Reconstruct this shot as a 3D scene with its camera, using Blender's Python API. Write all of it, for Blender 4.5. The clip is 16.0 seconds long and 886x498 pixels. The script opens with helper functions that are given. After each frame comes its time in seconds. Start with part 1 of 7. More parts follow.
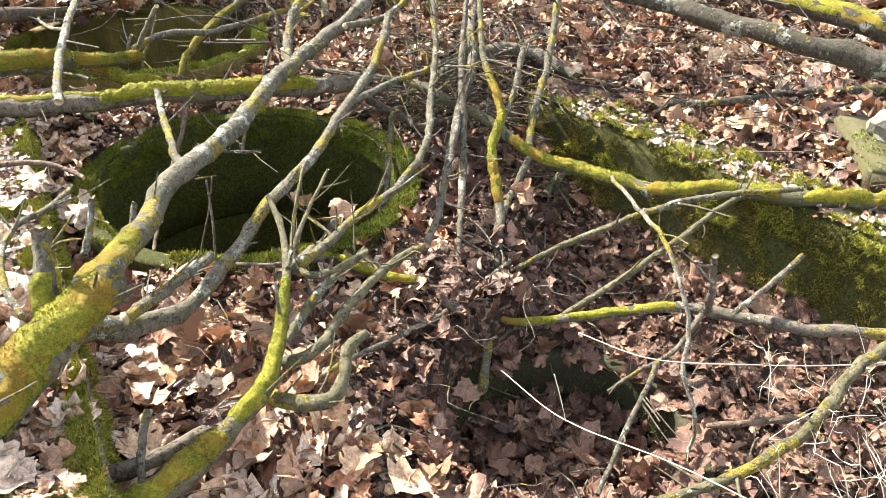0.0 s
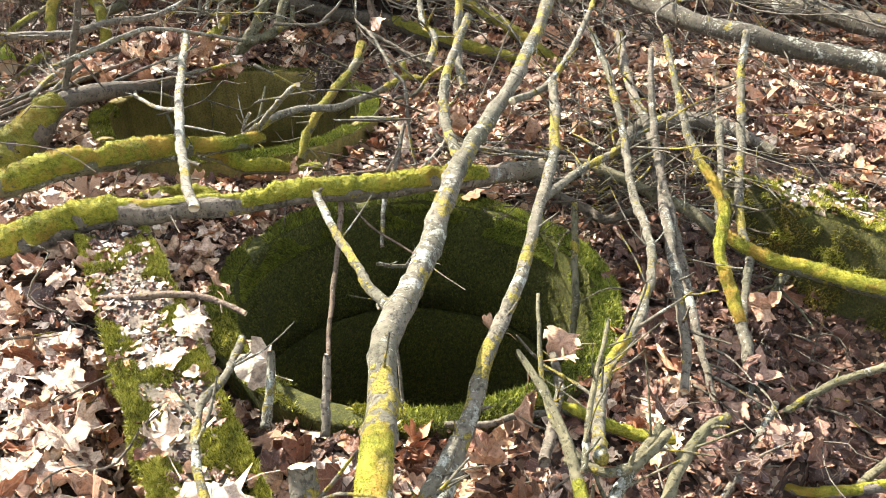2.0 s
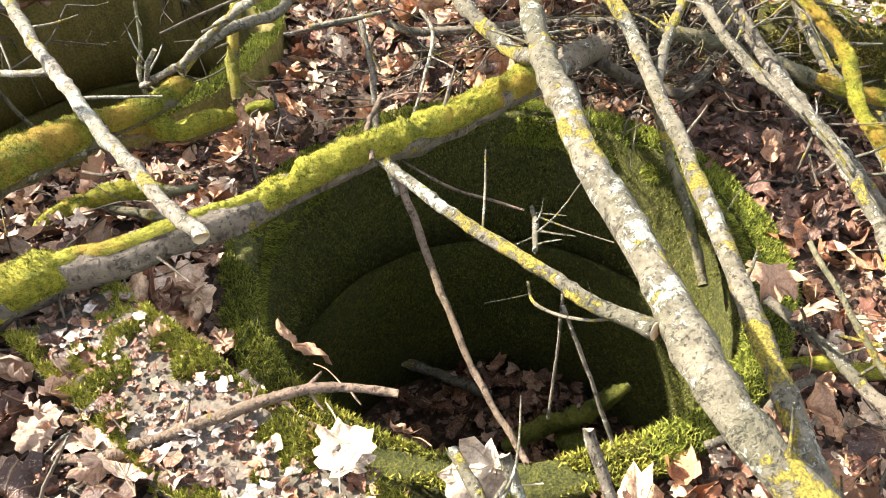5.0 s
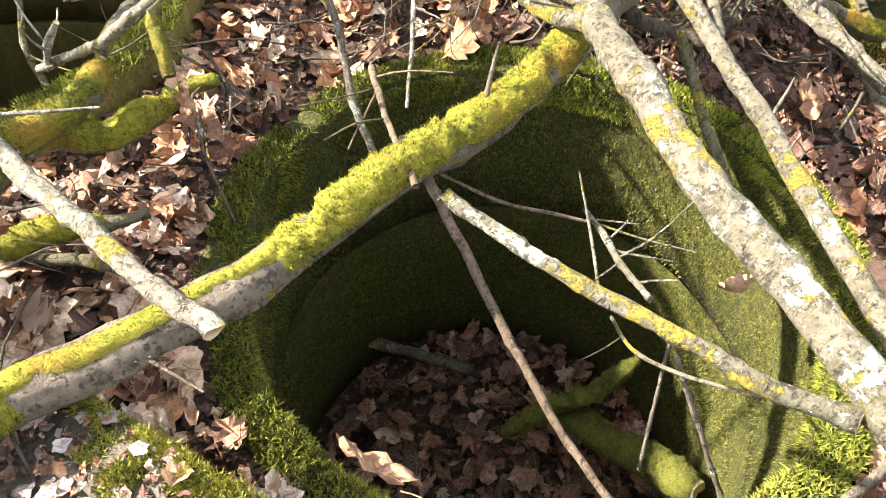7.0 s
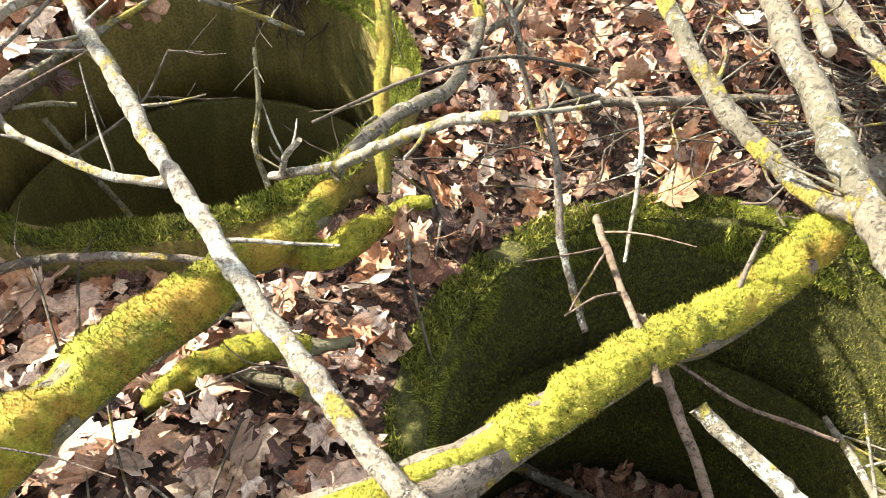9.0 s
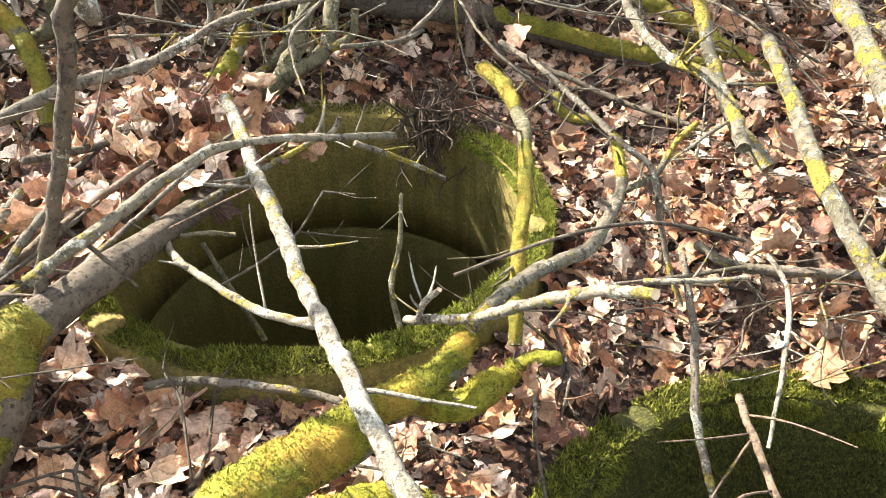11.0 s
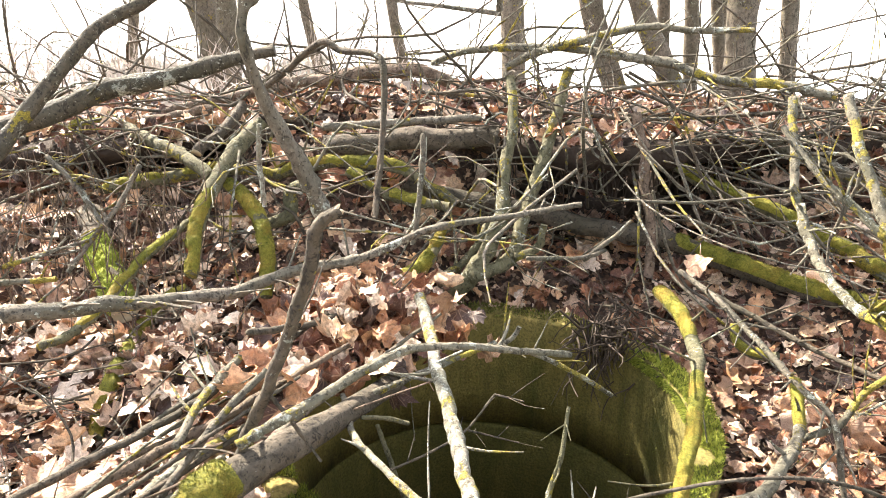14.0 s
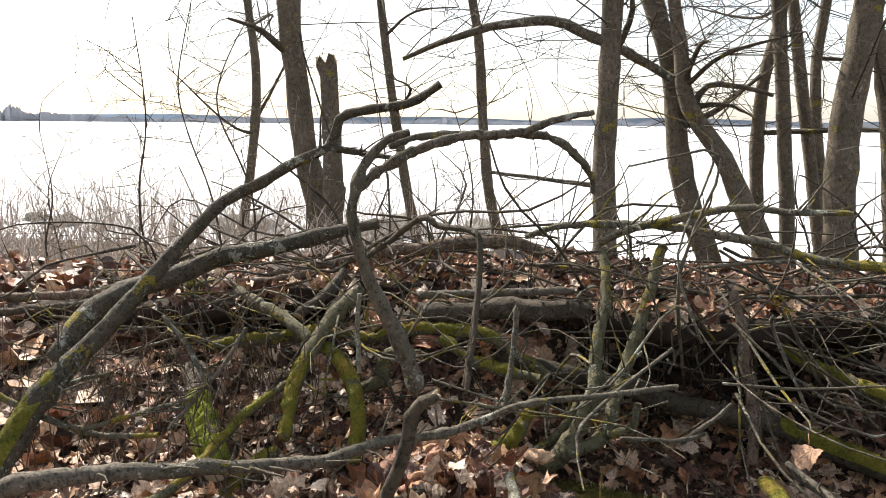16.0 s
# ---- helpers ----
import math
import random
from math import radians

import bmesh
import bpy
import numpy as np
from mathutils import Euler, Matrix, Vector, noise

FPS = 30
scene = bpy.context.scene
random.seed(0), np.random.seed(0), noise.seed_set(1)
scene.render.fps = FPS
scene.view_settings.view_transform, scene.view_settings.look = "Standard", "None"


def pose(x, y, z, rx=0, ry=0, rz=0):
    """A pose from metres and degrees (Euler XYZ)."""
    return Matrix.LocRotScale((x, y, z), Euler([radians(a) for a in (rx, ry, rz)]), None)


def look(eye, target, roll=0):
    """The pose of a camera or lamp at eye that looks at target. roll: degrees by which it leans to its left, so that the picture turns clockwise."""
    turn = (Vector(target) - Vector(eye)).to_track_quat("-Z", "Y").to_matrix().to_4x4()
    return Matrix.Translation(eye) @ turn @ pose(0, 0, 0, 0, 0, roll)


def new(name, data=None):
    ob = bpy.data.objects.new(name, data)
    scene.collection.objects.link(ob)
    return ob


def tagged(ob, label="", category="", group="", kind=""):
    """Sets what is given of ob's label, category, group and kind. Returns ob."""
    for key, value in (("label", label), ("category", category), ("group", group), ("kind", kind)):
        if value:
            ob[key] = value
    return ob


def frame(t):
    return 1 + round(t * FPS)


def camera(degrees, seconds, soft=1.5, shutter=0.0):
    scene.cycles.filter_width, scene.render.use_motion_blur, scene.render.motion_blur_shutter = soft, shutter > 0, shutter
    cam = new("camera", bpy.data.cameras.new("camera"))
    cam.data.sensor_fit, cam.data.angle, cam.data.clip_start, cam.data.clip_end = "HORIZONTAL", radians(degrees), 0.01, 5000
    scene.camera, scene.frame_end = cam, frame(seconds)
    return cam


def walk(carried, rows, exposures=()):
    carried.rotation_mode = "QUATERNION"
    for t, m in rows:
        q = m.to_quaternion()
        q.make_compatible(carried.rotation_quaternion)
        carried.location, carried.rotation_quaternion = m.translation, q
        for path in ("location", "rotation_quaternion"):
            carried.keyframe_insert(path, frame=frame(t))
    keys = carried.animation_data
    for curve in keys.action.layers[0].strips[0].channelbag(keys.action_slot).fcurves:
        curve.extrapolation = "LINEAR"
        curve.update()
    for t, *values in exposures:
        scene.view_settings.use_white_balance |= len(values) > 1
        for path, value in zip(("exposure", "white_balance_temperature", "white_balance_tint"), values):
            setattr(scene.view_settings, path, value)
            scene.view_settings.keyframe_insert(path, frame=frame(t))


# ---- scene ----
cam = camera(62.1, 16.0, soft=0.6)
PATH = [
    (0, (0.03, -0.049, 1.506), (0.058, 1.625, 0.412), 2.1),
    (0.5, (-0.092, 0.069, 1.494), (-0.093, 1.749, 0.409), 2.6),
    (1, (-0.256, 0.257, 1.468), (-0.3, 1.956, 0.414), 0.3),
    (1.5, (-0.392, 0.401, 1.472), (-0.44, 2.121, 0.453), 1.0),
    (2, (-0.596, 0.525, 1.464), (-0.583, 2.244, 0.442), 0.8),
    (2.5, (-0.81, 0.633, 1.465), (-0.648, 2.303, 0.377), -0.2),
    (3, (-0.917, 0.81, 1.419), (-0.694, 2.471, 0.327), -1.5),
    (3.5, (-0.988, 0.956, 1.385), (-0.635, 2.555, 0.237), -0.9),
    (4, (-1.07, 1.073, 1.363), (-0.691, 2.612, 0.143), -2.3),
    (4.2, (-1.11, 1.115, 1.348), (-0.714, 2.624, 0.097), -2.6),
    (6.3, (-1.295, 1.667, 1.294), (-0.655, 2.85, -0.186), -0.1),
    (6.5, (-1.299, 1.707, 1.28), (-0.653, 2.854, -0.226), 0.4),
    (7, (-1.333, 1.815, 1.268), (-0.62, 2.868, -0.276), 3.1),
    (7.5, (-1.356, 1.877, 1.274), (-0.67, 2.918, -0.29), 4.2),
    (8, (-1.376, 1.935, 1.286), (-0.736, 3.026, -0.263), 4.2),
    (8.5, (-1.394, 1.999, 1.298), (-0.824, 3.226, -0.175), 2.5),
    (9, (-1.412, 2.037, 1.308), (-0.931, 3.351, -0.12), 1.7),
    (9.5, (-1.43, 2.073, 1.31), (-1.005, 3.475, -0.052), 1.7),
    (9.7, (-1.429, 2.087, 1.321), (-1.032, 3.513, -0.024), 1.2),
    (11.8, (-1.474, 2.092, 1.365), (-1.325, 3.778, 0.299), 0.5),
    (12, (-1.475, 2.081, 1.371), (-1.366, 3.786, 0.331), 0.7),
    (12.5, (-1.478, 2.051, 1.385), (-1.469, 3.791, 0.399), 0.0),
    (13, (-1.476, 2.028, 1.401), (-1.537, 3.794, 0.466), -0.6),
    (13.5, (-1.48, 2.022, 1.42), (-1.59, 3.815, 0.541), -0.3),
    (14, (-1.486, 2.022, 1.45), (-1.651, 3.872, 0.708), 0.4),
    (14.5, (-1.486, 2.008, 1.463), (-1.722, 3.892, 0.833), 0.3),
    (15, (-1.497, 2.002, 1.475), (-1.801, 3.903, 0.932), 0.4),
    (15.5, (-1.5, 2.002, 1.492), (-1.852, 3.918, 1.037), 0.1),
    (16, (-1.5, 1.998, 1.509), (-1.917, 3.925, 1.171), 0.5),
]
walk(cam, [(t, look(eye, target, roll)) for t, eye, target, roll in PATH],
     exposures=[(0.0, 2.18, 6600, 10), (1.5, 2.35, 6600, 10), (3.0, 2.27, 6650, 10), (6.5, 2.49, 6850, 13), (8.5, 2.63, 6900, 13), (9.5, 2.53, 6900, 13), (12.5, 2.75, 6850, 12), (13.5, 2.77, 6850, 12), (14.0, 2.70, 6850, 12), (14.5, 2.51, 6800, 12), (15.0, 2.20, 6750, 11), (15.5, 1.73, 6700, 11), (16.0, 1.10, 6650, 11)])

# ---- world and sun ----
world = bpy.data.worlds.new("sky_world")
scene.world = world
world.use_nodes = True
wn = world.node_tree.nodes
sky = wn.new("ShaderNodeTexSky")
sky.sky_type, sky.sun_disc = "NISHITA", False
SUN_AZ, SUN_EL = radians(-48), radians(39)
sky.sun_elevation, sky.sun_rotation = SUN_EL, SUN_AZ
sky.air_density, sky.dust_density, sky.ozone_density = 1.0, 1.6, 1.0
wn["Background"].inputs["Strength"].default_value = 0.085
haze = wn.new("ShaderNodeMix")
haze.data_type = "RGBA"
haze.inputs[0].default_value = 0.2
haze.inputs[7].default_value = (14.0, 13.9, 13.8, 1)
world.node_tree.links.new(sky.outputs[0], haze.inputs[6])
world.node_tree.links.new(haze.outputs[2], wn["Background"].inputs["Color"])
sun = new("sun", bpy.data.lights.new("sun", "SUN"))
sun.data.energy, sun.data.angle, sun.data.color = 5.0, radians(1.5), (1.0, 0.935, 0.84)
SUN_DIR = Vector((math.sin(SUN_AZ) * math.cos(SUN_EL), math.cos(SUN_AZ) * math.cos(SUN_EL), math.sin(SUN_EL)))
sun.matrix_world = look(SUN_DIR * 30, (0, 0, 0))


# ---- materials ----
class Nodes:
    """A small builder for node materials."""

    def __init__(self, name, rough=0.8):
        self.mat = bpy.data.materials.new(name)
        self.mat.use_nodes = True
        self.tree = self.mat.node_tree
        self.bsdf = self.tree.nodes["Principled BSDF"]
        self.bsdf.inputs["Roughness"].default_value = rough
        self.bsdf.inputs["Specular IOR Level"].default_value = 0.3
        self.coord = self.tree.nodes.new("ShaderNodeTexCoord").outputs["Object"]

    def put(self, socket, value):
        if hasattr(value, "is_output"):
            self.tree.links.new(value, socket)
        else:
            socket.default_value = value

    def noise(self, scale, detail=4.0, rough=0.6, stretch=None, out="Fac"):
        n = self.tree.nodes.new("ShaderNodeTexNoise")
        n.inputs["Scale"].default_value, n.inputs["Detail"].default_value, n.inputs["Roughness"].default_value = scale, detail, rough
        vec = self.coord
        if stretch:
            m = self.tree.nodes.new("ShaderNodeMapping")
            m.inputs["Scale"].default_value = stretch
            self.tree.links.new(vec, m.inputs["Vector"])
            vec = m.outputs[0]
        self.tree.links.new(vec, n.inputs["Vector"])
        return n.outputs[out]

    def ramp(self, fac, stops, mode="LINEAR"):
        r = self.tree.nodes.new("ShaderNodeValToRGB")
        r.color_ramp.interpolation = mode
        el = r.color_ramp.elements
        while len(el) < len(stops):
            el.new(0.5)
        for e, (p, c) in zip(el, stops):
            e.position = p
            e.color = (c, c, c, 1) if isinstance(c, (int, float)) else (*c, 1)
        self.put(r.inputs[0], fac)
        return r.outputs[0]

    def mix(self, fac, a, b, blend="MIX"):
        m = self.tree.nodes.new("ShaderNodeMix")
        m.data_type, m.blend_type = "RGBA", blend
        self.put(m.inputs[0], fac)
        self.put(m.inputs[6], a if hasattr(a, "is_output") else (*a, 1))
        self.put(m.inputs[7], b if hasattr(b, "is_output") else (*b, 1))
        return m.outputs[2]

    def math(self, op, a, b=0.0, c=0.0):
        m = self.tree.nodes.new("ShaderNodeMath")
        m.operation = op
        for s, v in zip(m.inputs, (a, b, c)):
            self.put(s, v)
        return m.outputs[0]

    def geo(self, out):
        return self.tree.nodes.new("ShaderNodeNewGeometry").outputs[out]

    def obj_random(self):
        return self.tree.nodes.new("ShaderNodeObjectInfo").outputs["Random"]

    def sep(self, vec, axis):
        s = self.tree.nodes.new("ShaderNodeSeparateXYZ")
        self.tree.links.new(vec, s.inputs[0])
        return s.outputs[axis]

    def done(self, colour, bump=None, depth=0.002, strength=0.8, rough=None):
        self.put(self.bsdf.inputs["Base Color"], colour if hasattr(colour, "is_output") else (*colour, 1))
        if rough is not None:
            self.put(self.bsdf.inputs["Roughness"], rough)
        if bump is not None:
            b = self.tree.nodes.new("ShaderNodeBump")
            b.inputs["Strength"].default_value, b.inputs["Distance"].default_value = strength, depth
            self.put(b.inputs["Height"], bump)
            self.tree.links.new(b.outputs[0], self.bsdf.inputs["Normal"])
        return self.mat


def bark_material(name, dark, light, lichen, yellow):
    """Smooth grey bark with fine cracks, crisp pale lichen crusts and grainy yellow ones. lichen and yellow: the noise level above which they show."""
    n = Nodes(name, 0.85)
    fine, grain = n.noise(210, 5, 0.7), n.noise(34, 6, 0.72)
    base = n.mix(n.ramp(grain, [(0.32, 0), (0.68, 1)]), dark, light)
    tone = n.noise(4.3, 4, 0.6)
    base = n.mix(n.ramp(tone, [(0.42, 0), (0.66, 0.75)]), base, (0.5 * dark[0] + 0.16 * light[0], 0.5 * dark[1] + 0.2 * light[1], 0.5 * dark[2] + 0.14 * light[2]))
    pore = n.noise(120, 3, 0.5)
    base = n.mix(n.ramp(pore, [(0.34, 0.8), (0.42, 0)]), base, tuple(c * 0.35 for c in dark))
    groove = n.noise(60, 4, 0.7, (1.0, 1.0, 0.45))
    base = n.mix(n.ramp(groove, [(0.36, 0.75), (0.45, 0)]), base, tuple(c * 0.35 for c in dark))
    crust = n.math("ADD", n.math("MULTIPLY", n.noise(75, 5, 0.75), 0.3), n.math("ADD", n.math("MULTIPLY", n.noise(17, 8, 0.7), 0.42), n.math("MULTIPLY", n.noise(5.5, 2, 0.5), 0.28)))
    pale = n.mix(n.ramp(fine, [(0.35, 0), (0.62, 1)]), (0.17, 0.18, 0.13), (0.50, 0.51, 0.43))
    patch = n.ramp(crust, [(lichen - 0.005, 0), (lichen + 0.008, 0.9)])
    base = n.mix(patch, base, pale)
    speck = n.ramp(n.noise(95, 6, 0.7), [(lichen + 0.085, 0), (lichen + 0.10, 0.8)])
    base = n.mix(speck, base, (0.48, 0.48, 0.40))
    spot = n.math("ADD", n.math("MULTIPLY", n.noise(52, 7, 0.75), 0.36), n.math("MULTIPLY", n.noise(6.5, 3, 0.6), 0.64))
    gold = n.ramp(spot, [(yellow + 0.012, 0), (yellow + 0.03, 0.9)])
    base = n.mix(gold, base, n.mix(n.ramp(fine, [(0.36, 0), (0.62, 1)]), (0.11, 0.10, 0.02), (0.47, 0.37, 0.05)))
    rel = n.math("ADD", n.math("MULTIPLY", fine, 0.5), n.math("ADD", n.math("MULTIPLY", grain, 0.8), n.math("ADD", n.math("MULTIPLY", patch, 0.35), n.math("MULTIPLY", n.math("MULTIPLY", gold, fine), 0.9))))
    rel = n.math("ADD", rel, n.math("MULTIPLY", n.ramp(groove, [(0.34, 0), (0.48, 1)]), 0.35))
    return n.done(base, rel, 0.011, 1.0)


BARK = bark_material("bark_grey", (0.08, 0.068, 0.050), (0.225, 0.192, 0.145), 0.565, 0.58)
BARK_LICHEN = bark_material("bark_lichen", (0.085, 0.075, 0.052), (0.235, 0.21, 0.152), 0.552, 0.526)
BARK_DARK = bark_material("bark_dark", (0.05, 0.04, 0.028), (0.15, 0.12, 0.085), 0.60, 0.61)
BARK_PALE = bark_material("bark_pale", (0.13, 0.112, 0.08), (0.38, 0.345, 0.275), 0.53, 0.535)
BARK_GREEN = bark_material("bark_green", (0.085, 0.08, 0.042), (0.21, 0.185, 0.11), 0.57, 0.553)
BARK_TREE = bark_material("bark_tree", (0.10, 0.08, 0.058), (0.26, 0.215, 0.158), 0.59, 0.59)
BARK_CRUST = bark_material("bark_crusted", (0.05, 0.043, 0.03), (0.135, 0.115, 0.082), 0.553, 0.59)
BARK_RED = bark_material("bark_red", (0.10, 0.066, 0.045), (0.27, 0.195, 0.14), 0.58, 0.61)


def moss_material(name, low, mid, tip, rust=0.0):
    """Moss in tufts: colour darkened for shade between the shoots, light at their tips, with rusty patches of spore
    stalks.
    """
    n = Nodes(name, 0.85)
    r = n.geo("Random Per Island")
    big, mid_n, fine = n.noise(11, 4, 0.6), n.noise(95, 4, 0.7), n.noise(300, 4, 0.75)
    f = n.math("ADD", n.math("MULTIPLY", r, 0.22), n.math("ADD", n.math("MULTIPLY", big, 0.32), n.math("ADD", n.math("MULTIPLY", mid_n, 0.34), n.math("MULTIPLY", fine, 0.3))))
    c = n.ramp(f, [(0.46, low), (0.58, mid), (0.71, tip)])
    if rust:
        c = n.mix(n.math("MULTIPLY", n.ramp(n.noise(7, 5, 0.7), [(0.5, 0), (0.62, rust)]), n.ramp(fine, [(0.4, 0.2), (0.6, 1)])), c, (0.40, 0.20, 0.035))
    return n.done(c, n.math("ADD", n.math("MULTIPLY", mid_n, 1.2), fine), 0.009, 1.0)


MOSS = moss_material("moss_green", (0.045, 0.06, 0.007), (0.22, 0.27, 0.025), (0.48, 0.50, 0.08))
MOSS_GOLD = moss_material("moss_golden", (0.025, 0.034, 0.004), (0.19, 0.20, 0.014), (0.48, 0.42, 0.05), 0.9)
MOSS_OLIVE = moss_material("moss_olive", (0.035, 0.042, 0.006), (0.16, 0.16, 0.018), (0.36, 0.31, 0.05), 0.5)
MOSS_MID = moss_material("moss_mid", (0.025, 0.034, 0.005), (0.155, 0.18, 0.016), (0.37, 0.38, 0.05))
# Brightened copy of the moss, with sunlight put into its colour
MOSS_SUNLIT = moss_material("moss_sunlit", (0.07, 0.08, 0.010), (0.34, 0.345, 0.035), (0.62, 0.58, 0.11))
# The same moss in darker tones, mostly for surfaces inside the wells
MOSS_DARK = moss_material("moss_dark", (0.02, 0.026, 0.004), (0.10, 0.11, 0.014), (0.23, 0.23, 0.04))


def concrete_material(name, base, darker, green, fuzz=0.0):
    n = Nodes(name, 0.9)
    big, mid, fine = n.noise(2.2, 5, 0.6), n.noise(11, 5, 0.65), n.noise(120, 4)
    streak = n.noise(3, 4, 0.6, (7, 7, 0.8))
    c = n.mix(n.ramp(mid, [(0.3, 0), (0.7, 1)]), base, darker)
    c = n.mix(n.ramp(n.math("ADD", n.math("MULTIPLY", big, 0.6), n.math("MULTIPLY", streak, 0.4)), [(0.38, 1), (0.62, 0.3)]), c, green)
    c = n.mix(n.ramp(fine, [(0.35, 0.55), (0.6, 0)]), c, tuple(0.3 * v for v in green))
    rel = n.math("ADD", mid, n.math("MULTIPLY", fine, 0.6))
    if fuzz:
        hair, tuft = n.noise(230, 5, 0.75, (1.0, 1.0, 0.55)), n.noise(60, 4, 0.7)
        grow = n.math("ADD", n.math("MULTIPLY", hair, 0.6), n.math("MULTIPLY", tuft, 0.4))
        c = n.mix(n.ramp(n.noise(4, 4, 0.6), [(0.34, 0.25), (0.52, fuzz)]), c, n.ramp(grow, [(0.40, (0.012, 0.016, 0.003)), (0.51, (0.075, 0.082, 0.012)), (0.63, (0.21, 0.20, 0.04))]))
        rel = n.math("ADD", rel, n.math("MULTIPLY", grow, 2.5))
    return n.done(c, rel, 0.006 + 0.006 * fuzz, 0.9)


RING_IN = concrete_material("algae_concrete", (0.16, 0.135, 0.045), (0.085, 0.078, 0.025), (0.05, 0.058, 0.012), 0.9)
# Second well: yellow-brown upper ring, the lower ring in darker tones
RING_B = concrete_material("yellow_brown_concrete", (0.40, 0.29, 0.09), (0.22, 0.17, 0.05), (0.085, 0.082, 0.018))
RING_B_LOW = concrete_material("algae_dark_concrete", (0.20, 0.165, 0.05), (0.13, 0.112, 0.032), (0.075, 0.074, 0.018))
RING_OUT = concrete_material("damp_concrete", (0.15, 0.125, 0.085), (0.085, 0.072, 0.045), (0.07, 0.068, 0.022))
SLAB = concrete_material("weathered_concrete", (0.26, 0.22, 0.18), (0.14, 0.115, 0.09), (0.07, 0.06, 0.04))
# Pit ring: the shade under the overhang is put into the concrete colour
PIT_SHADED = concrete_material("shaded_pit_concrete", (0.07, 0.06, 0.038), (0.04, 0.034, 0.022), (0.035, 0.036, 0.014))
STONE = concrete_material("grey_stone", (0.42, 0.41, 0.39), (0.28, 0.27, 0.25), (0.20, 0.20, 0.15))


def soil_material():
    """Black humus strewn with crumbs of rotten leaf and bark."""
    n = Nodes("leafy_soil", 0.9)
    v = n.tree.nodes.new("ShaderNodeTexVoronoi")
    v.inputs["Scale"].default_value = 70.0
    v.inputs["Randomness"].default_value = 1.0
    n.tree.links.new(n.coord, v.inputs["Vector"])
    crumbs = n.ramp(n.sep(v.outputs["Color"], 0), [(0.1, (0.018, 0.012, 0.009)), (0.55, (0.085, 0.045, 0.028)), (0.8, (0.20, 0.115, 0.07)), (0.97, (0.36, 0.25, 0.17))])
    c = n.ramp(n.noise(40, 6, 0.75), [(0.3, (0.010, 0.007, 0.005)), (0.5, (0.04, 0.026, 0.018)), (0.7, (0.10, 0.065, 0.042))])
    c = n.mix(n.ramp(n.noise(6, 5, 0.7), [(0.4, 0.2), (0.58, 0.9)]), c, crumbs)
    return n.done(c, n.math("ADD", n.sep(v.outputs["Color"], 1), n.noise(90, 6, 0.75)), 0.014, 1.0)


SOIL = soil_material()
# Near-black tones that put the bank hollows' shade into the soil colour
SHADED_HUMUS_DARK, SHADED_HUMUS_LIGHT = (0.014, 0.010, 0.007), (0.055, 0.037, 0.025)


def leaf_material(name, stops, rough=0.5, spread=0.8):
    n = Nodes(name, rough)
    r = n.geo("Random Per Island")
    o = n.math("ADD", n.math("MULTIPLY", r, spread), n.math("MULTIPLY", n.noise(25, 3), 1 - spread))
    c = n.ramp(o, stops)
    blotch = n.noise(60, 4, 0.7)
    c = n.mix(n.ramp(blotch, [(0.35, 0.6), (0.58, 0)]), c, (0.07, 0.034, 0.021))
    grit = n.noise(170, 5, 0.75)
    c = n.mix(n.ramp(grit, [(0.34, 0.6), (0.46, 0)]), c, (0.07, 0.03, 0.017))
    c = n.mix(n.ramp(grit, [(0.56, 0), (0.7, 0.4)]), c, (0.78, 0.60, 0.43))
    uv = n.tree.nodes.new("ShaderNodeUVMap").outputs[0]
    u, v = n.sep(uv, 0), n.sep(uv, 1)
    ang = n.math("ARCTAN2", n.math("SUBTRACT", u, 0.5), n.math("SUBTRACT", v, 0.12))
    near = n.math("PINGPONG", n.math("ADD", ang, 6.2832), 0.37)
    dist = n.math("MULTIPLY", near, n.math("POWER", n.math("ADD", n.math("POWER", n.math("SUBTRACT", u, 0.5), 2.0), n.math("POWER", n.math("SUBTRACT", v, 0.12), 2.0)), 0.5))
    vein = n.ramp(dist, [(0.0, 1), (0.018, 0)])
    c = n.mix(n.math("MULTIPLY", vein, 0.45), c, (0.46, 0.30, 0.17))
    n.bsdf.inputs["Specular IOR Level"].default_value = 0.5
    return n.done(c, n.math("ADD", n.math("MULTIPLY", vein, 0.5), n.math("ADD", blotch, n.noise(190, 4, 0.7))), 0.004, 0.9)


LITTER = leaf_material("leaf_litter", [(0.15, (0.036, 0.017, 0.011)), (0.36, (0.17, 0.060, 0.031)), (0.50, (0.42, 0.165, 0.070)), (0.63, (0.58, 0.31, 0.150)), (0.76, (0.72, 0.49, 0.30)), (0.92, (0.86, 0.71, 0.54))], 0.44)
# Bleached leaf tones, light enough to carry sunlight in the colour as well
LITTER_PALE = leaf_material("bleached_sunlit_litter", [(0.1, (0.34, 0.18, 0.10)), (0.4, (0.58, 0.37, 0.24)), (0.7, (0.70, 0.52, 0.38)), (0.95, (0.80, 0.68, 0.55))], 0.42)
LEAF_DARK = leaf_material("wet_leaves", [(0.1, (0.05, 0.024, 0.016)), (0.45, (0.18, 0.08, 0.048)), (0.7, (0.34, 0.18, 0.11)), (0.93, (0.52, 0.38, 0.28))], 0.22)
# Moist leaves with the shade of trough and pit put into their colour
LEAF_DAMP_SHADED = leaf_material("damp_shaded_leaves", [(0.1, (0.028, 0.015, 0.011)), (0.4, (0.095, 0.040, 0.026)), (0.65, (0.19, 0.088, 0.054)), (0.94, (0.36, 0.22, 0.145))], 0.38)
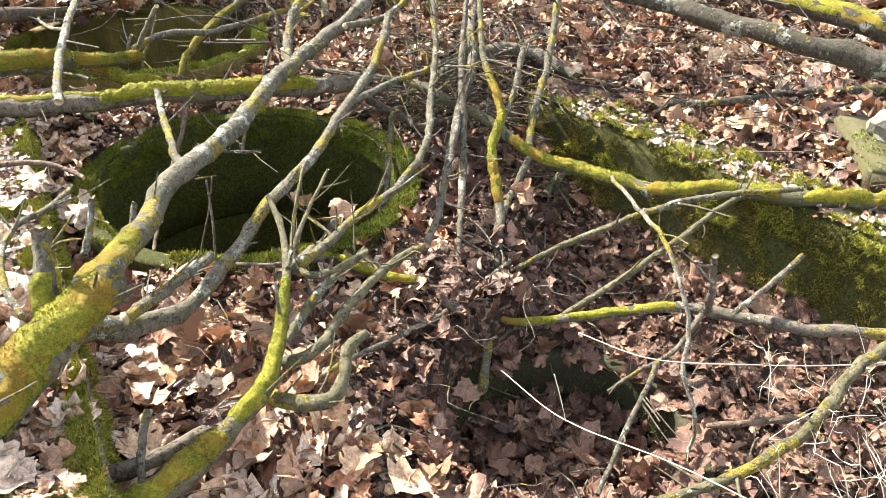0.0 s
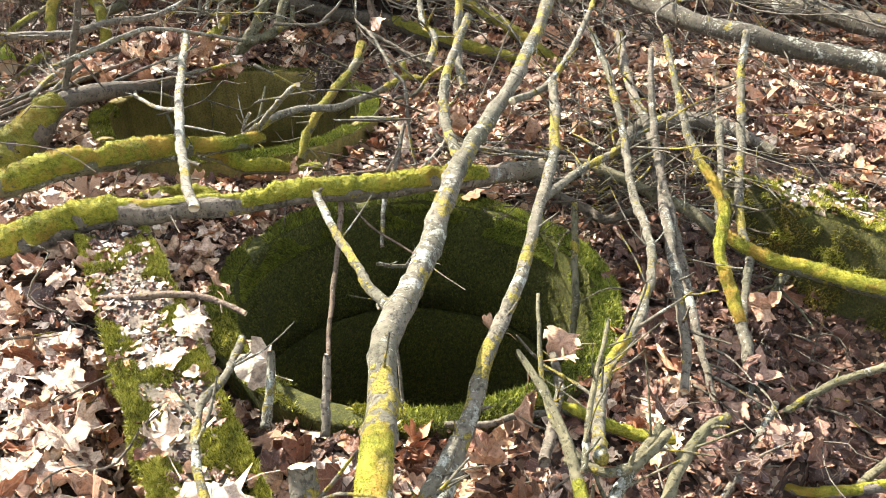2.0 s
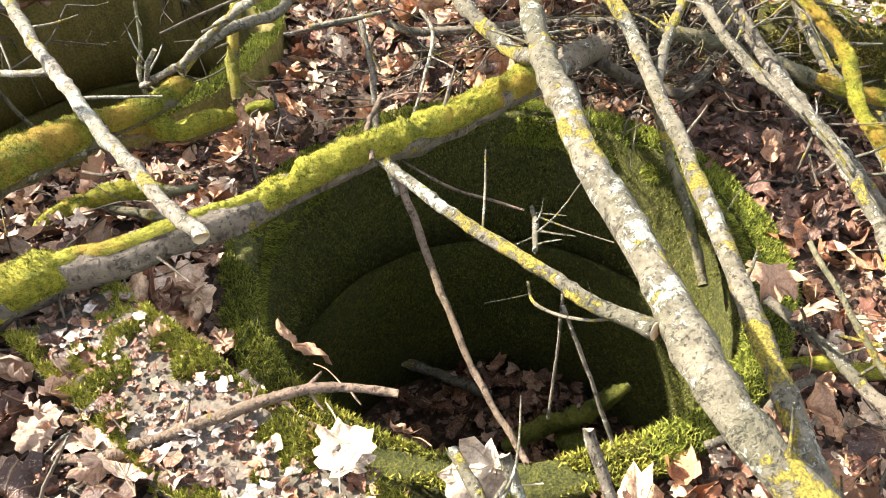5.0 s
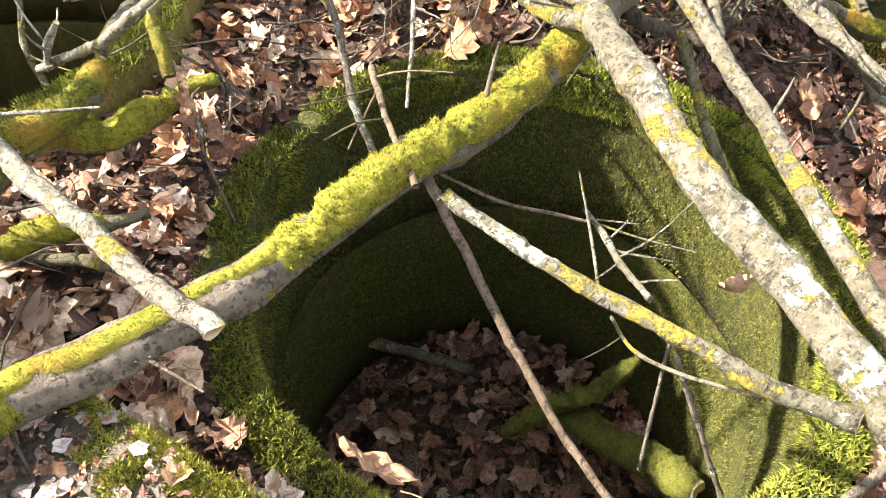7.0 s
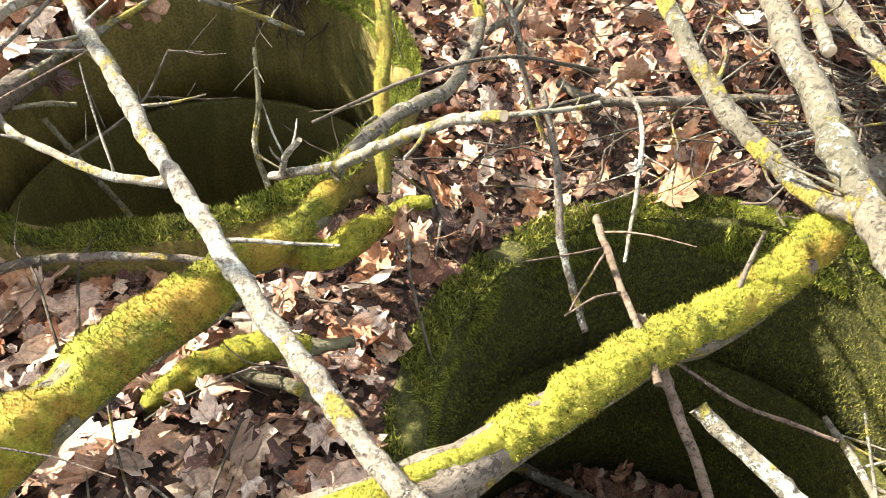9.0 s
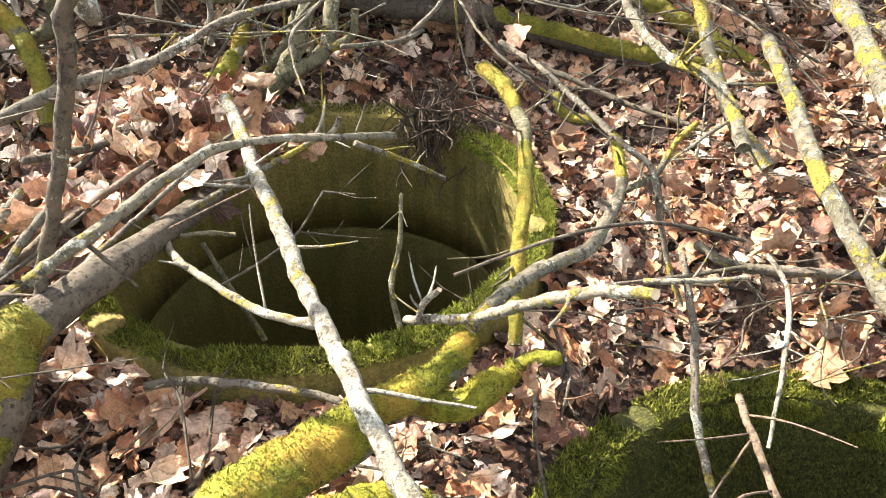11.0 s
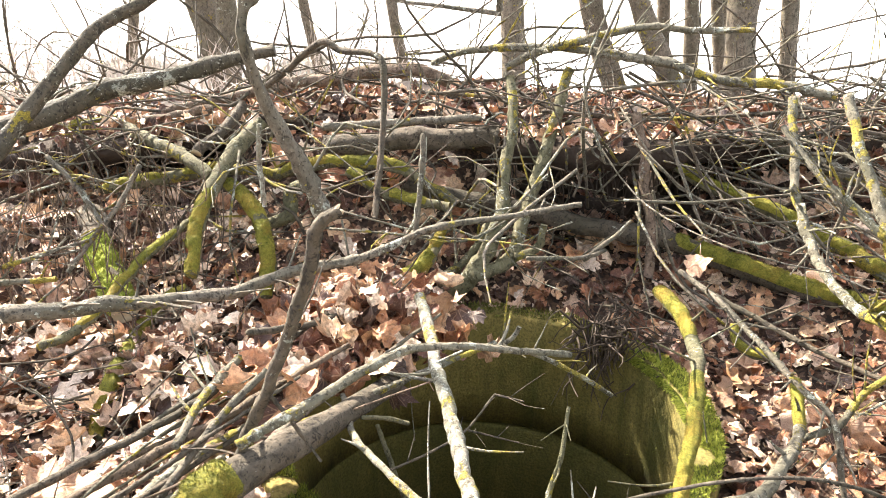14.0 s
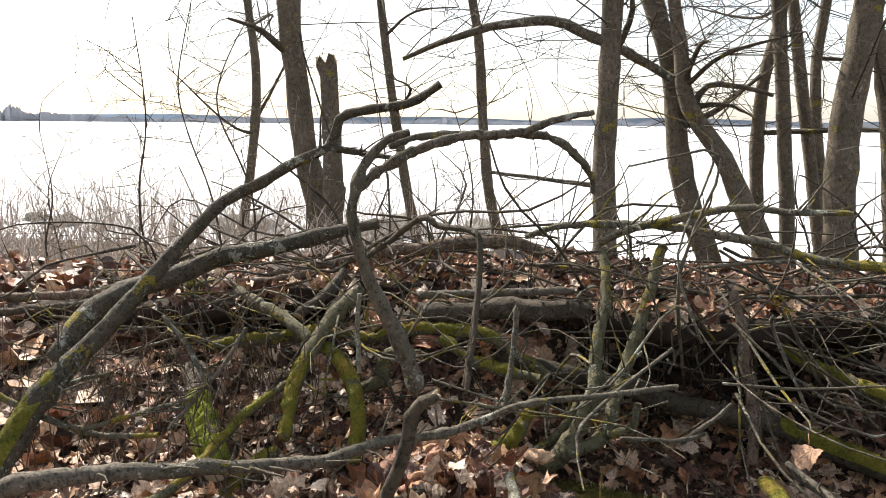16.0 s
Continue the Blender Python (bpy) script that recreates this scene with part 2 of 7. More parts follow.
LEAF_GREY = leaf_material("greyed_leaves", [(0.1, (0.16, 0.11, 0.085)), (0.45, (0.28, 0.23, 0.20)), (0.9, (0.56, 0.51, 0.46))], 0.4)
LEAF_ONE = leaf_material("dry_maple_leaf", [(0.1, (0.30, 0.12, 0.06)), (0.5, (0.42, 0.22, 0.12)), (0.9, (0.58, 0.42, 0.28))], 0.45)
LEAF_PALE = leaf_material("bleached_leaf", [(0.1, (0.46, 0.33, 0.22)), (0.9, (0.66, 0.54, 0.40))], 0.5)


def plain(name, a, b, scale, rough=0.8, bump=0.0):
    n = Nodes(name, rough)
    f = n.noise(scale, 5, 0.65)
    return n.done(n.mix(f, a, b), f if bump else None, bump or 0.001)


CUT = plain("cut_wood", (0.36, 0.27, 0.16), (0.55, 0.45, 0.30), 60)
DRY_GRASS = plain("dry_stems", (0.34, 0.28, 0.23), (0.60, 0.54, 0.47), 6)
STRAW = plain("straw", (0.62, 0.56, 0.42), (0.75, 0.70, 0.56), 8)
# The lake's white glare is put into its near-white base colour
LAKE = plain("lake_glare_white", (0.72, 0.74, 0.76), (0.82, 0.83, 0.84), 0.05, 0.25)
# Haze of the distance is mixed into the forest and hill colours
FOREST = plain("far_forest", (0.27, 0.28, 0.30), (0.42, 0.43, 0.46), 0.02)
FAR_HILL = plain("haze_tinted_hill", (0.30, 0.38, 0.46), (0.36, 0.43, 0.50), 0.01)
SHADED_HUMUS = plain("shaded_humus", SHADED_HUMUS_DARK, SHADED_HUMUS_LIGHT, 30, 0.95, 0.02)
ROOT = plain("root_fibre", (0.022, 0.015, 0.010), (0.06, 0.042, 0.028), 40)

# ---- building helpers ----
rng = np.random.default_rng(7)


def mesh_of(name, verts, faces, mat=None, smooth=True, uv=None):
    me = bpy.data.meshes.new(name)
    me.from_pydata(np.asarray(verts, dtype=float).tolist(), [], faces.tolist() if hasattr(faces, "tolist") else faces)
    if uv is not None:
        layer = me.uv_layers.new(name="UVMap")
        idx = np.zeros(len(me.loops), dtype=np.int32)
        me.loops.foreach_get("vertex_index", idx)
        layer.data.foreach_set("uv", np.asarray(uv, dtype=np.float32)[idx].ravel())
    if smooth:
        me.polygons.foreach_set("use_smooth", np.ones(len(me.polygons), dtype=bool))
    for m in (mat if isinstance(mat, (list, tuple)) else [mat]):
        if m:
            me.materials.append(m)
    me.update()
    return me


def child(name, me, parent, label=""):
    ob = new(name, me)
    ob.parent = parent
    return tagged(ob, label)


def spline(points, step):
    """Points of a smooth line (x, y, z, radius) through the given ones."""
    p = np.asarray(points, dtype=float)
    if len(p) == 2:
        p = np.array([p[0], (p[0] + p[1]) / 2, p[1]])
    q = np.vstack([2 * p[0] - p[1], p, 2 * p[-1] - p[-2]])
    q[0, 3], q[-1, 3] = p[0, 3], p[-1, 3]
    out = []
    for i in range(1, len(q) - 2):
        a, b, c, d = q[i - 1], q[i], q[i + 1], q[i + 2]
        k = max(2, int(np.linalg.norm(c[:3] - b[:3]) / step))
        for u in np.arange(k) / k:
            v = 0.5 * (2 * b + (c - a) * u + (2 * a - 5 * b + 4 * c - d) * u * u + (3 * b - a - 3 * c + d) * u ** 3)
            v[3] = b[3] + (c[3] - b[3]) * u
            out.append(v)
    out.append(p[-1])
    return np.array(out)


def frames_of(line):
    t = np.gradient(line[:, :3], axis=0)
    t /= np.linalg.norm(t, axis=1)[:, None] + 1e-9
    ref = np.array([0.0, 0.0, 1.0]) if abs(t[0, 2]) < 0.9 else np.array([1.0, 0, 0])
    u = []
    for d in t:
        ref = ref - d * ref.dot(d)
        ref = ref / (np.linalg.norm(ref) + 1e-9)
        u.append(ref)
    u = np.array(u)
    return t, u, np.cross(t, u)


def tube(points, sides=9, rough=0.08, kink=0.12, seed=1, step=None, ragged=0.0):
    """Verts and faces of a limb with swellings, small kinks and closed ends."""
    g = np.random.default_rng(seed)
    rmax = max(p[3] for p in points)
    line = spline(points, step or max(0.012, rmax * 0.9))
    n = len(line)
    wob = g.normal(0, 1, (n, 3))
    for _ in range(2):
        wob = (wob + np.roll(wob, 1, 0) + np.roll(wob, -1, 0)) / 3
    wob[0] = wob[-1] = 0
    line[:, :3] += wob * line[:, 3:4] * kink * 2
    t, u, v = frames_of(line)
    swell = 1 + g.normal(0, rough, n) * 0.6
    knots = g.random(n) < 0.07
    swell[knots] += rough * 2.2
    a = np.linspace(0, 2 * np.pi, sides, endpoint=False)
    r = line[:, 3][:, None] * swell[:, None] * (1 + g.normal(0, rough, (n, sides)) * 0.8)
    ring = line[:, None, :3] + r[:, :, None] * (np.cos(a)[None, :, None] * u[:, None] + np.sin(a)[None, :, None] * v[:, None])
    if ragged:
        ring[-1] += t[-1] * (g.random((sides, 1)) - 0.3) * ragged
        ring[0] -= t[0] * (g.random((sides, 1)) - 0.3) * ragged
    verts = np.vstack([ring.reshape(-1, 3), line[0, :3] - t[0] * line[0, 3] * 0.15, line[-1, :3] + t[-1] * line[-1, 3] * 0.2])
    i, k = np.meshgrid(np.arange(n - 1), np.arange(sides), indexing="ij")
    k2 = (k + 1) % sides
    quads = np.stack([i * sides + k, (i + 1) * sides + k, (i + 1) * sides + k2, i * sides + k2], -1).reshape(-1, 4).tolist()
    caps = [[n * sides, (j + 1) % sides, j] for j in range(sides)][::-1]
    ends = [[n * sides + 1, (n - 1) * sides + j, (n - 1) * sides + (j + 1) % sides] for j in range(sides)]
    return verts, quads + [c[::-1] for c in caps] + ends, line, len(quads)


def blades(pos, nrm, length, width, seed, lean=0.7):
    """Small pointed moss shoots on the places pos, leaning about the normals."""
    g = np.random.default_rng(seed)
    n = len(pos)
    d = nrm + g.normal(0, lean, (n, 3))
    d /= np.linalg.norm(d, axis=1)[:, None]
    s = np.cross(d, g.normal(0, 1, (n, 3)))
    s /= np.linalg.norm(s, axis=1)[:, None] + 1e-9
    l = (length * g.uniform(0.5, 1.4, n))[:, None]
    w = (width * g.uniform(0.7, 1.3, n))[:, None]
    v = np.stack([pos - s * w - nrm * 0.002, pos + s * w - nrm * 0.002, pos + d * l], 1).reshape(-1, 3)
    return v, np.arange(3 * n).reshape(-1, 3)


def moss_on(line, a, b, thick, seed, mat, parent, density=1.0, arc=1.25, name="moss", label=""):
    """A cushion of moss with its shoots on the upper side of a limb, from a to b (0 to 1) of its length."""
    g = np.random.default_rng(seed)
    n = len(line)
    i0, i1 = int(a * (n - 1)), max(int(a * (n - 1)) + 3, int(b * (n - 1)))
    seg = line[i0:min(i1 + 1, n)]
    if len(seg) < 3:
        return
    run = np.concatenate([[0], np.cumsum(np.linalg.norm(np.diff(seg[:, :3], axis=0), axis=1))])
    length = run[-1]
    at = np.linspace(0, length, max(6, int(length / 0.009)))
    seg = np.stack([np.interp(at, run, seg[:, q]) for q in range(4)], 1)
    t = np.gradient(seg[:, :3], axis=0)
    t /= np.linalg.norm(t, axis=1)[:, None] + 1e-9
    up = np.array([-0.25, 0.0, 1.0]) - t * t.dot(np.array([-0.25, 0.0, 1.0]))[:, None]
    up /= np.linalg.norm(up, axis=1)[:, None] + 1e-9
    side = np.cross(t, up)
    m = len(seg)
    cols = 17
    ang = np.linspace(-arc, arc, cols)
    s = np.linspace(0, 1, m)
    env = np.clip(np.minimum(s, 1 - s) * 7, 0, 1) ** 0.5
    nrm = np.cos(ang)[None, :, None] * up[:, None] + np.sin(ang)[None, :, None] * side[:, None]
    skin = seg[:, None, :3] + nrm * seg[:, 3][:, None, None]
    lump = np.array([[noise.noise(Vector(q) * 40) for q in row] for row in skin])
    patch = np.array([[noise.noise(Vector(q) * 14 + Vector((5, 0, 0))) for q in row] for row in skin])
    cover = np.clip((patch + 0.5) * 3.5, 0, 1)
    tuft = np.array([[noise.noise(Vector(q) * 125) for q in row] for row in skin])
    h = thick * env[:, None] * np.cos(ang / arc * 1.45)[None] * (0.85 + 0.35 * lump + 0.5 * tuft) * cover
    rad = seg[:, 3][:, None] * 0.97 + np.maximum(h, -0.002) - 0.003 * (cover < 0.3)
    grid = seg[:, None, :3] + nrm * rad[:, :, None]
    i, k = np.meshgrid(np.arange(m - 1), np.arange(cols - 1), indexing="ij")
    quads = np.stack([i * cols + k, i * cols + k + 1, (i + 1) * cols + k + 1, (i + 1) * cols + k], -1).reshape(-1, 4)
    count = int(length * seg[:, 3].mean() * 2 * arc * 165000 * density)
    count = min(max(count, 60), 45000)
    fi, fk = g.random(count) * (m - 1.001), g.random(count) * (cols - 1.001)
    ii, kk = fi.astype(int), fk.astype(int)
    keep = (cover[ii, kk] > 0.3) & (env[ii] > 0.2)
    ii, kk, fi, fk = ii[keep], kk[keep], fi[keep], fk[keep]
    wu, wv = (fi - ii)[:, None], (fk - kk)[:, None]
    pos = (grid[ii, kk] * (1 - wu) * (1 - wv) + grid[ii + 1, kk] * wu * (1 - wv) + grid[ii, kk + 1] * (1 - wu) * wv + grid[ii + 1, kk + 1] * wu * wv)
    bv, bf = blades(pos, nrm[ii, kk], min(thick * 0.36, 0.0062), 0.0011, seed + 1, 0.9)
    verts = np.vstack([grid.reshape(-1, 3), bv])
    faces = quads.tolist() + (bf + m * cols).tolist()
    tagged(child(name, mesh_of(name, verts, faces, mat), parent, label), kind="stuff")


def limb_mesh(name, points, mat, sides, seed, ragged=0.0, kink=0.12, rough=0.08):
    verts, faces, line, body = tube(points, sides, seed=seed, ragged=ragged, kink=kink, rough=rough)
    me = mesh_of(name, verts, faces, [mat, CUT])
    idx = np.zeros(len(me.polygons), dtype=np.int32)
    if ragged:
        idx[body:] = 1
    me.polygons.foreach_set("material_index", idx)
    return me, line


seed_count = [100]


def branch(label, points, mat=None, arms=(), moss=(), twigs=0, name="fallen_branch", sides=10, ragged=0.0, category="branch", group="", twig_len=0.12, kink=0.12, moss_mat=None, rough=0.08, droop=0.0):
    """A limb as one thing: its stem, its side limbs, its twigs and its moss. Points are (x, y, z, radius)."""
    mat = mat or BARK
    seed_count[0] += 13
    sd = seed_count[0]
    g = np.random.default_rng(sd)
    me, line = limb_mesh(name, points, mat, sides, sd, ragged, kink, rough)
    ob = tagged(new(name, me), label, category, group)
    lines, owners = [line], [ob]
    for j, arm in enumerate(arms):
        am, al = limb_mesh("side_limb", arm, mat, max(6, sides - 2), sd + j + 1, ragged * 0.6, kink, rough)
        owners.append(child("side_limb", am, ob))
        lines.append(al)
    for k in range(twigs):
        which = g.integers(len(lines))
        src = lines[which]
        i = int(g.uniform(0.12, 0.97) * (len(src) - 2))
        p, r = src[i, :3], src[i, 3]
        t = src[i + 1, :3] - src[i, :3]
        t /= np.linalg.norm(t) + 1e-9
        d = g.normal(0, 1, 3)
        d[2] = abs(d[2]) * 0.6 - droop
        d -= t * d.dot(t)
        d /= np.linalg.norm(d) + 1e-9
        d = d + t * 0.7
        d /= np.linalg.norm(d)
        ln = twig_len * g.uniform(0.35, 1.5)
        bend = g.normal(0, 0.25, 3)
        tr = min(r * 0.45, 0.0045) * g.uniform(0.6, 1.2)
        pts = [(*(p + d * r * 0.6), tr), (*(p + d * ln * 0.5 + bend * ln * 0.12), tr * 0.8), (*(p + d * ln + bend * ln * 0.5), tr * 0.45)]
        tv, tf, tl, _ = tube(pts, 5, 0.1, 0.3, sd + 50 + k, step=0.02)
        child("twig", mesh_of("twig", tv, tf, mat), owners[which])
    for j, (which, a, b, thick, *arc) in enumerate(moss):
        moss_on(lines[which], a, b, thick, sd + 200 + j, moss_mat or MOSS_GOLD, owners[which], arc=arc[0] if arc else 1.4)
    return ob


# ---- the lie of the land ----
RINGS = [(-0.668, 2.468, 0.175), (-1.525, 3.80, 0.27)]
PIT = (0.43, 1.40, 0.375, -0.27)
LIP_Y = 4.95
H_LEFT, H_RIGHT = -3.0, -1.08


def hollow(x):
    """How far the bank is undercut: two dark hollows, a slope between them."""
    x = np.asarray(x, dtype=float)
    return np.clip(1.3 * np.exp(-((x - H_RIGHT) / 0.36) ** 2) + 1.2 * np.exp(-((x - H_LEFT) / 0.32) ** 2), 0, 1)


def lip_y(x):
    """The line of the bank's edge."""
    return LIP_Y - 0.13 + 0.09 * np.sin(x * 2.3 + 1) + 0.06 * np.sin(x * 5.9) + 0.22 * (1 - hollow(x))


def smooth(a, b, x):
    s = np.clip((x - a) / (b - a), 0, 1)
    return s * s * (3 - 2 * s)


def wall_side(x, y):
    """Distance behind the long concrete wall: over zero on its upper side."""
    return (x - 0.50) * 0.75 + (y - 2.97) * 0.66


def land(x, y):
    x, y = np.asarray(x, dtype=float), np.asarray(y, dtype=float)
    z = 0.13 + 0.0 * x
    beside = -0.87 * (x + 0.72) - 0.494 * (y - 0.74)
    z = z + 0.20 * np.maximum(smooth(-1.15, -1.45, x), smooth(0.0, 0.10, beside)) * smooth(3.2, 2.6, y)
    z = z + 0.14 * smooth(2.9, 3.5, y) * smooth(-0.9, -0.2, x)
    z = z + 0.16 * smooth(-1.95, -2.3, x)
    z = z + 0.20 * smooth(4.2, 4.75, y)
    d = wall_side(x, y)
    up = smooth(-0.02, 0.06, d) * smooth(0.2, 0.6, x)
    low = smooth(0.05, -0.15, d) * smooth(0.25, 0.7, x) * smooth(3.2, 2.4, y)
    z = z * (1 - up) + (0.31 + 0.03 * np.clip(d, 0, 3)) * up - 0.26 * low
    z = z + 0.20 * np.exp(-((x - 0.35) ** 2 + (y - 3.6) ** 2) / 0.22)
    pit = np.hypot(x - PIT[0], y - PIT[1])
    z = z - (z - PIT[3]) * smooth(PIT[2] + 0.035, PIT[2] - 0.01, pit)
    ridge = 0.78 - 0.05 * np.clip(x + 1.3, 0, 3) * 0.5 - 0.10 * np.clip(-x - 2.4, 0, 2)
    under = hollow(x)
    z = z + (ridge - z) * smooth(LIP_Y - 0.32 + 0.82 * under, LIP_Y + 0.38 + 0.32 * under, y + 0.12 * np.sin(x * 2.1) + 0.05 * np.sin(x * 6.3))
    z = z - (z + 0.15) * smooth(5.9, 7.6, y)
    z = z - 1.6 * smooth(9.0, 21.0, y)
    z = z + 0.016 * np.sin(x * 7.1 + y * 3.3) + 0.014 * np.sin(y * 9.7 - x * 4.1) + 0.01 * np.sin(17 * x + 3) * np.sin(15 * y)
    for cx, cy, cz in RINGS:
        q = np.hypot(x - cx, y - cy)
        w = smooth(1.05, 0.7, q)
        z = z * (1 - w) + np.maximum(z, cz - 0.075) * w
        w = smooth(0.95, 0.64, q)
        z = z * (1 - w) + np.minimum(z, cz - 0.005) * w
    return z


def graded(a, b, fine0, fine1, step):
    mid = np.arange(fine0, fine1 + step / 2, step)
    lo, hi, s = [], [], step
    p = fine0
    while p > a:
        s *= 1.25
        p -= s
        lo.append(p)
    p, s = fine1, step
    while p < b:
        s *= 1.25
        p += s
        hi.append(p)
    return np.array(lo[::-1] + mid.tolist() + hi)


gx, gy = graded(-2500, 2500, -4.5, 3.2, 0.036), graded(-400, 3000, -0.6, 6.6, 0.036)
X, Y = np.meshgrid(gx, gy)
Z = land(X, Y)
rough_z = rng.normal(0, 0.006, Z.shape) * ((np.abs(X) < 5) & (Y < 7))
Z = Z + rough_z
nx, ny = len(gx), len(gy)
i, k = np.meshgrid(np.arange(ny - 1), np.arange(nx - 1), indexing="ij")
quads = np.stack([i * nx + k, i * nx + k + 1, (i + 1) * nx + k + 1, (i + 1) * nx + k], -1).reshape(-1, 4)
mx, my = (gx[:-1] + gx[1:]) / 2, (gy[:-1] + gy[1:]) / 2
MX, MY = np.meshgrid(mx, my)
hole = np.zeros(MX.shape, dtype=bool)
for cx, cy, cz in RINGS:
    hole |= np.hypot(MX - cx, MY - cy) < 0.605
quads = quads[~hole.ravel()]
ground = tagged(new("ground", mesh_of("ground", np.stack([X, Y, Z], -1).reshape(-1, 3), quads, SOIL)), "dark forest soil under a litter of brown leaves", "ground", kind="structure")

lake = tagged(new("water", mesh_of("water", [(-2600, 17.0, -1.35), (2600, 17.0, -1.35), (2600, 1600, -1.35), (-2600, 1600, -1.35)], [[0, 1, 2, 3]], LAKE, False)), "wide pale lake with white glare put into its colour", "lake", kind="structure")


RING_R = 0.57


def ring_mesh(inner, outer, z0, z1, seed, wob=0.006):
    """One cast ring with rounded, chipped rims."""
    g = np.random.default_rng(seed)
    prof = [(inner, z0), (inner, z0 + 0.3 * (z1 - z0)), (inner, z0 + 0.65 * (z1 - z0)), (inner, z1 - 0.012), (inner + 0.006, z1 - 0.003), (inner + 0.02, z1),
            (outer - 0.02, z1), (outer - 0.006, z1 - 0.003), (outer, z1 - 0.012), (outer, z0 + 0.5 * (z1 - z0)), (outer, z0)]
    n, m = 72, len(prof)
    verts = []
    for j in range(n):
        a = 2 * np.pi * j / n
        chip = 0.012 * max(0, noise.noise(Vector((math.cos(a) * 3 + seed, math.sin(a) * 3, 0))))
        for r, z in prof:
            w = wob * noise.noise(Vector((math.cos(a) * 4, math.sin(a) * 4, z * 6 + seed)))
            top = chip if z > z1 - 0.03 else 0
            verts.append(((r + w) * math.cos(a), (r + w) * math.sin(a), z - top))
    faces = [[j * m + i, ((j + 1) % n) * m + i, ((j + 1) % n) * m + (i + 1) % m, j * m + (i + 1) % m] for j in range(n) for i in range(m)]
    return verts, faces


def rim_moss(parent, inner, outer, z, a0, a1, seed, thick=0.03, count=9000, mat=None, inside=0.16):
    """Moss cushions on a ring's rim between two angles, with a hanging fringe on its inner face."""
    g = np.random.default_rng(seed)
    a = g.uniform(a0, a1, count)
    u = g.random(count) ** 1.3 * (1 + inside / (outer - inner)) - inside / (outer - inner)
    cov = np.array([noise.noise(Vector((math.cos(p) * 4 + seed, math.sin(p) * 4, q * 0.8))) for p, q in zip(a, u)])
    keep = cov > -0.34 + 0.3 * (u < 0)
    a, u, cov = a[keep], u[keep], cov[keep]
    top = u >= 0
    r = np.where(top, inner + u * (outer - inner), inner - 0.003)
    zz = np.where(top, z + thick * 0.7 * (cov + 0.4) * np.clip(np.minimum(u + 0.35, 1.2 - u) * 2.5, 0, 1), z + u * (outer - inner) * 1.0)
    pos = np.stack([r * np.cos(a), r * np.sin(a), zz], 1)
    nrm = np.where(top[:, None], [[0, 0, 1.0]], np.stack([-np.cos(a), -np.sin(a), -0.2 + 0 * a], 1))
    v, f = blades(pos, nrm, thick * 0.45, 0.002, seed, 0.9)
    tagged(child("moss", mesh_of("moss", v, f, mat or MOSS), parent, "green moss cushions"), kind="stuff")


def ring_at(cx, cy, z0, z1, seed, label, inner=0.57, outer=0.645, mat=None):
    verts, faces = ring_mesh(inner, outer, z0, z1, seed)
    ob = tagged(new("concrete_ring", mesh_of("concrete_ring", verts, faces, mat or RING_IN)), label, "concrete ring", "rings of the sunken wells")
    ob.matrix_world = pose(cx, cy, 0, 0.8 * (seed % 3 - 1), 0.6, seed * 31)
    return ob


def turn_of(ob, degrees):
    return radians(degrees) - ob.matrix_world.to_euler().z


ring_a = ring_at(RINGS[0][0], RINGS[0][1], -0.31, 0.175, 1, "moss-rimmed round concrete well ring sunk in the ground")
ring_a_low = ring_at(RINGS[0][0], RINGS[0][1], -1.06, -0.318, 2, "algae-green lower concrete well ring below the first")
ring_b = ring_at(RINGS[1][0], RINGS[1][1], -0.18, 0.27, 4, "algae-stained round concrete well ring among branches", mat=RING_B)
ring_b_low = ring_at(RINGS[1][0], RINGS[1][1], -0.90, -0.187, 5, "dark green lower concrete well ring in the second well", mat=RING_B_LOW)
pit_ring = ring_at(PIT[0], PIT[1], -0.55, -0.07, 7, "broken concrete ring half filled with brown leaves", 0.35, 0.405, mat=PIT_SHADED)
for ob, spans in ((ring_a, ((-50, 60, 26000, MOSS), (60, 200, 36000, MOSS_MID), (200, 270, 12000, MOSS_SUNLIT), (270, 310, 9000, MOSS))), (ring_b, ((-80, 40, 16000, MOSS), (40, 130, 4000, MOSS_DARK), (180, 290, 16000, MOSS_MID)))):
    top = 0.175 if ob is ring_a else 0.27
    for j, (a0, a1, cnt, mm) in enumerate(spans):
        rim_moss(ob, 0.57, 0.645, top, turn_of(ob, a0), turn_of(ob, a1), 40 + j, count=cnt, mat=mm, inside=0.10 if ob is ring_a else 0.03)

# floors of the wells, below the litter
for (cx, cy, cz), fz in zip(RINGS, (-0.98, -0.80)):
    vv = [(cx, cy, fz)] + [(cx + 0.7 * math.cos(j * math.pi / 12), cy + 0.7 * math.sin(j * math.pi / 12), fz) for j in range(24)]
    tagged(new("well_floor", mesh_of("well_floor", vv, [[0, 1 + j, 1 + (j + 1) % 24] for j in range(24)], SOIL)), "dark wet mud at the bottom of the well", "well floor", kind="structure")


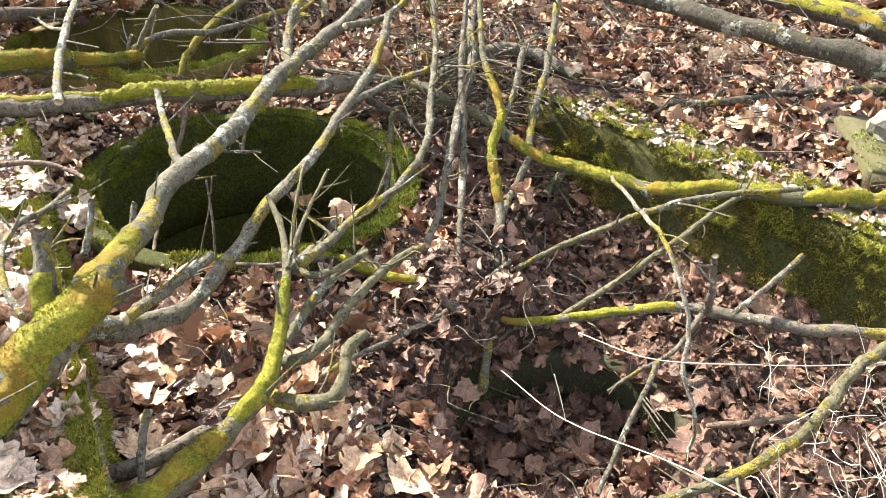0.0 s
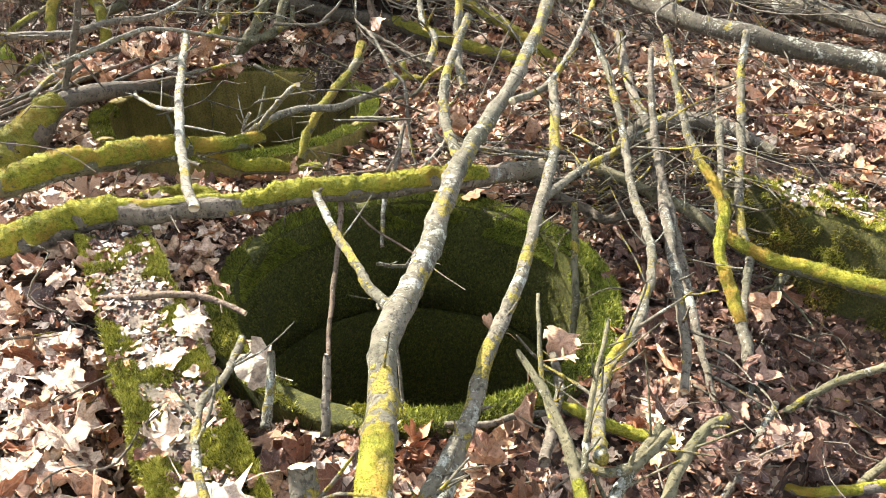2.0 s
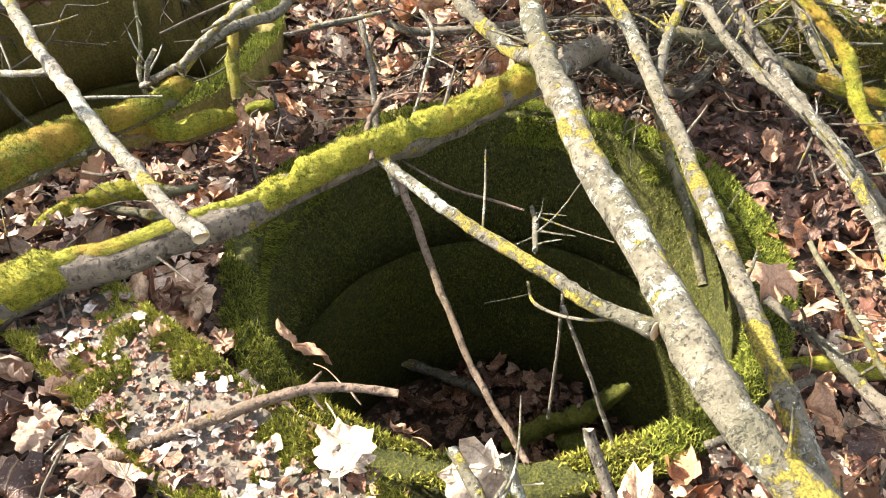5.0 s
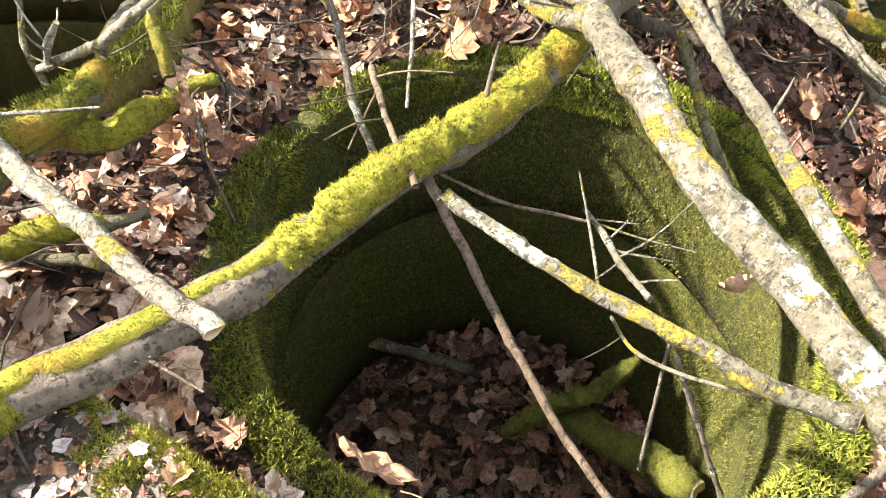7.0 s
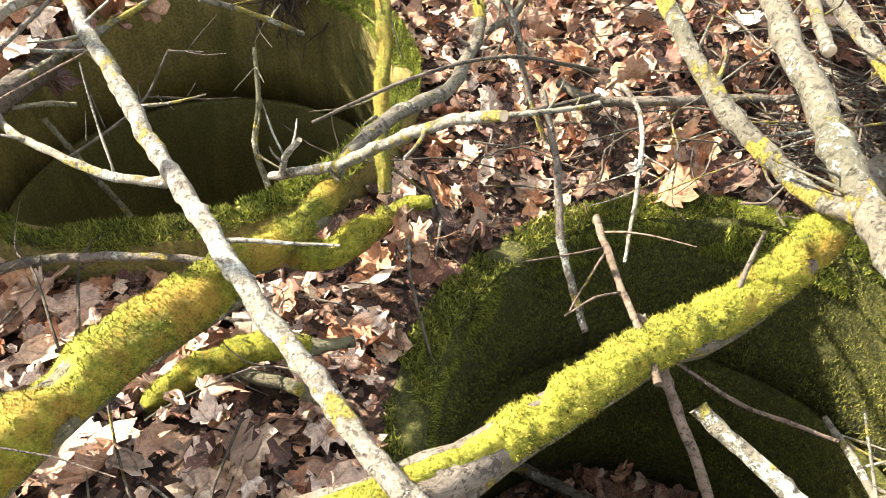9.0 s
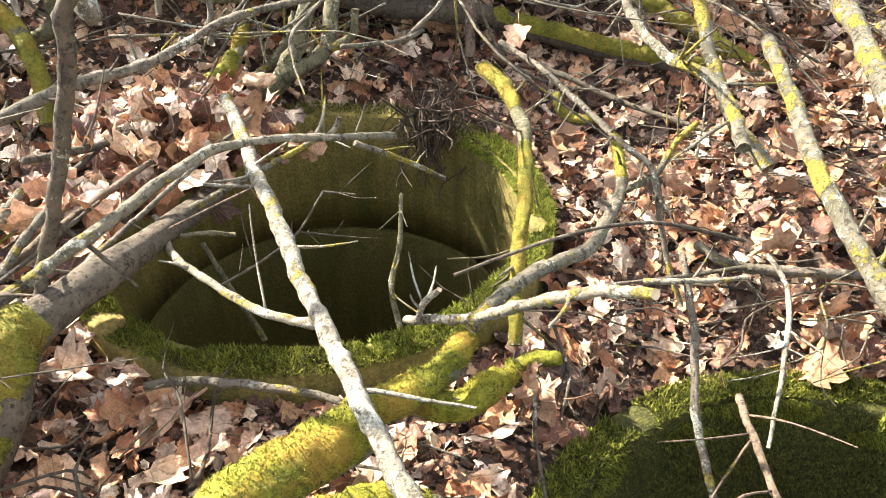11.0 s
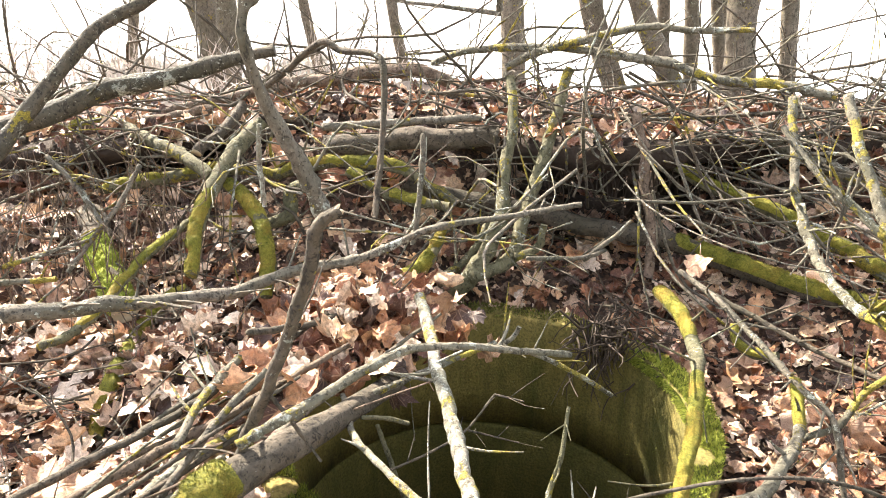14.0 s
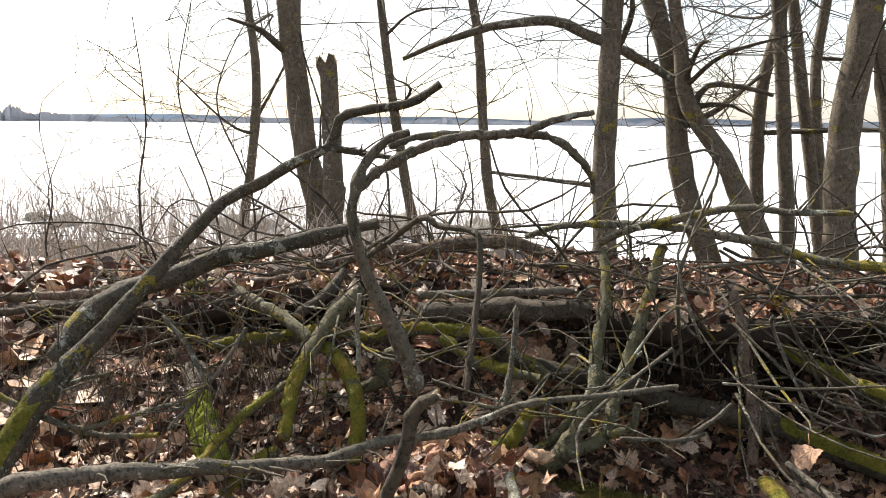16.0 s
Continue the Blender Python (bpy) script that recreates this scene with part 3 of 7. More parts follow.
def block(name, corners, z0, z1, mat, label, category, bevel=0.012, seed=1, cuts=14):
    """A cast block over four ground corners, with worn edges."""
    bm = bmesh.new()
    lo = [bm.verts.new((x, y, z0)) for x, y in corners]
    hi = [bm.verts.new((x, y, z1)) for x, y in corners]
    bm.faces.new(lo[::-1])
    bm.faces.new(hi)
    for j in range(4):
        bm.faces.new((lo[j], lo[(j + 1) % 4], hi[(j + 1) % 4], hi[j]))
    bmesh.ops.bevel(bm, geom=bm.edges[:], offset=bevel, segments=2, affect="EDGES")
    bmesh.ops.subdivide_edges(bm, edges=[e for e in bm.edges if e.calc_length() > 0.12], cuts=cuts, use_grid_fill=True)
    for v in bm.verts:
        v.co += Vector([0.010 * noise.noise(v.co * 9 + Vector((seed, 7 * k, 0))) + 0.006 * noise.noise(v.co * 30 + Vector((seed, 0, k))) for k in range(3)])
    me = bpy.data.meshes.new(name)
    bm.to_mesh(me)
    bm.free()
    me.materials.append(mat)
    me.polygons.foreach_set("use_smooth", np.ones(len(me.polygons), dtype=bool))
    return tagged(new(name, me), label, category)


slab = block("concrete_kerb", [(-0.53, 0.80), (-1.48, 2.47), (-1.64, 2.36), (-0.72, 0.74)], 0.02, 0.39, SLAB, "weathered concrete kerb with mossy edges beside the well", "kerb")
WALL = concrete_material("mossy_wall_concrete", (0.18, 0.145, 0.07), (0.10, 0.084, 0.036), (0.07, 0.066, 0.02), 0.6)
wall = block("concrete_wall", [(0.42, 2.96), (1.75, 1.46), (1.90, 1.59), (0.57, 3.11)], -0.5, 0.335, WALL, "long green concrete wall with moss along its top", "wall", seed=5)
# ---- branches about the first well and the hollow ----
branch("long grey fallen limb with yellow lichen lying across the well", [(-0.696, 1.194, 0.566, 0.0337), (-0.694, 1.384, 0.536, 0.0297), (-0.697, 1.564, 0.526, 0.0295), (-0.703, 1.745, 0.529, 0.0299), (-0.657, 1.942, 0.517, 0.0305), (-0.603, 2.208, 0.527, 0.0293), (-0.532, 2.543, 0.56, 0.0273), (-0.379, 2.993, 0.6, 0.0258), (-0.222, 3.491, 0.684, 0.025), (-0.111, 3.88, 0.769, 0.0241)], BARK_LICHEN, arms=[[(-0.879, 0.837, 0.4, 0.0664), (-0.812, 0.913, 0.453, 0.0616), (-0.758, 1, 0.503, 0.0538), (-0.724, 1.085, 0.534, 0.0482), (-0.684, 1.16, 0.55, 0.0438), (-0.657, 1.229, 0.56, 0.0406)], [(-0.518, 2.60, 0.553, 0.019), (-0.542, 2.715, 0.53, 0.0185), (-0.574, 2.889, 0.567, 0.0179), (-0.574, 3.119, 0.643, 0.0172), (-0.485, 3.543, 0.761, 0.0159)], [(-0.348, 2.934, 0.62, 0.0132), (-0.183, 3.205, 0.603, 0.0122), (-0.006, 3.657, 0.671, 0.0115), (0.116, 4.039, 0.741, 0.0115)], [(-0.705, 1.876, 0.509, 0.0149), (-0.763, 1.979, 0.501, 0.0124), (-0.819, 2.106, 0.506, 0.0113), (-0.884, 2.243, 0.516, 0.011), (-0.943, 2.393, 0.537, 0.0101)], [(-0.754, 1.14, 0.541, 0.0276), (-0.769, 1.194, 0.609, 0.0214), (-0.782, 1.247, 0.68, 0.0183)]], moss=[(1, 0.0, 1.0, 0.014, 2.0), (0, 0.0, 0.1, 0.008), (5, 0.0, 0.4, 0.008)], twigs=15, sides=14, ragged=0.01)
branch("slender grey limb with lichen slanting over the well", [(-0.782, 1.232, 0.432, 0.0344), (-0.695, 1.333, 0.364, 0.0303), (-0.614, 1.439, 0.316, 0.0252), (-0.573, 1.55, 0.324, 0.0221), (-0.53, 1.69, 0.345, 0.0205), (-0.473, 1.892, 0.382, 0.0192), (-0.389, 2.118, 0.408, 0.0182), (-0.299, 2.457, 0.473, 0.0176), (-0.222, 2.748, 0.525, 0.0175), (-0.183, 3.145, 0.618, 0.0163)], BARK_LICHEN, arms=[[(-0.292, 2.489, 0.468, 0.0136), (-0.149, 2.658, 0.49, 0.013), (-0.012, 2.796, 0.496, 0.0124), (0.159, 2.979, 0.53, 0.0117)], [(-0.672, 1.274, 0.427, 0.0148), (-0.626, 1.398, 0.412, 0.0144), (-0.558, 1.571, 0.405, 0.0138)]], twigs=21, ragged=0.006)
branch("dead peeling stick hanging down into the well", [(-0.898, 2.586, 0.471, 0.0087), (-0.89, 2.433, 0.383, 0.0083), (-0.894, 2.255, 0.295, 0.0074), (-0.889, 2.097, 0.23, 0.0065), (-0.868, 1.93, 0.178, 0.0062)], BARK_RED, ragged=0.01)
branch("thick mossy log lying across the well", [(-1.831, 2.285, 0.4, 0.0448), (-1.765, 2.318, 0.408, 0.0431), (-1.661, 2.414, 0.423, 0.0408), (-1.531, 2.448, 0.436, 0.0371), (-1.39, 2.444, 0.448, 0.0341), (-1.22, 2.45, 0.462, 0.0317), (-1.034, 2.488, 0.47, 0.0298), (-0.884, 2.533, 0.477, 0.0295), (-0.729, 2.559, 0.477, 0.0295), (-0.561, 2.625, 0.47, 0.0308), (-0.37, 2.731, 0.452, 0.0328), (-0.251, 2.78, 0.44, 0.034)], BARK_TREE, moss=[(0, 0.0, 0.23, 0.024, 1.75), (0, 0.21, 0.47, 0.009, 0.55), (0, 0.44, 0.88, 0.022, 1.5)], sides=16, twigs=3, ragged=0.01)
branch("whitish peeled branch propped over the mossy log", [(-1.7, 3.751, 0.62, 0.0155), (-1.606, 3.37, 0.596, 0.0152), (-1.524, 3.053, 0.57, 0.015), (-1.438, 2.766, 0.541, 0.0149), (-1.365, 2.56, 0.517, 0.0149), (-1.289, 2.375, 0.49, 0.0149)], BARK_PALE, arms=[[(-1.507, 2.998, 0.55, 0.0087), (-1.601, 3.063, 0.531, 0.0078), (-1.716, 3.209, 0.507, 0.0075), (-1.796, 3.327, 0.493, 0.0075), (-1.852, 3.483, 0.48, 0.0076)]], twigs=7, ragged=0.006)
branch("golden mossy log between the two wells", [(-1.882, 2.458, 0.516, 0.0392), (-1.81, 2.542, 0.508, 0.0382), (-1.706, 2.649, 0.501, 0.0375), (-1.587, 2.745, 0.481, 0.0373), (-1.45, 2.85, 0.481, 0.0371)], BARK_GREEN, arms=[[(-1.56, 2.772, 0.48, 0.0261), (-1.511, 2.822, 0.468, 0.0262), (-1.446, 2.887, 0.455, 0.0256), (-1.369, 2.929, 0.441, 0.0227), (-1.301, 2.985, 0.43, 0.019), (-1.243, 3.065, 0.42, 0.0151)], [(-1.429, 2.912, 0.43, 0.0259), (-1.371, 2.951, 0.396, 0.0263), (-1.294, 2.961, 0.352, 0.0243), (-1.205, 3.031, 0.309, 0.0209), (-1.143, 3.111, 0.28, 0.0186)], [(-1.133, 3.128, 0.27, 0.0132), (-1.084, 3.125, 0.275, 0.0122), (-1.044, 3.116, 0.28, 0.0113)]], moss=[(0, 0.0, 1.0, 0.022, 1.9), (1, 0.0, 1.0, 0.018, 1.9), (2, 0.0, 1.0, 0.018, 1.9), (3, 0.0, 1.0, 0.012, 1.9)], sides=14)
branch("low mossy limb on the leaves by the well", [(-1.629, 2.765, 0.315, 0.0126), (-1.555, 2.805, 0.315, 0.0207), (-1.46, 2.819, 0.314, 0.0185), (-1.356, 2.812, 0.302, 0.0128), (-1.287, 2.808, 0.295, 0.0105)], BARK_GREEN, arms=[[(-1.484, 2.792, 0.305, 0.0111), (-1.408, 2.749, 0.300, 0.0117), (-1.344, 2.695, 0.295, 0.0115)]], moss=[(0, 0.0, 0.85, 0.02, 1.8)])
branch("stripped pale stick with a sawn end", [(-1.354, 3.173, 0.386, 0.009), (-1.242, 3.044, 0.487, 0.0098), (-1.162, 2.958, 0.583, 0.0097), (-1.096, 2.877, 0.663, 0.0094), (-1.048, 2.804, 0.712, 0.0083)], BARK_PALE, arms=[[(-1.336, 3.128, 0.42, 0.0078), (-1.325, 3.133, 0.454, 0.007), (-1.296, 3.117, 0.5, 0.0058)], [(-0.919, 3.078, 0.5, 0.006), (-0.829, 3.049, 0.511, 0.0052), (-0.743, 3.035, 0.52, 0.0044)]], twigs=6, ragged=0.004)
branch("thin upright green twig at the well rim", [(-1.321, 3.5, 0.474, 0.0043), (-1.335, 3.432, 0.393, 0.006), (-1.363, 3.371, 0.326, 0.0069), (-1.357, 3.311, 0.261, 0.0074), (-1.334, 3.25, 0.201, 0.0074)], BARK_GREEN, twigs=6, twig_len=0.06)
branch("lichened branch rising over the leafy trough", [(-0.296, 1.48, 0.456, 0.0138), (-0.258, 1.663, 0.398, 0.0137), (-0.205, 1.832, 0.377, 0.0135), (-0.102, 1.994, 0.384, 0.0131), (-0.018, 2.2, 0.409, 0.0128), (0.007, 2.389, 0.43, 0.0129), (0.006, 2.603, 0.461, 0.0128), (0.019, 2.859, 0.552, 0.0126), (0, 3.101, 0.678, 0.012), (-0.038, 3.244, 0.773, 0.0115)], BARK_LICHEN, twigs=24, moss=[(0, 0.2, 0.27, 0.006)])
branch("yellow mossy twig hanging over the hollow", [(0.185, 3.093, 0.801, 0.0099), (0.208, 2.754, 0.579, 0.0128), (0.271, 2.524, 0.44, 0.0148), (0.238, 2.377, 0.346, 0.0163), (0.256, 2.194, 0.237, 0.0168), (0.249, 2.02, 0.137, 0.0158), (0.232, 1.871, 0.057, 0.0166), (0.208, 1.709, -0.021, 0.0168), (0.193, 1.587, -0.074, 0.0153)], BARK_LICHEN, moss=[(0, 0.3, 0.62, 0.012)], twigs=9, ragged=0.01)
branch("pale broken branch leaning on the bank", [(0.148, 3.123, 0.749, 0.01), (0.136, 2.991, 0.643, 0.011), (0.123, 2.777, 0.501, 0.0133), (0.136, 2.471, 0.346, 0.0136), (0.127, 2.236, 0.256, 0.0128), (0.115, 1.952, 0.177, 0.0088)], BARK, twigs=10, ragged=0.02)
branch("slim grey branch leaning over the concrete wall", [(0.595, 3.424, 0.741, 0.0133), (0.567, 3.337, 0.661, 0.014), (0.504, 3.05, 0.468, 0.0155), (0.414, 2.714, 0.319, 0.0149), (0.391, 2.524, 0.258, 0.0131), (0.315, 2.322, 0.215, 0.0111), (0.256, 2.127, 0.185, 0.0094)], BARK_LICHEN, arms=[[(0.381, 2.962, 0.541, 0.0117), (0.338, 2.751, 0.446, 0.0111), (0.277, 2.55, 0.361, 0.0087)]], twigs=9)
branch("mossy limb stretched over the concrete wall", [(-0.069, 2.804, 0.44, 0.0187), (0.07, 2.743, 0.395, 0.0196), (0.23, 2.705, 0.33, 0.021), (0.423, 2.52, 0.261, 0.022), (0.526, 2.463, 0.25, 0.0226), (0.71, 2.319, 0.269, 0.0235), (0.873, 2.189, 0.308, 0.0244), (1.052, 2.163, 0.337, 0.0247), (1.203, 2.072, 0.358, 0.0274), (1.374, 2.049, 0.368, 0.0283), (1.593, 2.049, 0.37, 0.0278)], BARK_GREEN, arms=[[(0.543, 2.552, 0.2, 0.0181), (0.495, 2.494, 0.166, 0.0158), (0.46, 2.448, 0.14, 0.0141)]], moss=[(0, 0.25, 0.72, 0.014), (0, 0.74, 1.0, 0.014)], twigs=7)
branch("thin twig arching from the tangle over the hollow", [(0.251, 1.939, 0.1, 0.009), (0.474, 2.01, 0.194, 0.0102), (0.712, 1.947, 0.365, 0.0102), (0.885, 1.968, 0.408, 0.0103), (1.172, 1.967, 0.45, 0.0093)], BARK_GREEN, twigs=4)
branch("bare twig slanting down over the leaves", [(-0.238, 1.313, 0.225, 0.0058), (-0.179, 1.398, 0.21, 0.0065), (-0.057, 1.539, 0.174, 0.0078), (0.101, 1.717, 0.145, 0.0095), (0.287, 1.964, 0.152, 0.0089)], BARK, twigs=4)
branch("low grey limb across the hollow", [(0.246, 1.778, 0.06, 0.0114), (0.313, 1.738, 0.071, 0.012), (0.537, 1.743, 0.106, 0.0144), (0.784, 1.731, 0.155, 0.0161), (0.922, 1.651, 0.188, 0.0177), (1.052, 1.577, 0.209, 0.0177), (1.193, 1.548, 0.223, 0.017), (1.379, 1.506, 0.25, 0.0161)], BARK, arms=[[(0.813, 1.6, 0.244, 0.0121), (0.794, 1.577, 0.346, 0.0105), (0.767, 1.55, 0.462, 0.0087)], [(0.791, 1.58, 0.248, 0.0093), (0.71, 1.514, 0.169, 0.0073), (0.592, 1.448, 0.141, 0.0058), (0.511, 1.4, 0.115, 0.005)], [(0.893, 1.6, 0.24, 0.0082), (0.99, 1.649, 0.302, 0.0084), (1.086, 1.7, 0.376, 0.0085)]], twigs=7, moss=[(0, 0.0, 0.45, 0.006)])
branch("yellowish twig crossing the hollow", [(0.384, 1.74, 0.06, 0.0099), (0.494, 1.8, 0.095, 0.0101), (0.644, 1.885, 0.149, 0.0104), (0.836, 1.991, 0.238, 0.0096), (1.026, 2.084, 0.34, 0.0096), (1.125, 2.042, 0.4, 0.0095)], BARK_GREEN, twigs=4)
branch("winding pale shoot in front of the concrete wall", [(0.61, 2.1, 0.403, 0.0061), (0.65, 1.858, 0.413, 0.0067), (0.684, 1.711, 0.405, 0.0066), (0.724, 1.589, 0.317, 0.0065), (0.741, 1.526, 0.23, 0.0065), (0.726, 1.464, 0.142, 0.0065), (0.765, 1.391, 0.025, 0.0053), (0.758, 1.363, -0.078, 0.0054), (0.773, 1.35, -0.131, 0.0055)], BARK_PALE, kink=0.3, twigs=4)
branch("broken stick over the pit", [(0.816, 1.415, -0.02, 0.0082), (0.944, 1.402, 0.015, 0.011), (1.067, 1.386, 0.05, 0.0111)], BARK_RED, ragged=0.006)
branch("dark limb leaning into the pit", [(1.248, 1.434, 0.3, 0.0151), (1.098, 1.348, 0.237, 0.0153), (0.983, 1.239, 0.185, 0.0151), (0.772, 1.131, 0.111, 0.0139), (0.573, 1.093, 0.05, 0.0105)], BARK_GREEN, twigs=9)
branch("thin stem leaning over the pit", [(0.646, 1.45, 0.181, 0.0076), (0.607, 1.384, 0.15, 0.0075), (0.531, 1.263, 0.106, 0.0071), (0.439, 1.1, 0.067, 0.0057)], BARK, twigs=6)
branch("straw stalk bent over the pit", [(0.223, 1.436, 0.15, 0.0015), (0.363, 1.237, 0.176, 0.0015), (0.579, 1.075, 0.215, 0.0015), (0.732, 0.93, 0.25, 0.0015)], STRAW, name="dry_stalk", category="stalk", sides=5)
branch("straw stalk standing in the pit", [(0.338, 1.3, 0.265, 0.0015), (0.364, 1.3, 0.181, 0.0015), (0.386, 1.3, 0.103, 0.0015)], STRAW, name="dry_stalk", category="stalk", sides=5)
branch("long straw stalk over the low limb", [(0.459, 1.602, 0.15, 0.0015), (0.643, 1.485, 0.161, 0.0015), (0.907, 1.454, 0.176, 0.0015), (1.158, 1.447, 0.19, 0.0015), (1.345, 1.466, 0.2, 0.0015)], STRAW, name="dry_stalk", category="stalk", sides=5)
branch("forked mossy branch lying on the leaves", [(-0.564, 0.865, 0.25, 0.0346), (-0.524, 0.913, 0.259, 0.0325), (-0.455, 0.995, 0.276, 0.0291), (-0.393, 1.085, 0.298, 0.0238), (-0.341, 1.168, 0.326, 0.02), (-0.327, 1.266, 0.352, 0.0161), (-0.332, 1.372, 0.388, 0.0136), (-0.341, 1.491, 0.425, 0.0112), (-0.375, 1.619, 0.466, 0.0091), (-0.428, 1.727, 0.5, 0.0077)], BARK_GREEN, arms=[[(-0.352, 1.193, 0.28, 0.0197), (-0.259, 1.155, 0.29, 0.019), (-0.189, 1.161, 0.299, 0.0171), (-0.167, 1.221, 0.327, 0.0149), (-0.163, 1.272, 0.352, 0.0134), (-0.118, 1.303, 0.38, 0.0119)], [(-0.322, 1.276, 0.3, 0.0145), (-0.25, 1.3, 0.318, 0.0145), (-0.201, 1.396, 0.339, 0.0143), (-0.141, 1.513, 0.363, 0.0131), (-0.059, 1.617, 0.386, 0.0112), (0.004, 1.651, 0.4, 0.0099)], [(-0.323, 1.326, 0.32, 0.0113), (-0.277, 1.439, 0.358, 0.0126), (-0.202, 1.541, 0.396, 0.0119), (-0.149, 1.603, 0.42, 0.011)], [(-0.348, 1.528, 0.4, 0.0096), (-0.275, 1.491, 0.409, 0.0094), (-0.198, 1.517, 0.421, 0.009), (-0.145, 1.573, 0.43, 0.0084)], [(-0.331, 1.454, 0.45, 0.0069), (-0.302, 1.579, 0.525, 0.0059), (-0.256, 1.709, 0.6, 0.0037)]], moss=[(0, 0.0, 0.25, 0.015), (0, 0.3, 0.7, 0.01)], twigs=21, sides=12, ragged=0.01)
branch("grey branch half under the leaves", [(-0.716, 0.951, 0.24, 0.0153), (-0.648, 0.983, 0.24, 0.0196), (-0.588, 1.013, 0.24, 0.0205), (-0.521, 1.066, 0.24, 0.0181), (-0.471, 1.11, 0.24, 0.0164)], BARK, arms=[[(-0.543, 0.924, 0.27, 0.0092), (-0.558, 0.992, 0.318, 0.0083), (-0.557, 1.055, 0.36, 0.0094)]], ragged=0.01)
branch("lichened stick lying over the kerb", [(-1.607, 2.118, 0.36, 0.0079), (-1.481, 2.068, 0.385, 0.0096), (-1.357, 2.054, 0.406, 0.0093), (-1.237, 2.045, 0.42, 0.0087), (-1.156, 2.035, 0.411, 0.0078), (-1.067, 1.995, 0.4, 0.0068)], BARK_RED, twigs=9, twig_len=0.03, ragged=0.004)
branch("grey lichened shoot on the kerb", [(-0.885, 1.242, 0.45, 0.007), (-0.953, 1.321, 0.473, 0.0082), (-1.009, 1.428, 0.496, 0.0083), (-1.048, 1.585, 0.48, 0.0083), (-1.031, 1.692, 0.461, 0.0086), (-1.036, 1.847, 0.44, 0.0082)], BARK_LICHEN, twigs=4)
branch("short broken stub by the well rim", [(-0.97, 1.708, 0.3, 0.0115), (-0.964, 1.77, 0.367, 0.0103), (-0.968, 1.821, 0.42, 0.0088)], BARK_LICHEN, ragged=0.006)
branch("short cut stub beside the long limb", [(-0.836, 1.686, 0.3, 0.0114), (-0.839, 1.752, 0.364, 0.0095), (-0.84, 1.814, 0.42, 0.0087)], BARK, ragged=0.006)
branch("grey log lying between wall and shore bank", [(0.987, 2.851, 0.36, 0.014), (1.28, 2.889, 0.365, 0.0188), (1.555, 2.989, 0.37, 0.0219), (1.816, 3.029, 0.375, 0.0228), (2.132, 3.071, 0.38, 0.0264)], BARK_CRUST, ragged=0.01, twigs=4)
branch("crooked dark root over the wall end", [(0.047, 2.962, 0.42, 0.0207), (0.131, 3.125, 0.432, 0.0259), (0.276, 3.216, 0.449, 0.0298), (0.453, 3.21, 0.45, 0.0298), (0.541, 3.111, 0.435, 0.024), (0.618, 2.998, 0.42, 0.0164)], BARK, twigs=9)
branch("arched root under the mossy log", [(-0.276, 2.744, 0.42, 0.0177), (-0.226, 2.736, 0.381, 0.0173), (-0.093, 2.741, 0.3, 0.0168), (-0.036, 2.685, 0.3, 0.0157), (0.09, 2.762, 0.3, 0.0155)], BARK_DARK)
branch("grey stick leaning on the tangle", [(0.264, 4.105, 0.55, 0.02), (0.181, 3.431, 0.504, 0.0182), (0.176, 2.978, 0.454, 0.0175), (0.124, 2.675, 0.416, 0.0169), (0.093, 2.412, 0.372, 0.0159), (0.065, 2.184, 0.325, 0.0142), (0.04, 1.999, 0.278, 0.0123), (0.011, 1.899, 0.25, 0.0113)], BARK, twigs=15, ragged=0.01)
branch("grey stick standing by the well rim", [(-0.144, 2.701, 0.353, 0.0113), (-0.15, 2.572, 0.229, 0.0125), (-0.163, 2.425, 0.107, 0.0122), (-0.192, 2.294, 0.008, 0.012)], BARK_GREEN)
branch("low dark stick behind the well", [(-0.612, 3.423, 0.3, 0.0123), (-0.56, 3.329, 0.3, 0.012), (-0.338, 3.256, 0.3, 0.0119), (-0.138, 3.204, 0.3, 0.0119), (0.048, 3.124, 0.3, 0.0118)], BARK)
branch("slanting twig over the mossy rim", [(-0.362, 1.946, 0.5, 0.0048), (-0.368, 1.839, 0.455, 0.0053), (-0.369, 1.734, 0.404, 0.0054), (-0.353, 1.638, 0.383, 0.0054), (-0.299, 1.548, 0.36, 0.0061)], BARK_GREEN, twigs=4)
branch("grey limb on the leaves below the well", [(-0.295, 2.03, 0.25, 0.0111), (-0.301, 1.888, 0.278, 0.0112), (-0.332, 1.75, 0.306, 0.0119), (-0.379, 1.569, 0.35, 0.0122)], BARK, twigs=6)
branch("mossy stick at the front rim of the well", [(-0.576, 1.828, 0.2, 0.008), (-0.478, 1.827, 0.2, 0.0081), (-0.391, 1.861, 0.2, 0.0083), (-0.304, 1.872, 0.2, 0.0085)], BARK)
branch("mossy root across the leaves below the rim", [(-0.364, 1.947, 0.17, 0.0098), (-0.263, 1.912, 0.17, 0.0126), (-0.182, 1.855, 0.17, 0.0131), (-0.107, 1.822, 0.17, 0.0125), (-0.021, 1.811, 0.17, 0.0112)], BARK_GREEN, moss=[(0, 0.0, 1.0, 0.012)])
branch("grey stick beside the golden log", [(-1.711, 2.721, 0.46, 0.0069), (-1.633, 2.787, 0.464, 0.0078), (-1.55, 2.847, 0.467, 0.0078), (-1.478, 2.885, 0.47, 0.0073)], BARK_RED)
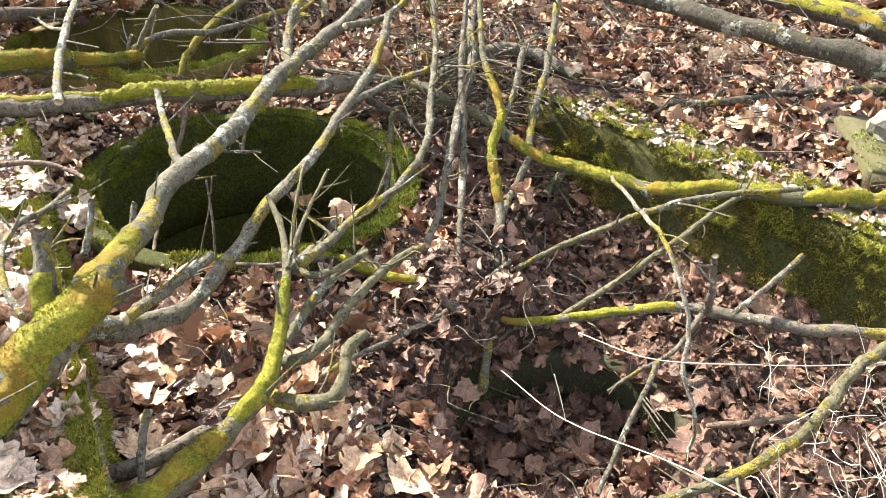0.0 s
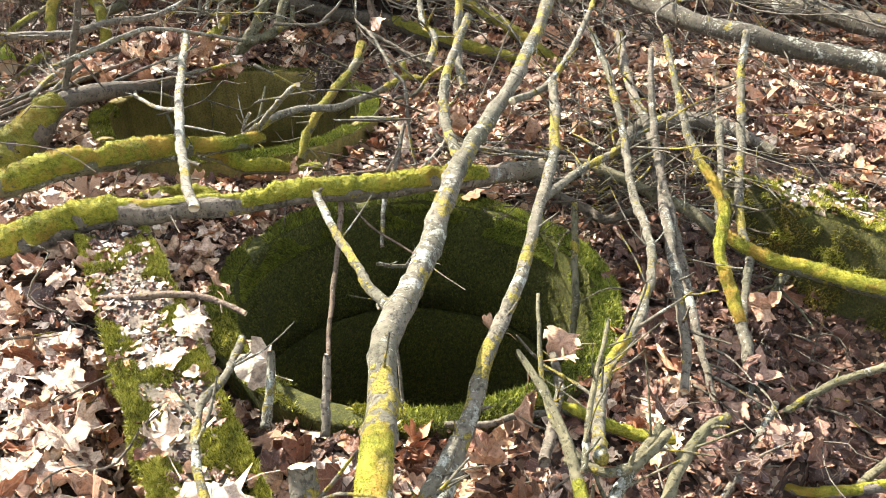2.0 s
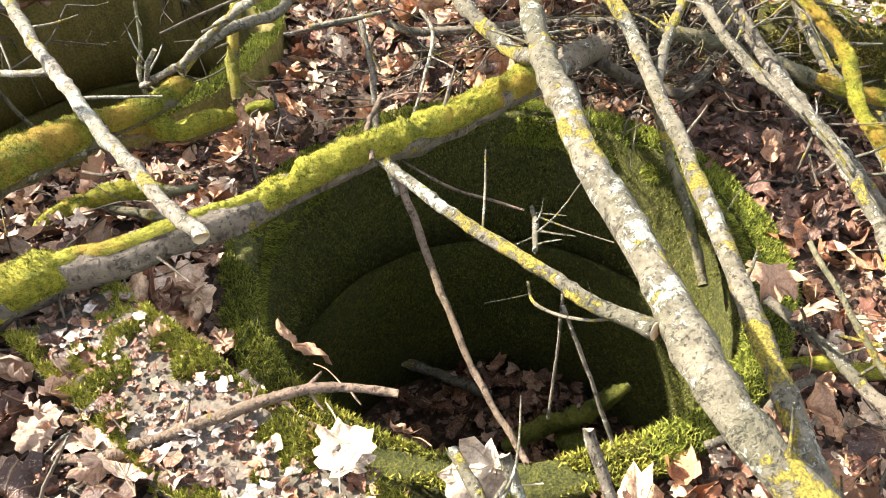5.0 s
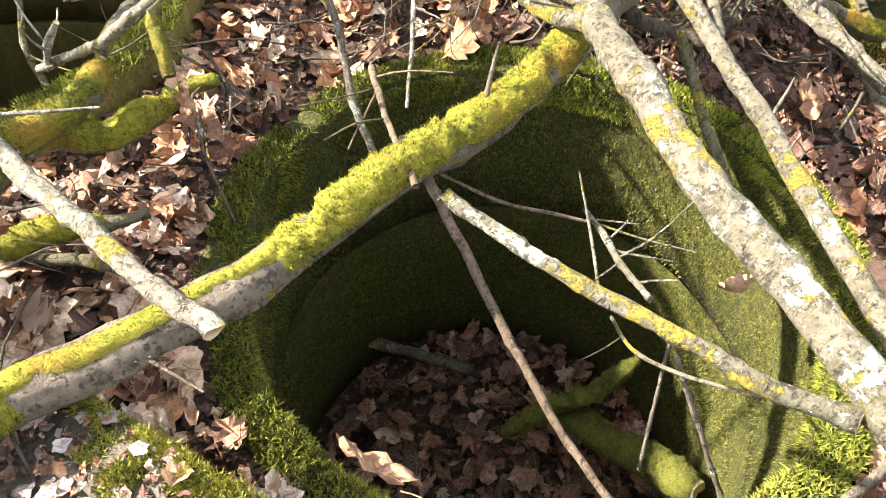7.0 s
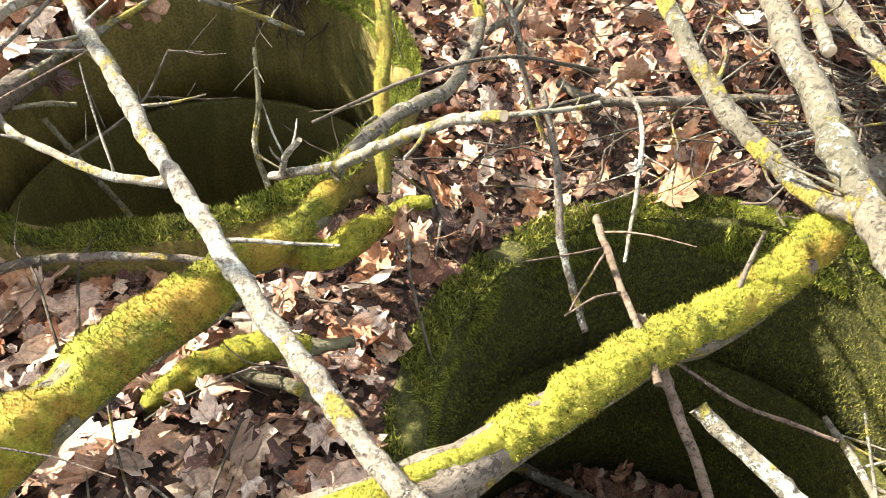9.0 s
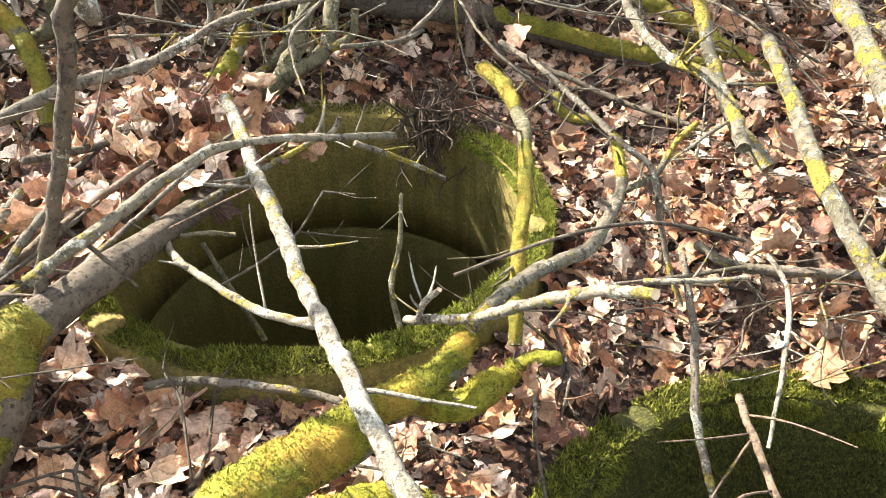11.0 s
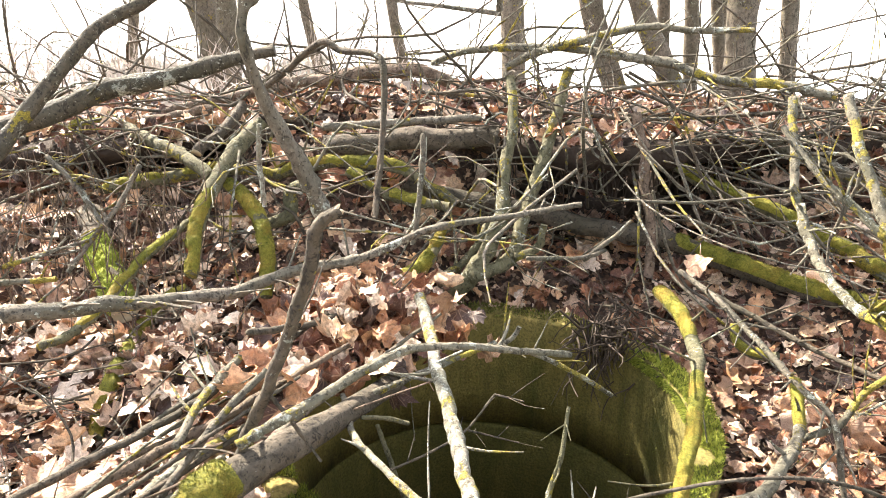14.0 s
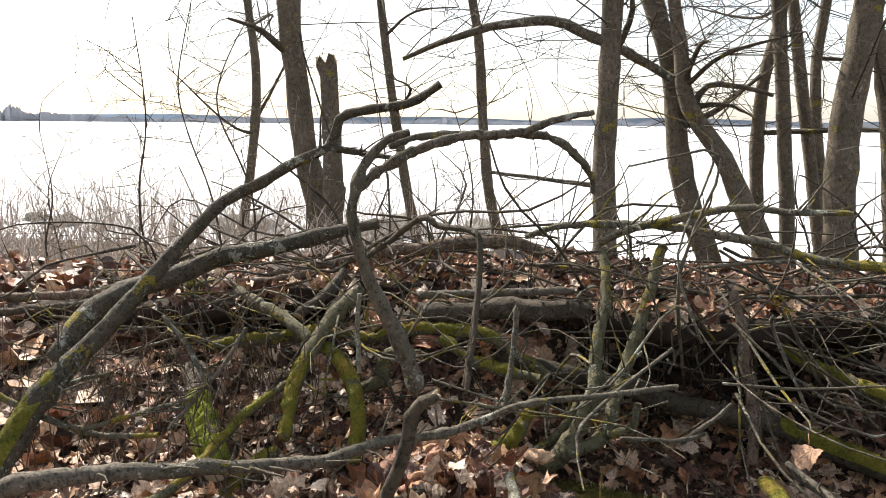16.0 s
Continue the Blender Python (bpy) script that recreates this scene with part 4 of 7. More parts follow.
branch("curved stick in front of the second well", [(-1.862, 3.148, 0.31, 0.0096), (-1.784, 3.148, 0.314, 0.0094), (-1.665, 3.112, 0.32, 0.0086), (-1.537, 3.059, 0.327, 0.0074), (-1.48, 3.02, 0.33, 0.0068)], BARK)
branch("dead stick hanging into the first well", [(-0.739, 3.269, 0.4, 0.0072), (-0.758, 3.126, 0.308, 0.0088), (-0.792, 3.017, 0.232, 0.0087), (-0.802, 2.917, 0.161, 0.0083), (-0.8, 2.833, 0.1, 0.0077)], BARK, ragged=0.006)
branch("thin dead twig leaning on the mossy log", [(-0.802, 2.882, 0.38, 0.0069), (-0.866, 2.728, 0.44, 0.0061), (-0.926, 2.571, 0.5, 0.0053), (-0.937, 2.512, 0.5, 0.0054), (-0.951, 2.459, 0.5, 0.0056)], BARK_RED, twigs=4)
branch("pale drooping twig at the well edge", [(-0.578, 3.211, 0.42, 0.0052), (-0.577, 3.117, 0.394, 0.0057), (-0.653, 2.977, 0.354, 0.0051), (-0.756, 2.825, 0.3, 0.0035)], BARK_PALE, twigs=4)
branch("thin twig inside the first well", [(-0.867, 2.541, 0.42, 0.0028), (-0.796, 2.455, 0.39, 0.0035), (-0.724, 2.406, 0.368, 0.0034), (-0.665, 2.368, 0.35, 0.0031)], BARK_RED)
branch("lichened twig cluster over the first well", [(-0.616, 2.426, 0.3, 0.005), (-0.655, 2.335, 0.337, 0.0061), (-0.699, 2.253, 0.379, 0.0058), (-0.755, 2.152, 0.45, 0.0045)], BARK_LICHEN, arms=[[(-0.727, 2.221, 0.3, 0.003), (-0.756, 2.144, 0.329, 0.0031), (-0.747, 2.07, 0.365, 0.0033), (-0.736, 1.997, 0.42, 0.003), (-0.73, 1.922, 0.5, 0.0024)]], twigs=9)
branch("thin bare stems in the first well", [(-0.721, 2.097, 0.35, 0.0035), (-0.699, 2.033, 0.24, 0.0038), (-0.677, 1.937, 0.1, 0.0049)], BARK, arms=[[(-0.708, 2.123, 0.35, 0.0028), (-0.726, 2.093, 0.241, 0.003), (-0.761, 2.043, 0.1, 0.0032)]])
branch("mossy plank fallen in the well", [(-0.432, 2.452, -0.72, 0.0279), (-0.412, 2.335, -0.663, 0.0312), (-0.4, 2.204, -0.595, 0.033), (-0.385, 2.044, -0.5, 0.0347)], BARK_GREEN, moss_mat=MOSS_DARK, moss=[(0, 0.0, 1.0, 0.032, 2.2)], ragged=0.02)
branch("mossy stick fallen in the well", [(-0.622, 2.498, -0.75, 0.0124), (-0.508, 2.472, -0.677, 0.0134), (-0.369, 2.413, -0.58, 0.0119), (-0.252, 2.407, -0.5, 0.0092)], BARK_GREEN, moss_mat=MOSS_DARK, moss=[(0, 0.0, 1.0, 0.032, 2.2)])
branch("grey pipe-like stick at the bottom of the well", [(-0.8, 3.063, -0.85, 0.0201), (-0.691, 2.947, -0.85, 0.0198), (-0.537, 2.768, -0.85, 0.0196)], BARK)
branch("thick lichened log among the leaves", [(0.151, 4.374, 0.76, 0.0451), (0.296, 3.994, 0.74, 0.0421), (0.513, 3.655, 0.71, 0.0401), (0.71, 3.493, 0.689, 0.0399), (0.939, 3.354, 0.668, 0.0405), (1.178, 3.154, 0.647, 0.0411), (1.449, 2.926, 0.621, 0.0422), (1.971, 2.628, 0.56, 0.0495)], BARK_CRUST, sides=14, twigs=6)
branch("thick lichened log resting behind the wall", [(1.097, 5.086, 0.6, 0.0552), (1.264, 4.583, 0.593, 0.0534), (1.418, 4.353, 0.587, 0.0538), (1.62, 4.055, 0.577, 0.0535), (1.91, 3.667, 0.557, 0.0537), (2.377, 3.215, 0.52, 0.0596)], BARK_CRUST, sides=14, moss=[(0, 0.55, 0.9, 0.006)])
# ---- branches about the second well and the bank ----
branch("upright dead stem with a broken top beside the second well", [(-1.749, 3.1, 1.075, 0.0099), (-1.781, 3.103, 1.051, 0.0111), (-1.799, 3.108, 0.99, 0.0124), (-1.836, 3.117, 0.877, 0.012), (-1.893, 3.13, 0.738, 0.0117), (-1.948, 3.141, 0.621, 0.0114), (-1.992, 3.15, 0.508, 0.0112)], BARK_DARK, ragged=0.015, twigs=3)
branch("long bare limb lying above the leaves", [(-2.9, 3.3, 0.644, 0.0232), (-2.841, 3.338, 0.665, 0.0229), (-2.684, 3.426, 0.67, 0.022), (-2.514, 3.514, 0.665, 0.0203), (-2.342, 3.623, 0.637, 0.0181), (-2.184, 3.729, 0.625, 0.0163), (-2.053, 3.815, 0.652, 0.0149), (-1.882, 3.904, 0.661, 0.0126), (-1.682, 3.936, 0.745, 0.0099), (-1.5, 3.965, 0.771, 0.0089), (-1.276, 4, 0.807, 0.0078)], BARK, twigs=15)
branch("smooth grey branch resting on the rim of the second well", [(-1.908, 2.987, 0.701, 0.0085), (-1.853, 3.031, 0.721, 0.0093), (-1.77, 3.097, 0.747, 0.0101), (-1.699, 3.156, 0.772, 0.0093), (-1.653, 3.19, 0.781, 0.0084), (-1.584, 3.226, 0.773, 0.0078), (-1.447, 3.288, 0.736, 0.007), (-1.344, 3.337, 0.704, 0.0064)], BARK_LICHEN, arms=[[(-1.481, 3.62, 0.565, 0.0077), (-1.457, 3.62, 0.584, 0.0066), (-1.441, 3.62, 0.614, 0.0055)], [(-1.409, 3.7, 0.502, 0.007), (-1.3, 3.747, 0.426, 0.0073), (-1.172, 3.8, 0.32, 0.0064)]], twigs=6)
branch("thick mossy stump log sloping towards the second well", [(-2.204, 2.735, 0.288, 0.0720), (-2.087, 2.92, 0.413, 0.0683), (-2.034, 3.004, 0.47, 0.0555), (-1.989, 3.082, 0.529, 0.0437), (-1.932, 3.148, 0.548, 0.0349), (-1.858, 3.29, 0.521, 0.0292), (-1.75, 3.6, 0.449, 0.0251)], BARK_DARK, moss=[(0, 0.0, 0.55, 0.022, 2.0)], moss_mat=MOSS_OLIVE, sides=18, rough=0.05)
branch("weathered grey stick on the leaves by the mossy log", [(-2.296, 2.95, 0.421, 0.0174), (-2.254, 3.059, 0.404, 0.0171), (-2.192, 3.178, 0.419, 0.0143), (-2.113, 3.295, 0.446, 0.0125), (-2.019, 3.4, 0.458, 0.0107)], BARK_PALE, ragged=0.01)
branch("bundle stick lying along the mossy log", [(-2.179, 2.9, 0.459, 0.0108), (-2.121, 3, 0.486, 0.0107), (-2.042, 3.109, 0.527, 0.0092), (-2.009, 3.15, 0.548, 0.0083)], BARK_LICHEN, ragged=0.01)
branch("grey stick leaning over the leaves", [(-2.133, 3.2, 0.523, 0.0089), (-2.131, 3.358, 0.542, 0.0105), (-2.1, 3.5, 0.56, 0.01)], BARK_LICHEN, twigs=4)
branch("grey stick leaning by the dead stem", [(-2.155, 3.1, 0.436, 0.0088), (-2.104, 3.231, 0.5, 0.009), (-2.055, 3.323, 0.551, 0.0086), (-2, 3.4, 0.59, 0.0082)], BARK)
branch("horizontal stick behind the second well", [(-2.075, 3.5, 0.628, 0.0087), (-1.977, 3.655, 0.571, 0.0093), (-1.874, 3.787, 0.555, 0.0092), (-1.769, 3.9, 0.528, 0.009)], BARK_DARK, twigs=4)
branch("short broken twig above the second well", [(-1.744, 3.5, 0.54, 0.0042), (-1.669, 3.53, 0.508, 0.0043), (-1.617, 3.55, 0.491, 0.0044)], BARK)
branch("green twig lying over the second well", [(-1.791, 3.4, 0.481, 0.0052), (-1.739, 3.426, 0.464, 0.0052), (-1.691, 3.45, 0.437, 0.0053)], BARK_GREEN)
branch("crooked fine twigs in the second well", [(-1.718, 3.3, 0.416, 0.003), (-1.632, 3.37, 0.419, 0.0031), (-1.558, 3.431, 0.439, 0.003), (-1.494, 3.5, 0.496, 0.0027)], BARK_DARK, arms=[[(-1.494, 3.5, 0.496, 0.0027), (-1.425, 3.5, 0.481, 0.0021)], [(-1.559, 3.45, 0.429, 0.0026), (-1.432, 3.5, 0.365, 0.0022)]], twigs=9, twig_len=0.08)
branch("thin stick standing in the second well", [(-1.795, 3.6, 0.321, 0.0059), (-1.745, 3.555, 0.21, 0.0071), (-1.679, 3.5, 0.078, 0.0073)], BARK_GREEN)
branch("mossy bent limb along the rim of the second well", [(-0.986, 4.213, 0.455, 0.0224), (-0.973, 3.983, 0.483, 0.0204), (-0.98, 3.734, 0.486, 0.0181), (-1.027, 3.506, 0.457, 0.0156), (-1.076, 3.361, 0.417, 0.0146), (-1.11, 3.239, 0.36, 0.0141), (-1.131, 3.157, 0.296, 0.0139)], BARK_GREEN, moss_mat=MOSS_OLIVE, moss=[(0, 0.0, 0.35, 0.012), (0, 0.5, 1.0, 0.012)], twigs=9)
branch("arched grey branch over the second well", [(-0.739, 3.698, 0.458, 0.0113), (-0.825, 3.439, 0.487, 0.0123), (-0.91, 3.297, 0.495, 0.0139), (-0.993, 3.192, 0.496, 0.0141), (-1.109, 3.126, 0.513, 0.0143), (-1.2, 3.076, 0.5, 0.0141), (-1.254, 3.04, 0.47, 0.0154)], BARK_LICHEN, arms=[[(-0.786, 3.5, 0.424, 0.0081), (-0.697, 3.535, 0.442, 0.0084), (-0.643, 3.569, 0.5, 0.008), (-0.579, 3.6, 0.538, 0.0074)]], twigs=6, moss_mat=MOSS_OLIVE, moss=[(0, 0.0, 0.3, 0.010)])
branch("thin curved twig beyond the arched branch", [(-1.272, 3.1, 0.544, 0.003), (-1.168, 3.118, 0.564, 0.0032), (-1.031, 3.142, 0.58, 0.0035), (-0.863, 3.169, 0.562, 0.0038), (-0.648, 3.2, 0.473, 0.0042)], BARK_DARK)
branch("crossing twig beyond the arched branch", [(-0.986, 3.1, 0.482, 0.0037), (-0.872, 3.1, 0.481, 0.0041), (-0.702, 3.1, 0.489, 0.0049)], BARK_DARK)
branch("tall green stems rising from the leaves", [(-1.647, 4.3, 0.363, 0.0300), (-1.542, 4.371, 0.509, 0.0291), (-1.501, 4.432, 0.608, 0.0260), (-1.496, 4.559, 0.749, 0.0218), (-1.472, 4.673, 0.879, 0.0199), (-1.489, 4.8, 1.031, 0.0180)], BARK_GREEN, arms=[[(-1.598, 4.3, 0.436, 0.0250), (-1.465, 4.405, 0.466, 0.0258), (-1.426, 4.509, 0.583, 0.0255), (-1.366, 4.649, 0.746, 0.0240), (-1.307, 4.745, 0.923, 0.0222), (-1.269, 4.8, 1.068, 0.0205)], [(-1.713, 4.3, 0.405, 0.0160), (-1.605, 4.464, 0.453, 0.0142), (-1.548, 4.6, 0.532, 0.0124)], [(-1.446, 4.4, 0.478, 0.0163), (-1.37, 4.4, 0.519, 0.0139), (-1.353, 4.4, 0.599, 0.0116)]], twigs=12)
branch("mossy limb lying on the leaves before the bank", [(-2.503, 3.5, 0.296, 0.0181), (-2.553, 3.683, 0.339, 0.0193), (-2.66, 4.07, 0.295, 0.0209), (-2.601, 4.159, 0.363, 0.02), (-2.545, 4.2, 0.395, 0.0193)], BARK_GREEN, moss_mat=MOSS_OLIVE, moss=[(0, 0.0, 1.0, 0.014)])
branch("green stick leaning to the bank", [(-2.674, 3.6, 0.5, 0.012), (-2.664, 3.727, 0.471, 0.0125), (-2.649, 3.892, 0.492, 0.0132), (-2.617, 4.107, 0.553, 0.0136), (-2.551, 4.3, 0.604, 0.0129)], BARK_GREEN, moss_mat=MOSS_OLIVE, moss=[(0, 0.2, 0.9, 0.008)])
branch("mossy limb standing against the bank", [(-2.482, 4.1, 0.49, 0.0213), (-2.513, 4.282, 0.601, 0.0227), (-2.509, 4.44, 0.705, 0.0263), (-2.46, 4.606, 0.809, 0.0299), (-2.412, 4.7, 0.858, 0.0283)], BARK_GREEN, arms=[[(-2.531, 4.45, 0.712, 0.0234), (-2.663, 4.54, 0.766, 0.0232), (-2.816, 4.626, 0.795, 0.0223), (-2.946, 4.7, 0.83, 0.0209)]], moss_mat=MOSS_OLIVE, moss=[(0, 0.0, 0.5, 0.016)])
branch("forked mossy limb below the bank", [(-2.275, 4.2, 0.376, 0.0217), (-2.284, 4.276, 0.465, 0.0244), (-2.334, 4.374, 0.578, 0.027), (-2.438, 4.463, 0.659, 0.0252), (-2.497, 4.5, 0.678, 0.0238)], BARK_GREEN, arms=[[(-2.344, 4.45, 0.541, 0.025), (-2.264, 4.468, 0.576, 0.026), (-2.252, 4.485, 0.652, 0.0257), (-2.189, 4.5, 0.687, 0.0246)]], moss_mat=MOSS_OLIVE, moss=[(0, 0.0, 1.0, 0.014)])
branch("mossy low limb in the shade of the bank", [(-2.997, 4.55, 0.622, 0.0187), (-2.87, 4.618, 0.637, 0.022), (-2.712, 4.699, 0.652, 0.0224), (-2.547, 4.723, 0.666, 0.0203), (-2.385, 4.747, 0.649, 0.02), (-2.297, 4.75, 0.67, 0.0198), (-2.122, 4.75, 0.701, 0.02), (-1.908, 4.737, 0.687, 0.0209), (-1.762, 4.714, 0.614, 0.0207), (-1.677, 4.7, 0.564, 0.0207)], BARK_GREEN, moss_mat=MOSS_OLIVE, moss=[(0, 0.0, 0.35, 0.012), (0, 0.5, 0.85, 0.016)])
branch("mossy limb crossing under the bank", [(-2.092, 4.7, 0.683, 0.0191), (-1.966, 4.666, 0.618, 0.0189), (-1.859, 4.64, 0.594, 0.0186), (-1.691, 4.6, 0.585, 0.0183)], BARK_GREEN, moss_mat=MOSS_OLIVE, moss=[(0, 0.0, 0.8, 0.016)])
branch("long low trunk lying along the foot of the bank", [(-1.879, 4.8, 0.611, 0.0321), (-1.661, 4.781, 0.561, 0.033), (-1.422, 4.761, 0.534, 0.0341), (-1.207, 4.726, 0.489, 0.0351), (-0.899, 4.643, 0.474, 0.0348), (-0.7, 4.58, 0.42, 0.0337), (-0.512, 4.503, 0.375, 0.0326), (-0.303, 4.413, 0.349, 0.0313), (-0.063, 4.301, 0.316, 0.0299), (0.134, 4.2, 0.284, 0.0287)], BARK_DARK, moss_mat=MOSS_OLIVE, moss=[(0, 0.5, 0.95, 0.016)], sides=14)
branch("dark fallen log under the lip of the bank", [(-2.204, 4.85, 0.741, 0.0403), (-1.963, 4.85, 0.758, 0.0433), (-1.746, 4.85, 0.772, 0.0444), (-1.531, 4.85, 0.799, 0.0389)], BARK_DARK, sides=14, ragged=0.02)
branch("long straight pole on the bank", [(-2.191, 4.75, 0.837, 0.0158), (-1.943, 4.771, 0.856, 0.0157), (-1.737, 4.788, 0.868, 0.0147), (-1.592, 4.8, 0.879, 0.0139)], BARK)
branch("thick barky trunk leaning from the bank", [(-1.979, 3.9, 0.773, 0.0218), (-2.008, 3.885, 0.858, 0.0246), (-2.057, 3.86, 0.991, 0.0214), (-2.098, 3.84, 1.087, 0.0166), (-2.126, 3.819, 1.196, 0.014), (-2.133, 3.805, 1.273, 0.013), (-2.124, 3.819, 1.345, 0.013), (-2.105, 3.847, 1.41, 0.0124), (-2.053, 3.879, 1.468, 0.011), (-2.005, 3.9, 1.484, 0.0097)], BARK, arms=[[(-2.135, 3.85, 1.335, 0.0133), (-2.072, 3.89, 1.386, 0.0134), (-1.991, 3.936, 1.438, 0.0135), (-1.878, 3.992, 1.472, 0.0132), (-1.734, 4.079, 1.485, 0.0116), (-1.629, 4.145, 1.522, 0.0097), (-1.536, 4.2, 1.542, 0.0081)], [(-2.074, 3.95, 1.444, 0.0087), (-1.982, 4.029, 1.475, 0.0099), (-1.853, 4.126, 1.475, 0.0113), (-1.7, 4.235, 1.475, 0.0124), (-1.601, 4.305, 1.432, 0.0123), (-1.54, 4.367, 1.352, 0.011), (-1.529, 4.4, 1.296, 0.0104)]], rough=0.14, sides=12)
branch("great dark limb arching up over the bank", [(-3.187, 3.6, 0.424, 0.0409), (-3.188, 3.693, 0.516, 0.0399), (-3.166, 3.814, 0.645, 0.0369), (-3.096, 3.939, 0.773, 0.0316), (-3.011, 4.061, 0.905, 0.0267), (-2.93, 4.171, 1.039, 0.0236), (-2.79, 4.27, 1.21, 0.0202), (-2.617, 4.351, 1.324, 0.0192), (-2.428, 4.4, 1.425, 0.0179), (-2.385, 4.4, 1.521, 0.017), (-2.305, 4.4, 1.55, 0.0162), (-2.147, 4.4, 1.569, 0.0147), (-2.033, 4.4, 1.633, 0.0136)], BARK_CRUST, arms=[[(-2.407, 4.4, 1.422, 0.0142), (-2.306, 4.4, 1.405, 0.011), (-2.196, 4.4, 1.391, 0.0077)], [(-3.233, 4, 0.724, 0.0406), (-3.212, 4.121, 0.827, 0.0414), (-3.138, 4.238, 0.894, 0.0398), (-3.022, 4.341, 0.951, 0.037), (-2.849, 4.44, 1.014, 0.034), (-2.618, 4.527, 1.059, 0.0298), (-2.453, 4.566, 1.107, 0.0249), (-2.31, 4.6, 1.14, 0.0202)], [(-2.407, 4.4, 1.435, 0.0032), (-2.494, 4.4, 1.69, 0.0032), (-2.521, 4.4, 1.801, 0.0032)]], twigs=13, moss_mat=MOSS_OLIVE, moss=[(0, 0.0, 0.2, 0.012)], sides=14, twig_len=0.2)
branch("smooth red-brown log on top of the bank", [(-3.184, 5.2, 0.739, 0.0136), (-2.989, 5.227, 0.794, 0.0196), (-2.769, 5.257, 0.838, 0.0218), (-2.552, 5.287, 0.898, 0.0262), (-2.339, 5.317, 0.924, 0.0322), (-2.102, 5.351, 0.956, 0.0339), (-1.919, 5.377, 0.966, 0.0323), (-1.762, 5.4, 0.915, 0.0255)], BARK_RED, ragged=0.02, sides=12)
branch("brown pole on the bank", [(-3.365, 5, 0.753, 0.0199), (-3.102, 5.043, 0.769, 0.0237), (-2.919, 5.074, 0.791, 0.0229), (-2.764, 5.1, 0.823, 0.021)], BARK_RED, sides=10, moss_mat=MOSS_OLIVE, moss=[(0, 0.0, 0.3, 0.012)])
branch("long pole lying along the bank", [(-4.492, 4.9, 0.646, 0.0209), (-4.183, 4.95, 0.667, 0.0219), (-3.905, 4.995, 0.687, 0.0217), (-3.548, 5.054, 0.728, 0.02), (-3.277, 5.1, 0.76, 0.0179)], BARK_RED)
branch("second pole lying along the bank", [(-4.398, 4.8, 0.594, 0.0177), (-4.115, 4.869, 0.627, 0.0188), (-3.858, 4.931, 0.65, 0.0189), (-3.574, 5, 0.692, 0.0183)], BARK_DARK, twigs=6)
branch("dark stub sticking out of the bank", [(-2.634, 4.6, 0.761, 0.0234), (-2.585, 4.778, 0.826, 0.0218), (-2.554, 4.9, 0.886, 0.0193)], BARK_DARK, ragged=0.01)
branch("bent thin limb over the bank", [(-2.377, 4.6, 0.998, 0.012), (-2.271, 4.544, 1.065, 0.0116), (-2.11, 4.449, 1.181, 0.0109), (-2.03, 4.405, 1.166, 0.0107), (-1.911, 4.338, 1.161, 0.0103), (-1.876, 4.299, 1.113, 0.0102), (-1.87, 4.228, 0.963, 0.0094), (-1.873, 4.156, 0.818, 0.0085), (-1.879, 4.1, 0.709, 0.0084)], BARK_DARK, twigs=7)
branch("slender pale stick before the bank", [(-1.753, 4.3, 0.925, 0.0088), (-1.758, 4.262, 0.794, 0.0088), (-1.77, 4.21, 0.622, 0.0088), (-1.777, 4.2, 0.588, 0.0088)], BARK, twigs=3)
branch("slender pale stick against the mossy limb", [(-2.251, 4.2, 0.965, 0.0073), (-2.26, 4.2, 0.832, 0.0089), (-2.254, 4.2, 0.698, 0.0076)], BARK_PALE)
branch("thin crooked twigs before the bank", [(-2.65, 4.2, 0.824, 0.0079), (-2.698, 4.138, 0.722, 0.0079), (-2.766, 4.069, 0.623, 0.0079), (-2.831, 4, 0.528, 0.008)], BARK, arms=[[(-2.961, 4.2, 0.843, 0.0084), (-2.853, 4.158, 0.762, 0.0081), (-2.742, 4.1, 0.633, 0.0064)]], twigs=15, twig_len=0.15)
branch("forked crooked twigs on the leaves", [(-3.41, 3.9, 0.647, 0.0104), (-3.238, 3.935, 0.553, 0.0114), (-3.058, 3.968, 0.499, 0.0104), (-2.873, 4, 0.504, 0.0081)], BARK_LICHEN, arms=[[(-3.247, 3.9, 0.576, 0.0101), (-3.238, 4.049, 0.628, 0.0087), (-3.176, 4.2, 0.621, 0.0071)], [(-3.064, 3.9, 0.546, 0.0081), (-2.934, 4.006, 0.573, 0.0079), (-2.806, 4.1, 0.598, 0.0049)]], twigs=21, twig_len=0.15)
branch("long fallen limb over the bank", [(-1.802, 5, 1.048, 0.0112), (-1.641, 4.962, 1.106, 0.0136), (-1.318, 4.883, 1.134, 0.0161), (-1.1, 4.825, 1.114, 0.0162), (-0.932, 4.777, 1.097, 0.0172), (-0.756, 4.722, 1.05, 0.0175), (-0.567, 4.66, 1.046, 0.0171), (-0.4, 4.6, 1.02, 0.0158)], BARK_LICHEN, twigs=21, twig_len=0.2)
branch("lichened limb above the bank", [(-1.505, 4.9, 1.053, 0.0144), (-1.381, 4.872, 1.118, 0.0152), (-1.221, 4.836, 1.165, 0.0154), (-1.034, 4.792, 1.218, 0.0137), (-0.854, 4.748, 1.211, 0.012), (-0.671, 4.7, 1.221, 0.0087)], BARK_LICHEN, twigs=18, twig_len=0.12)
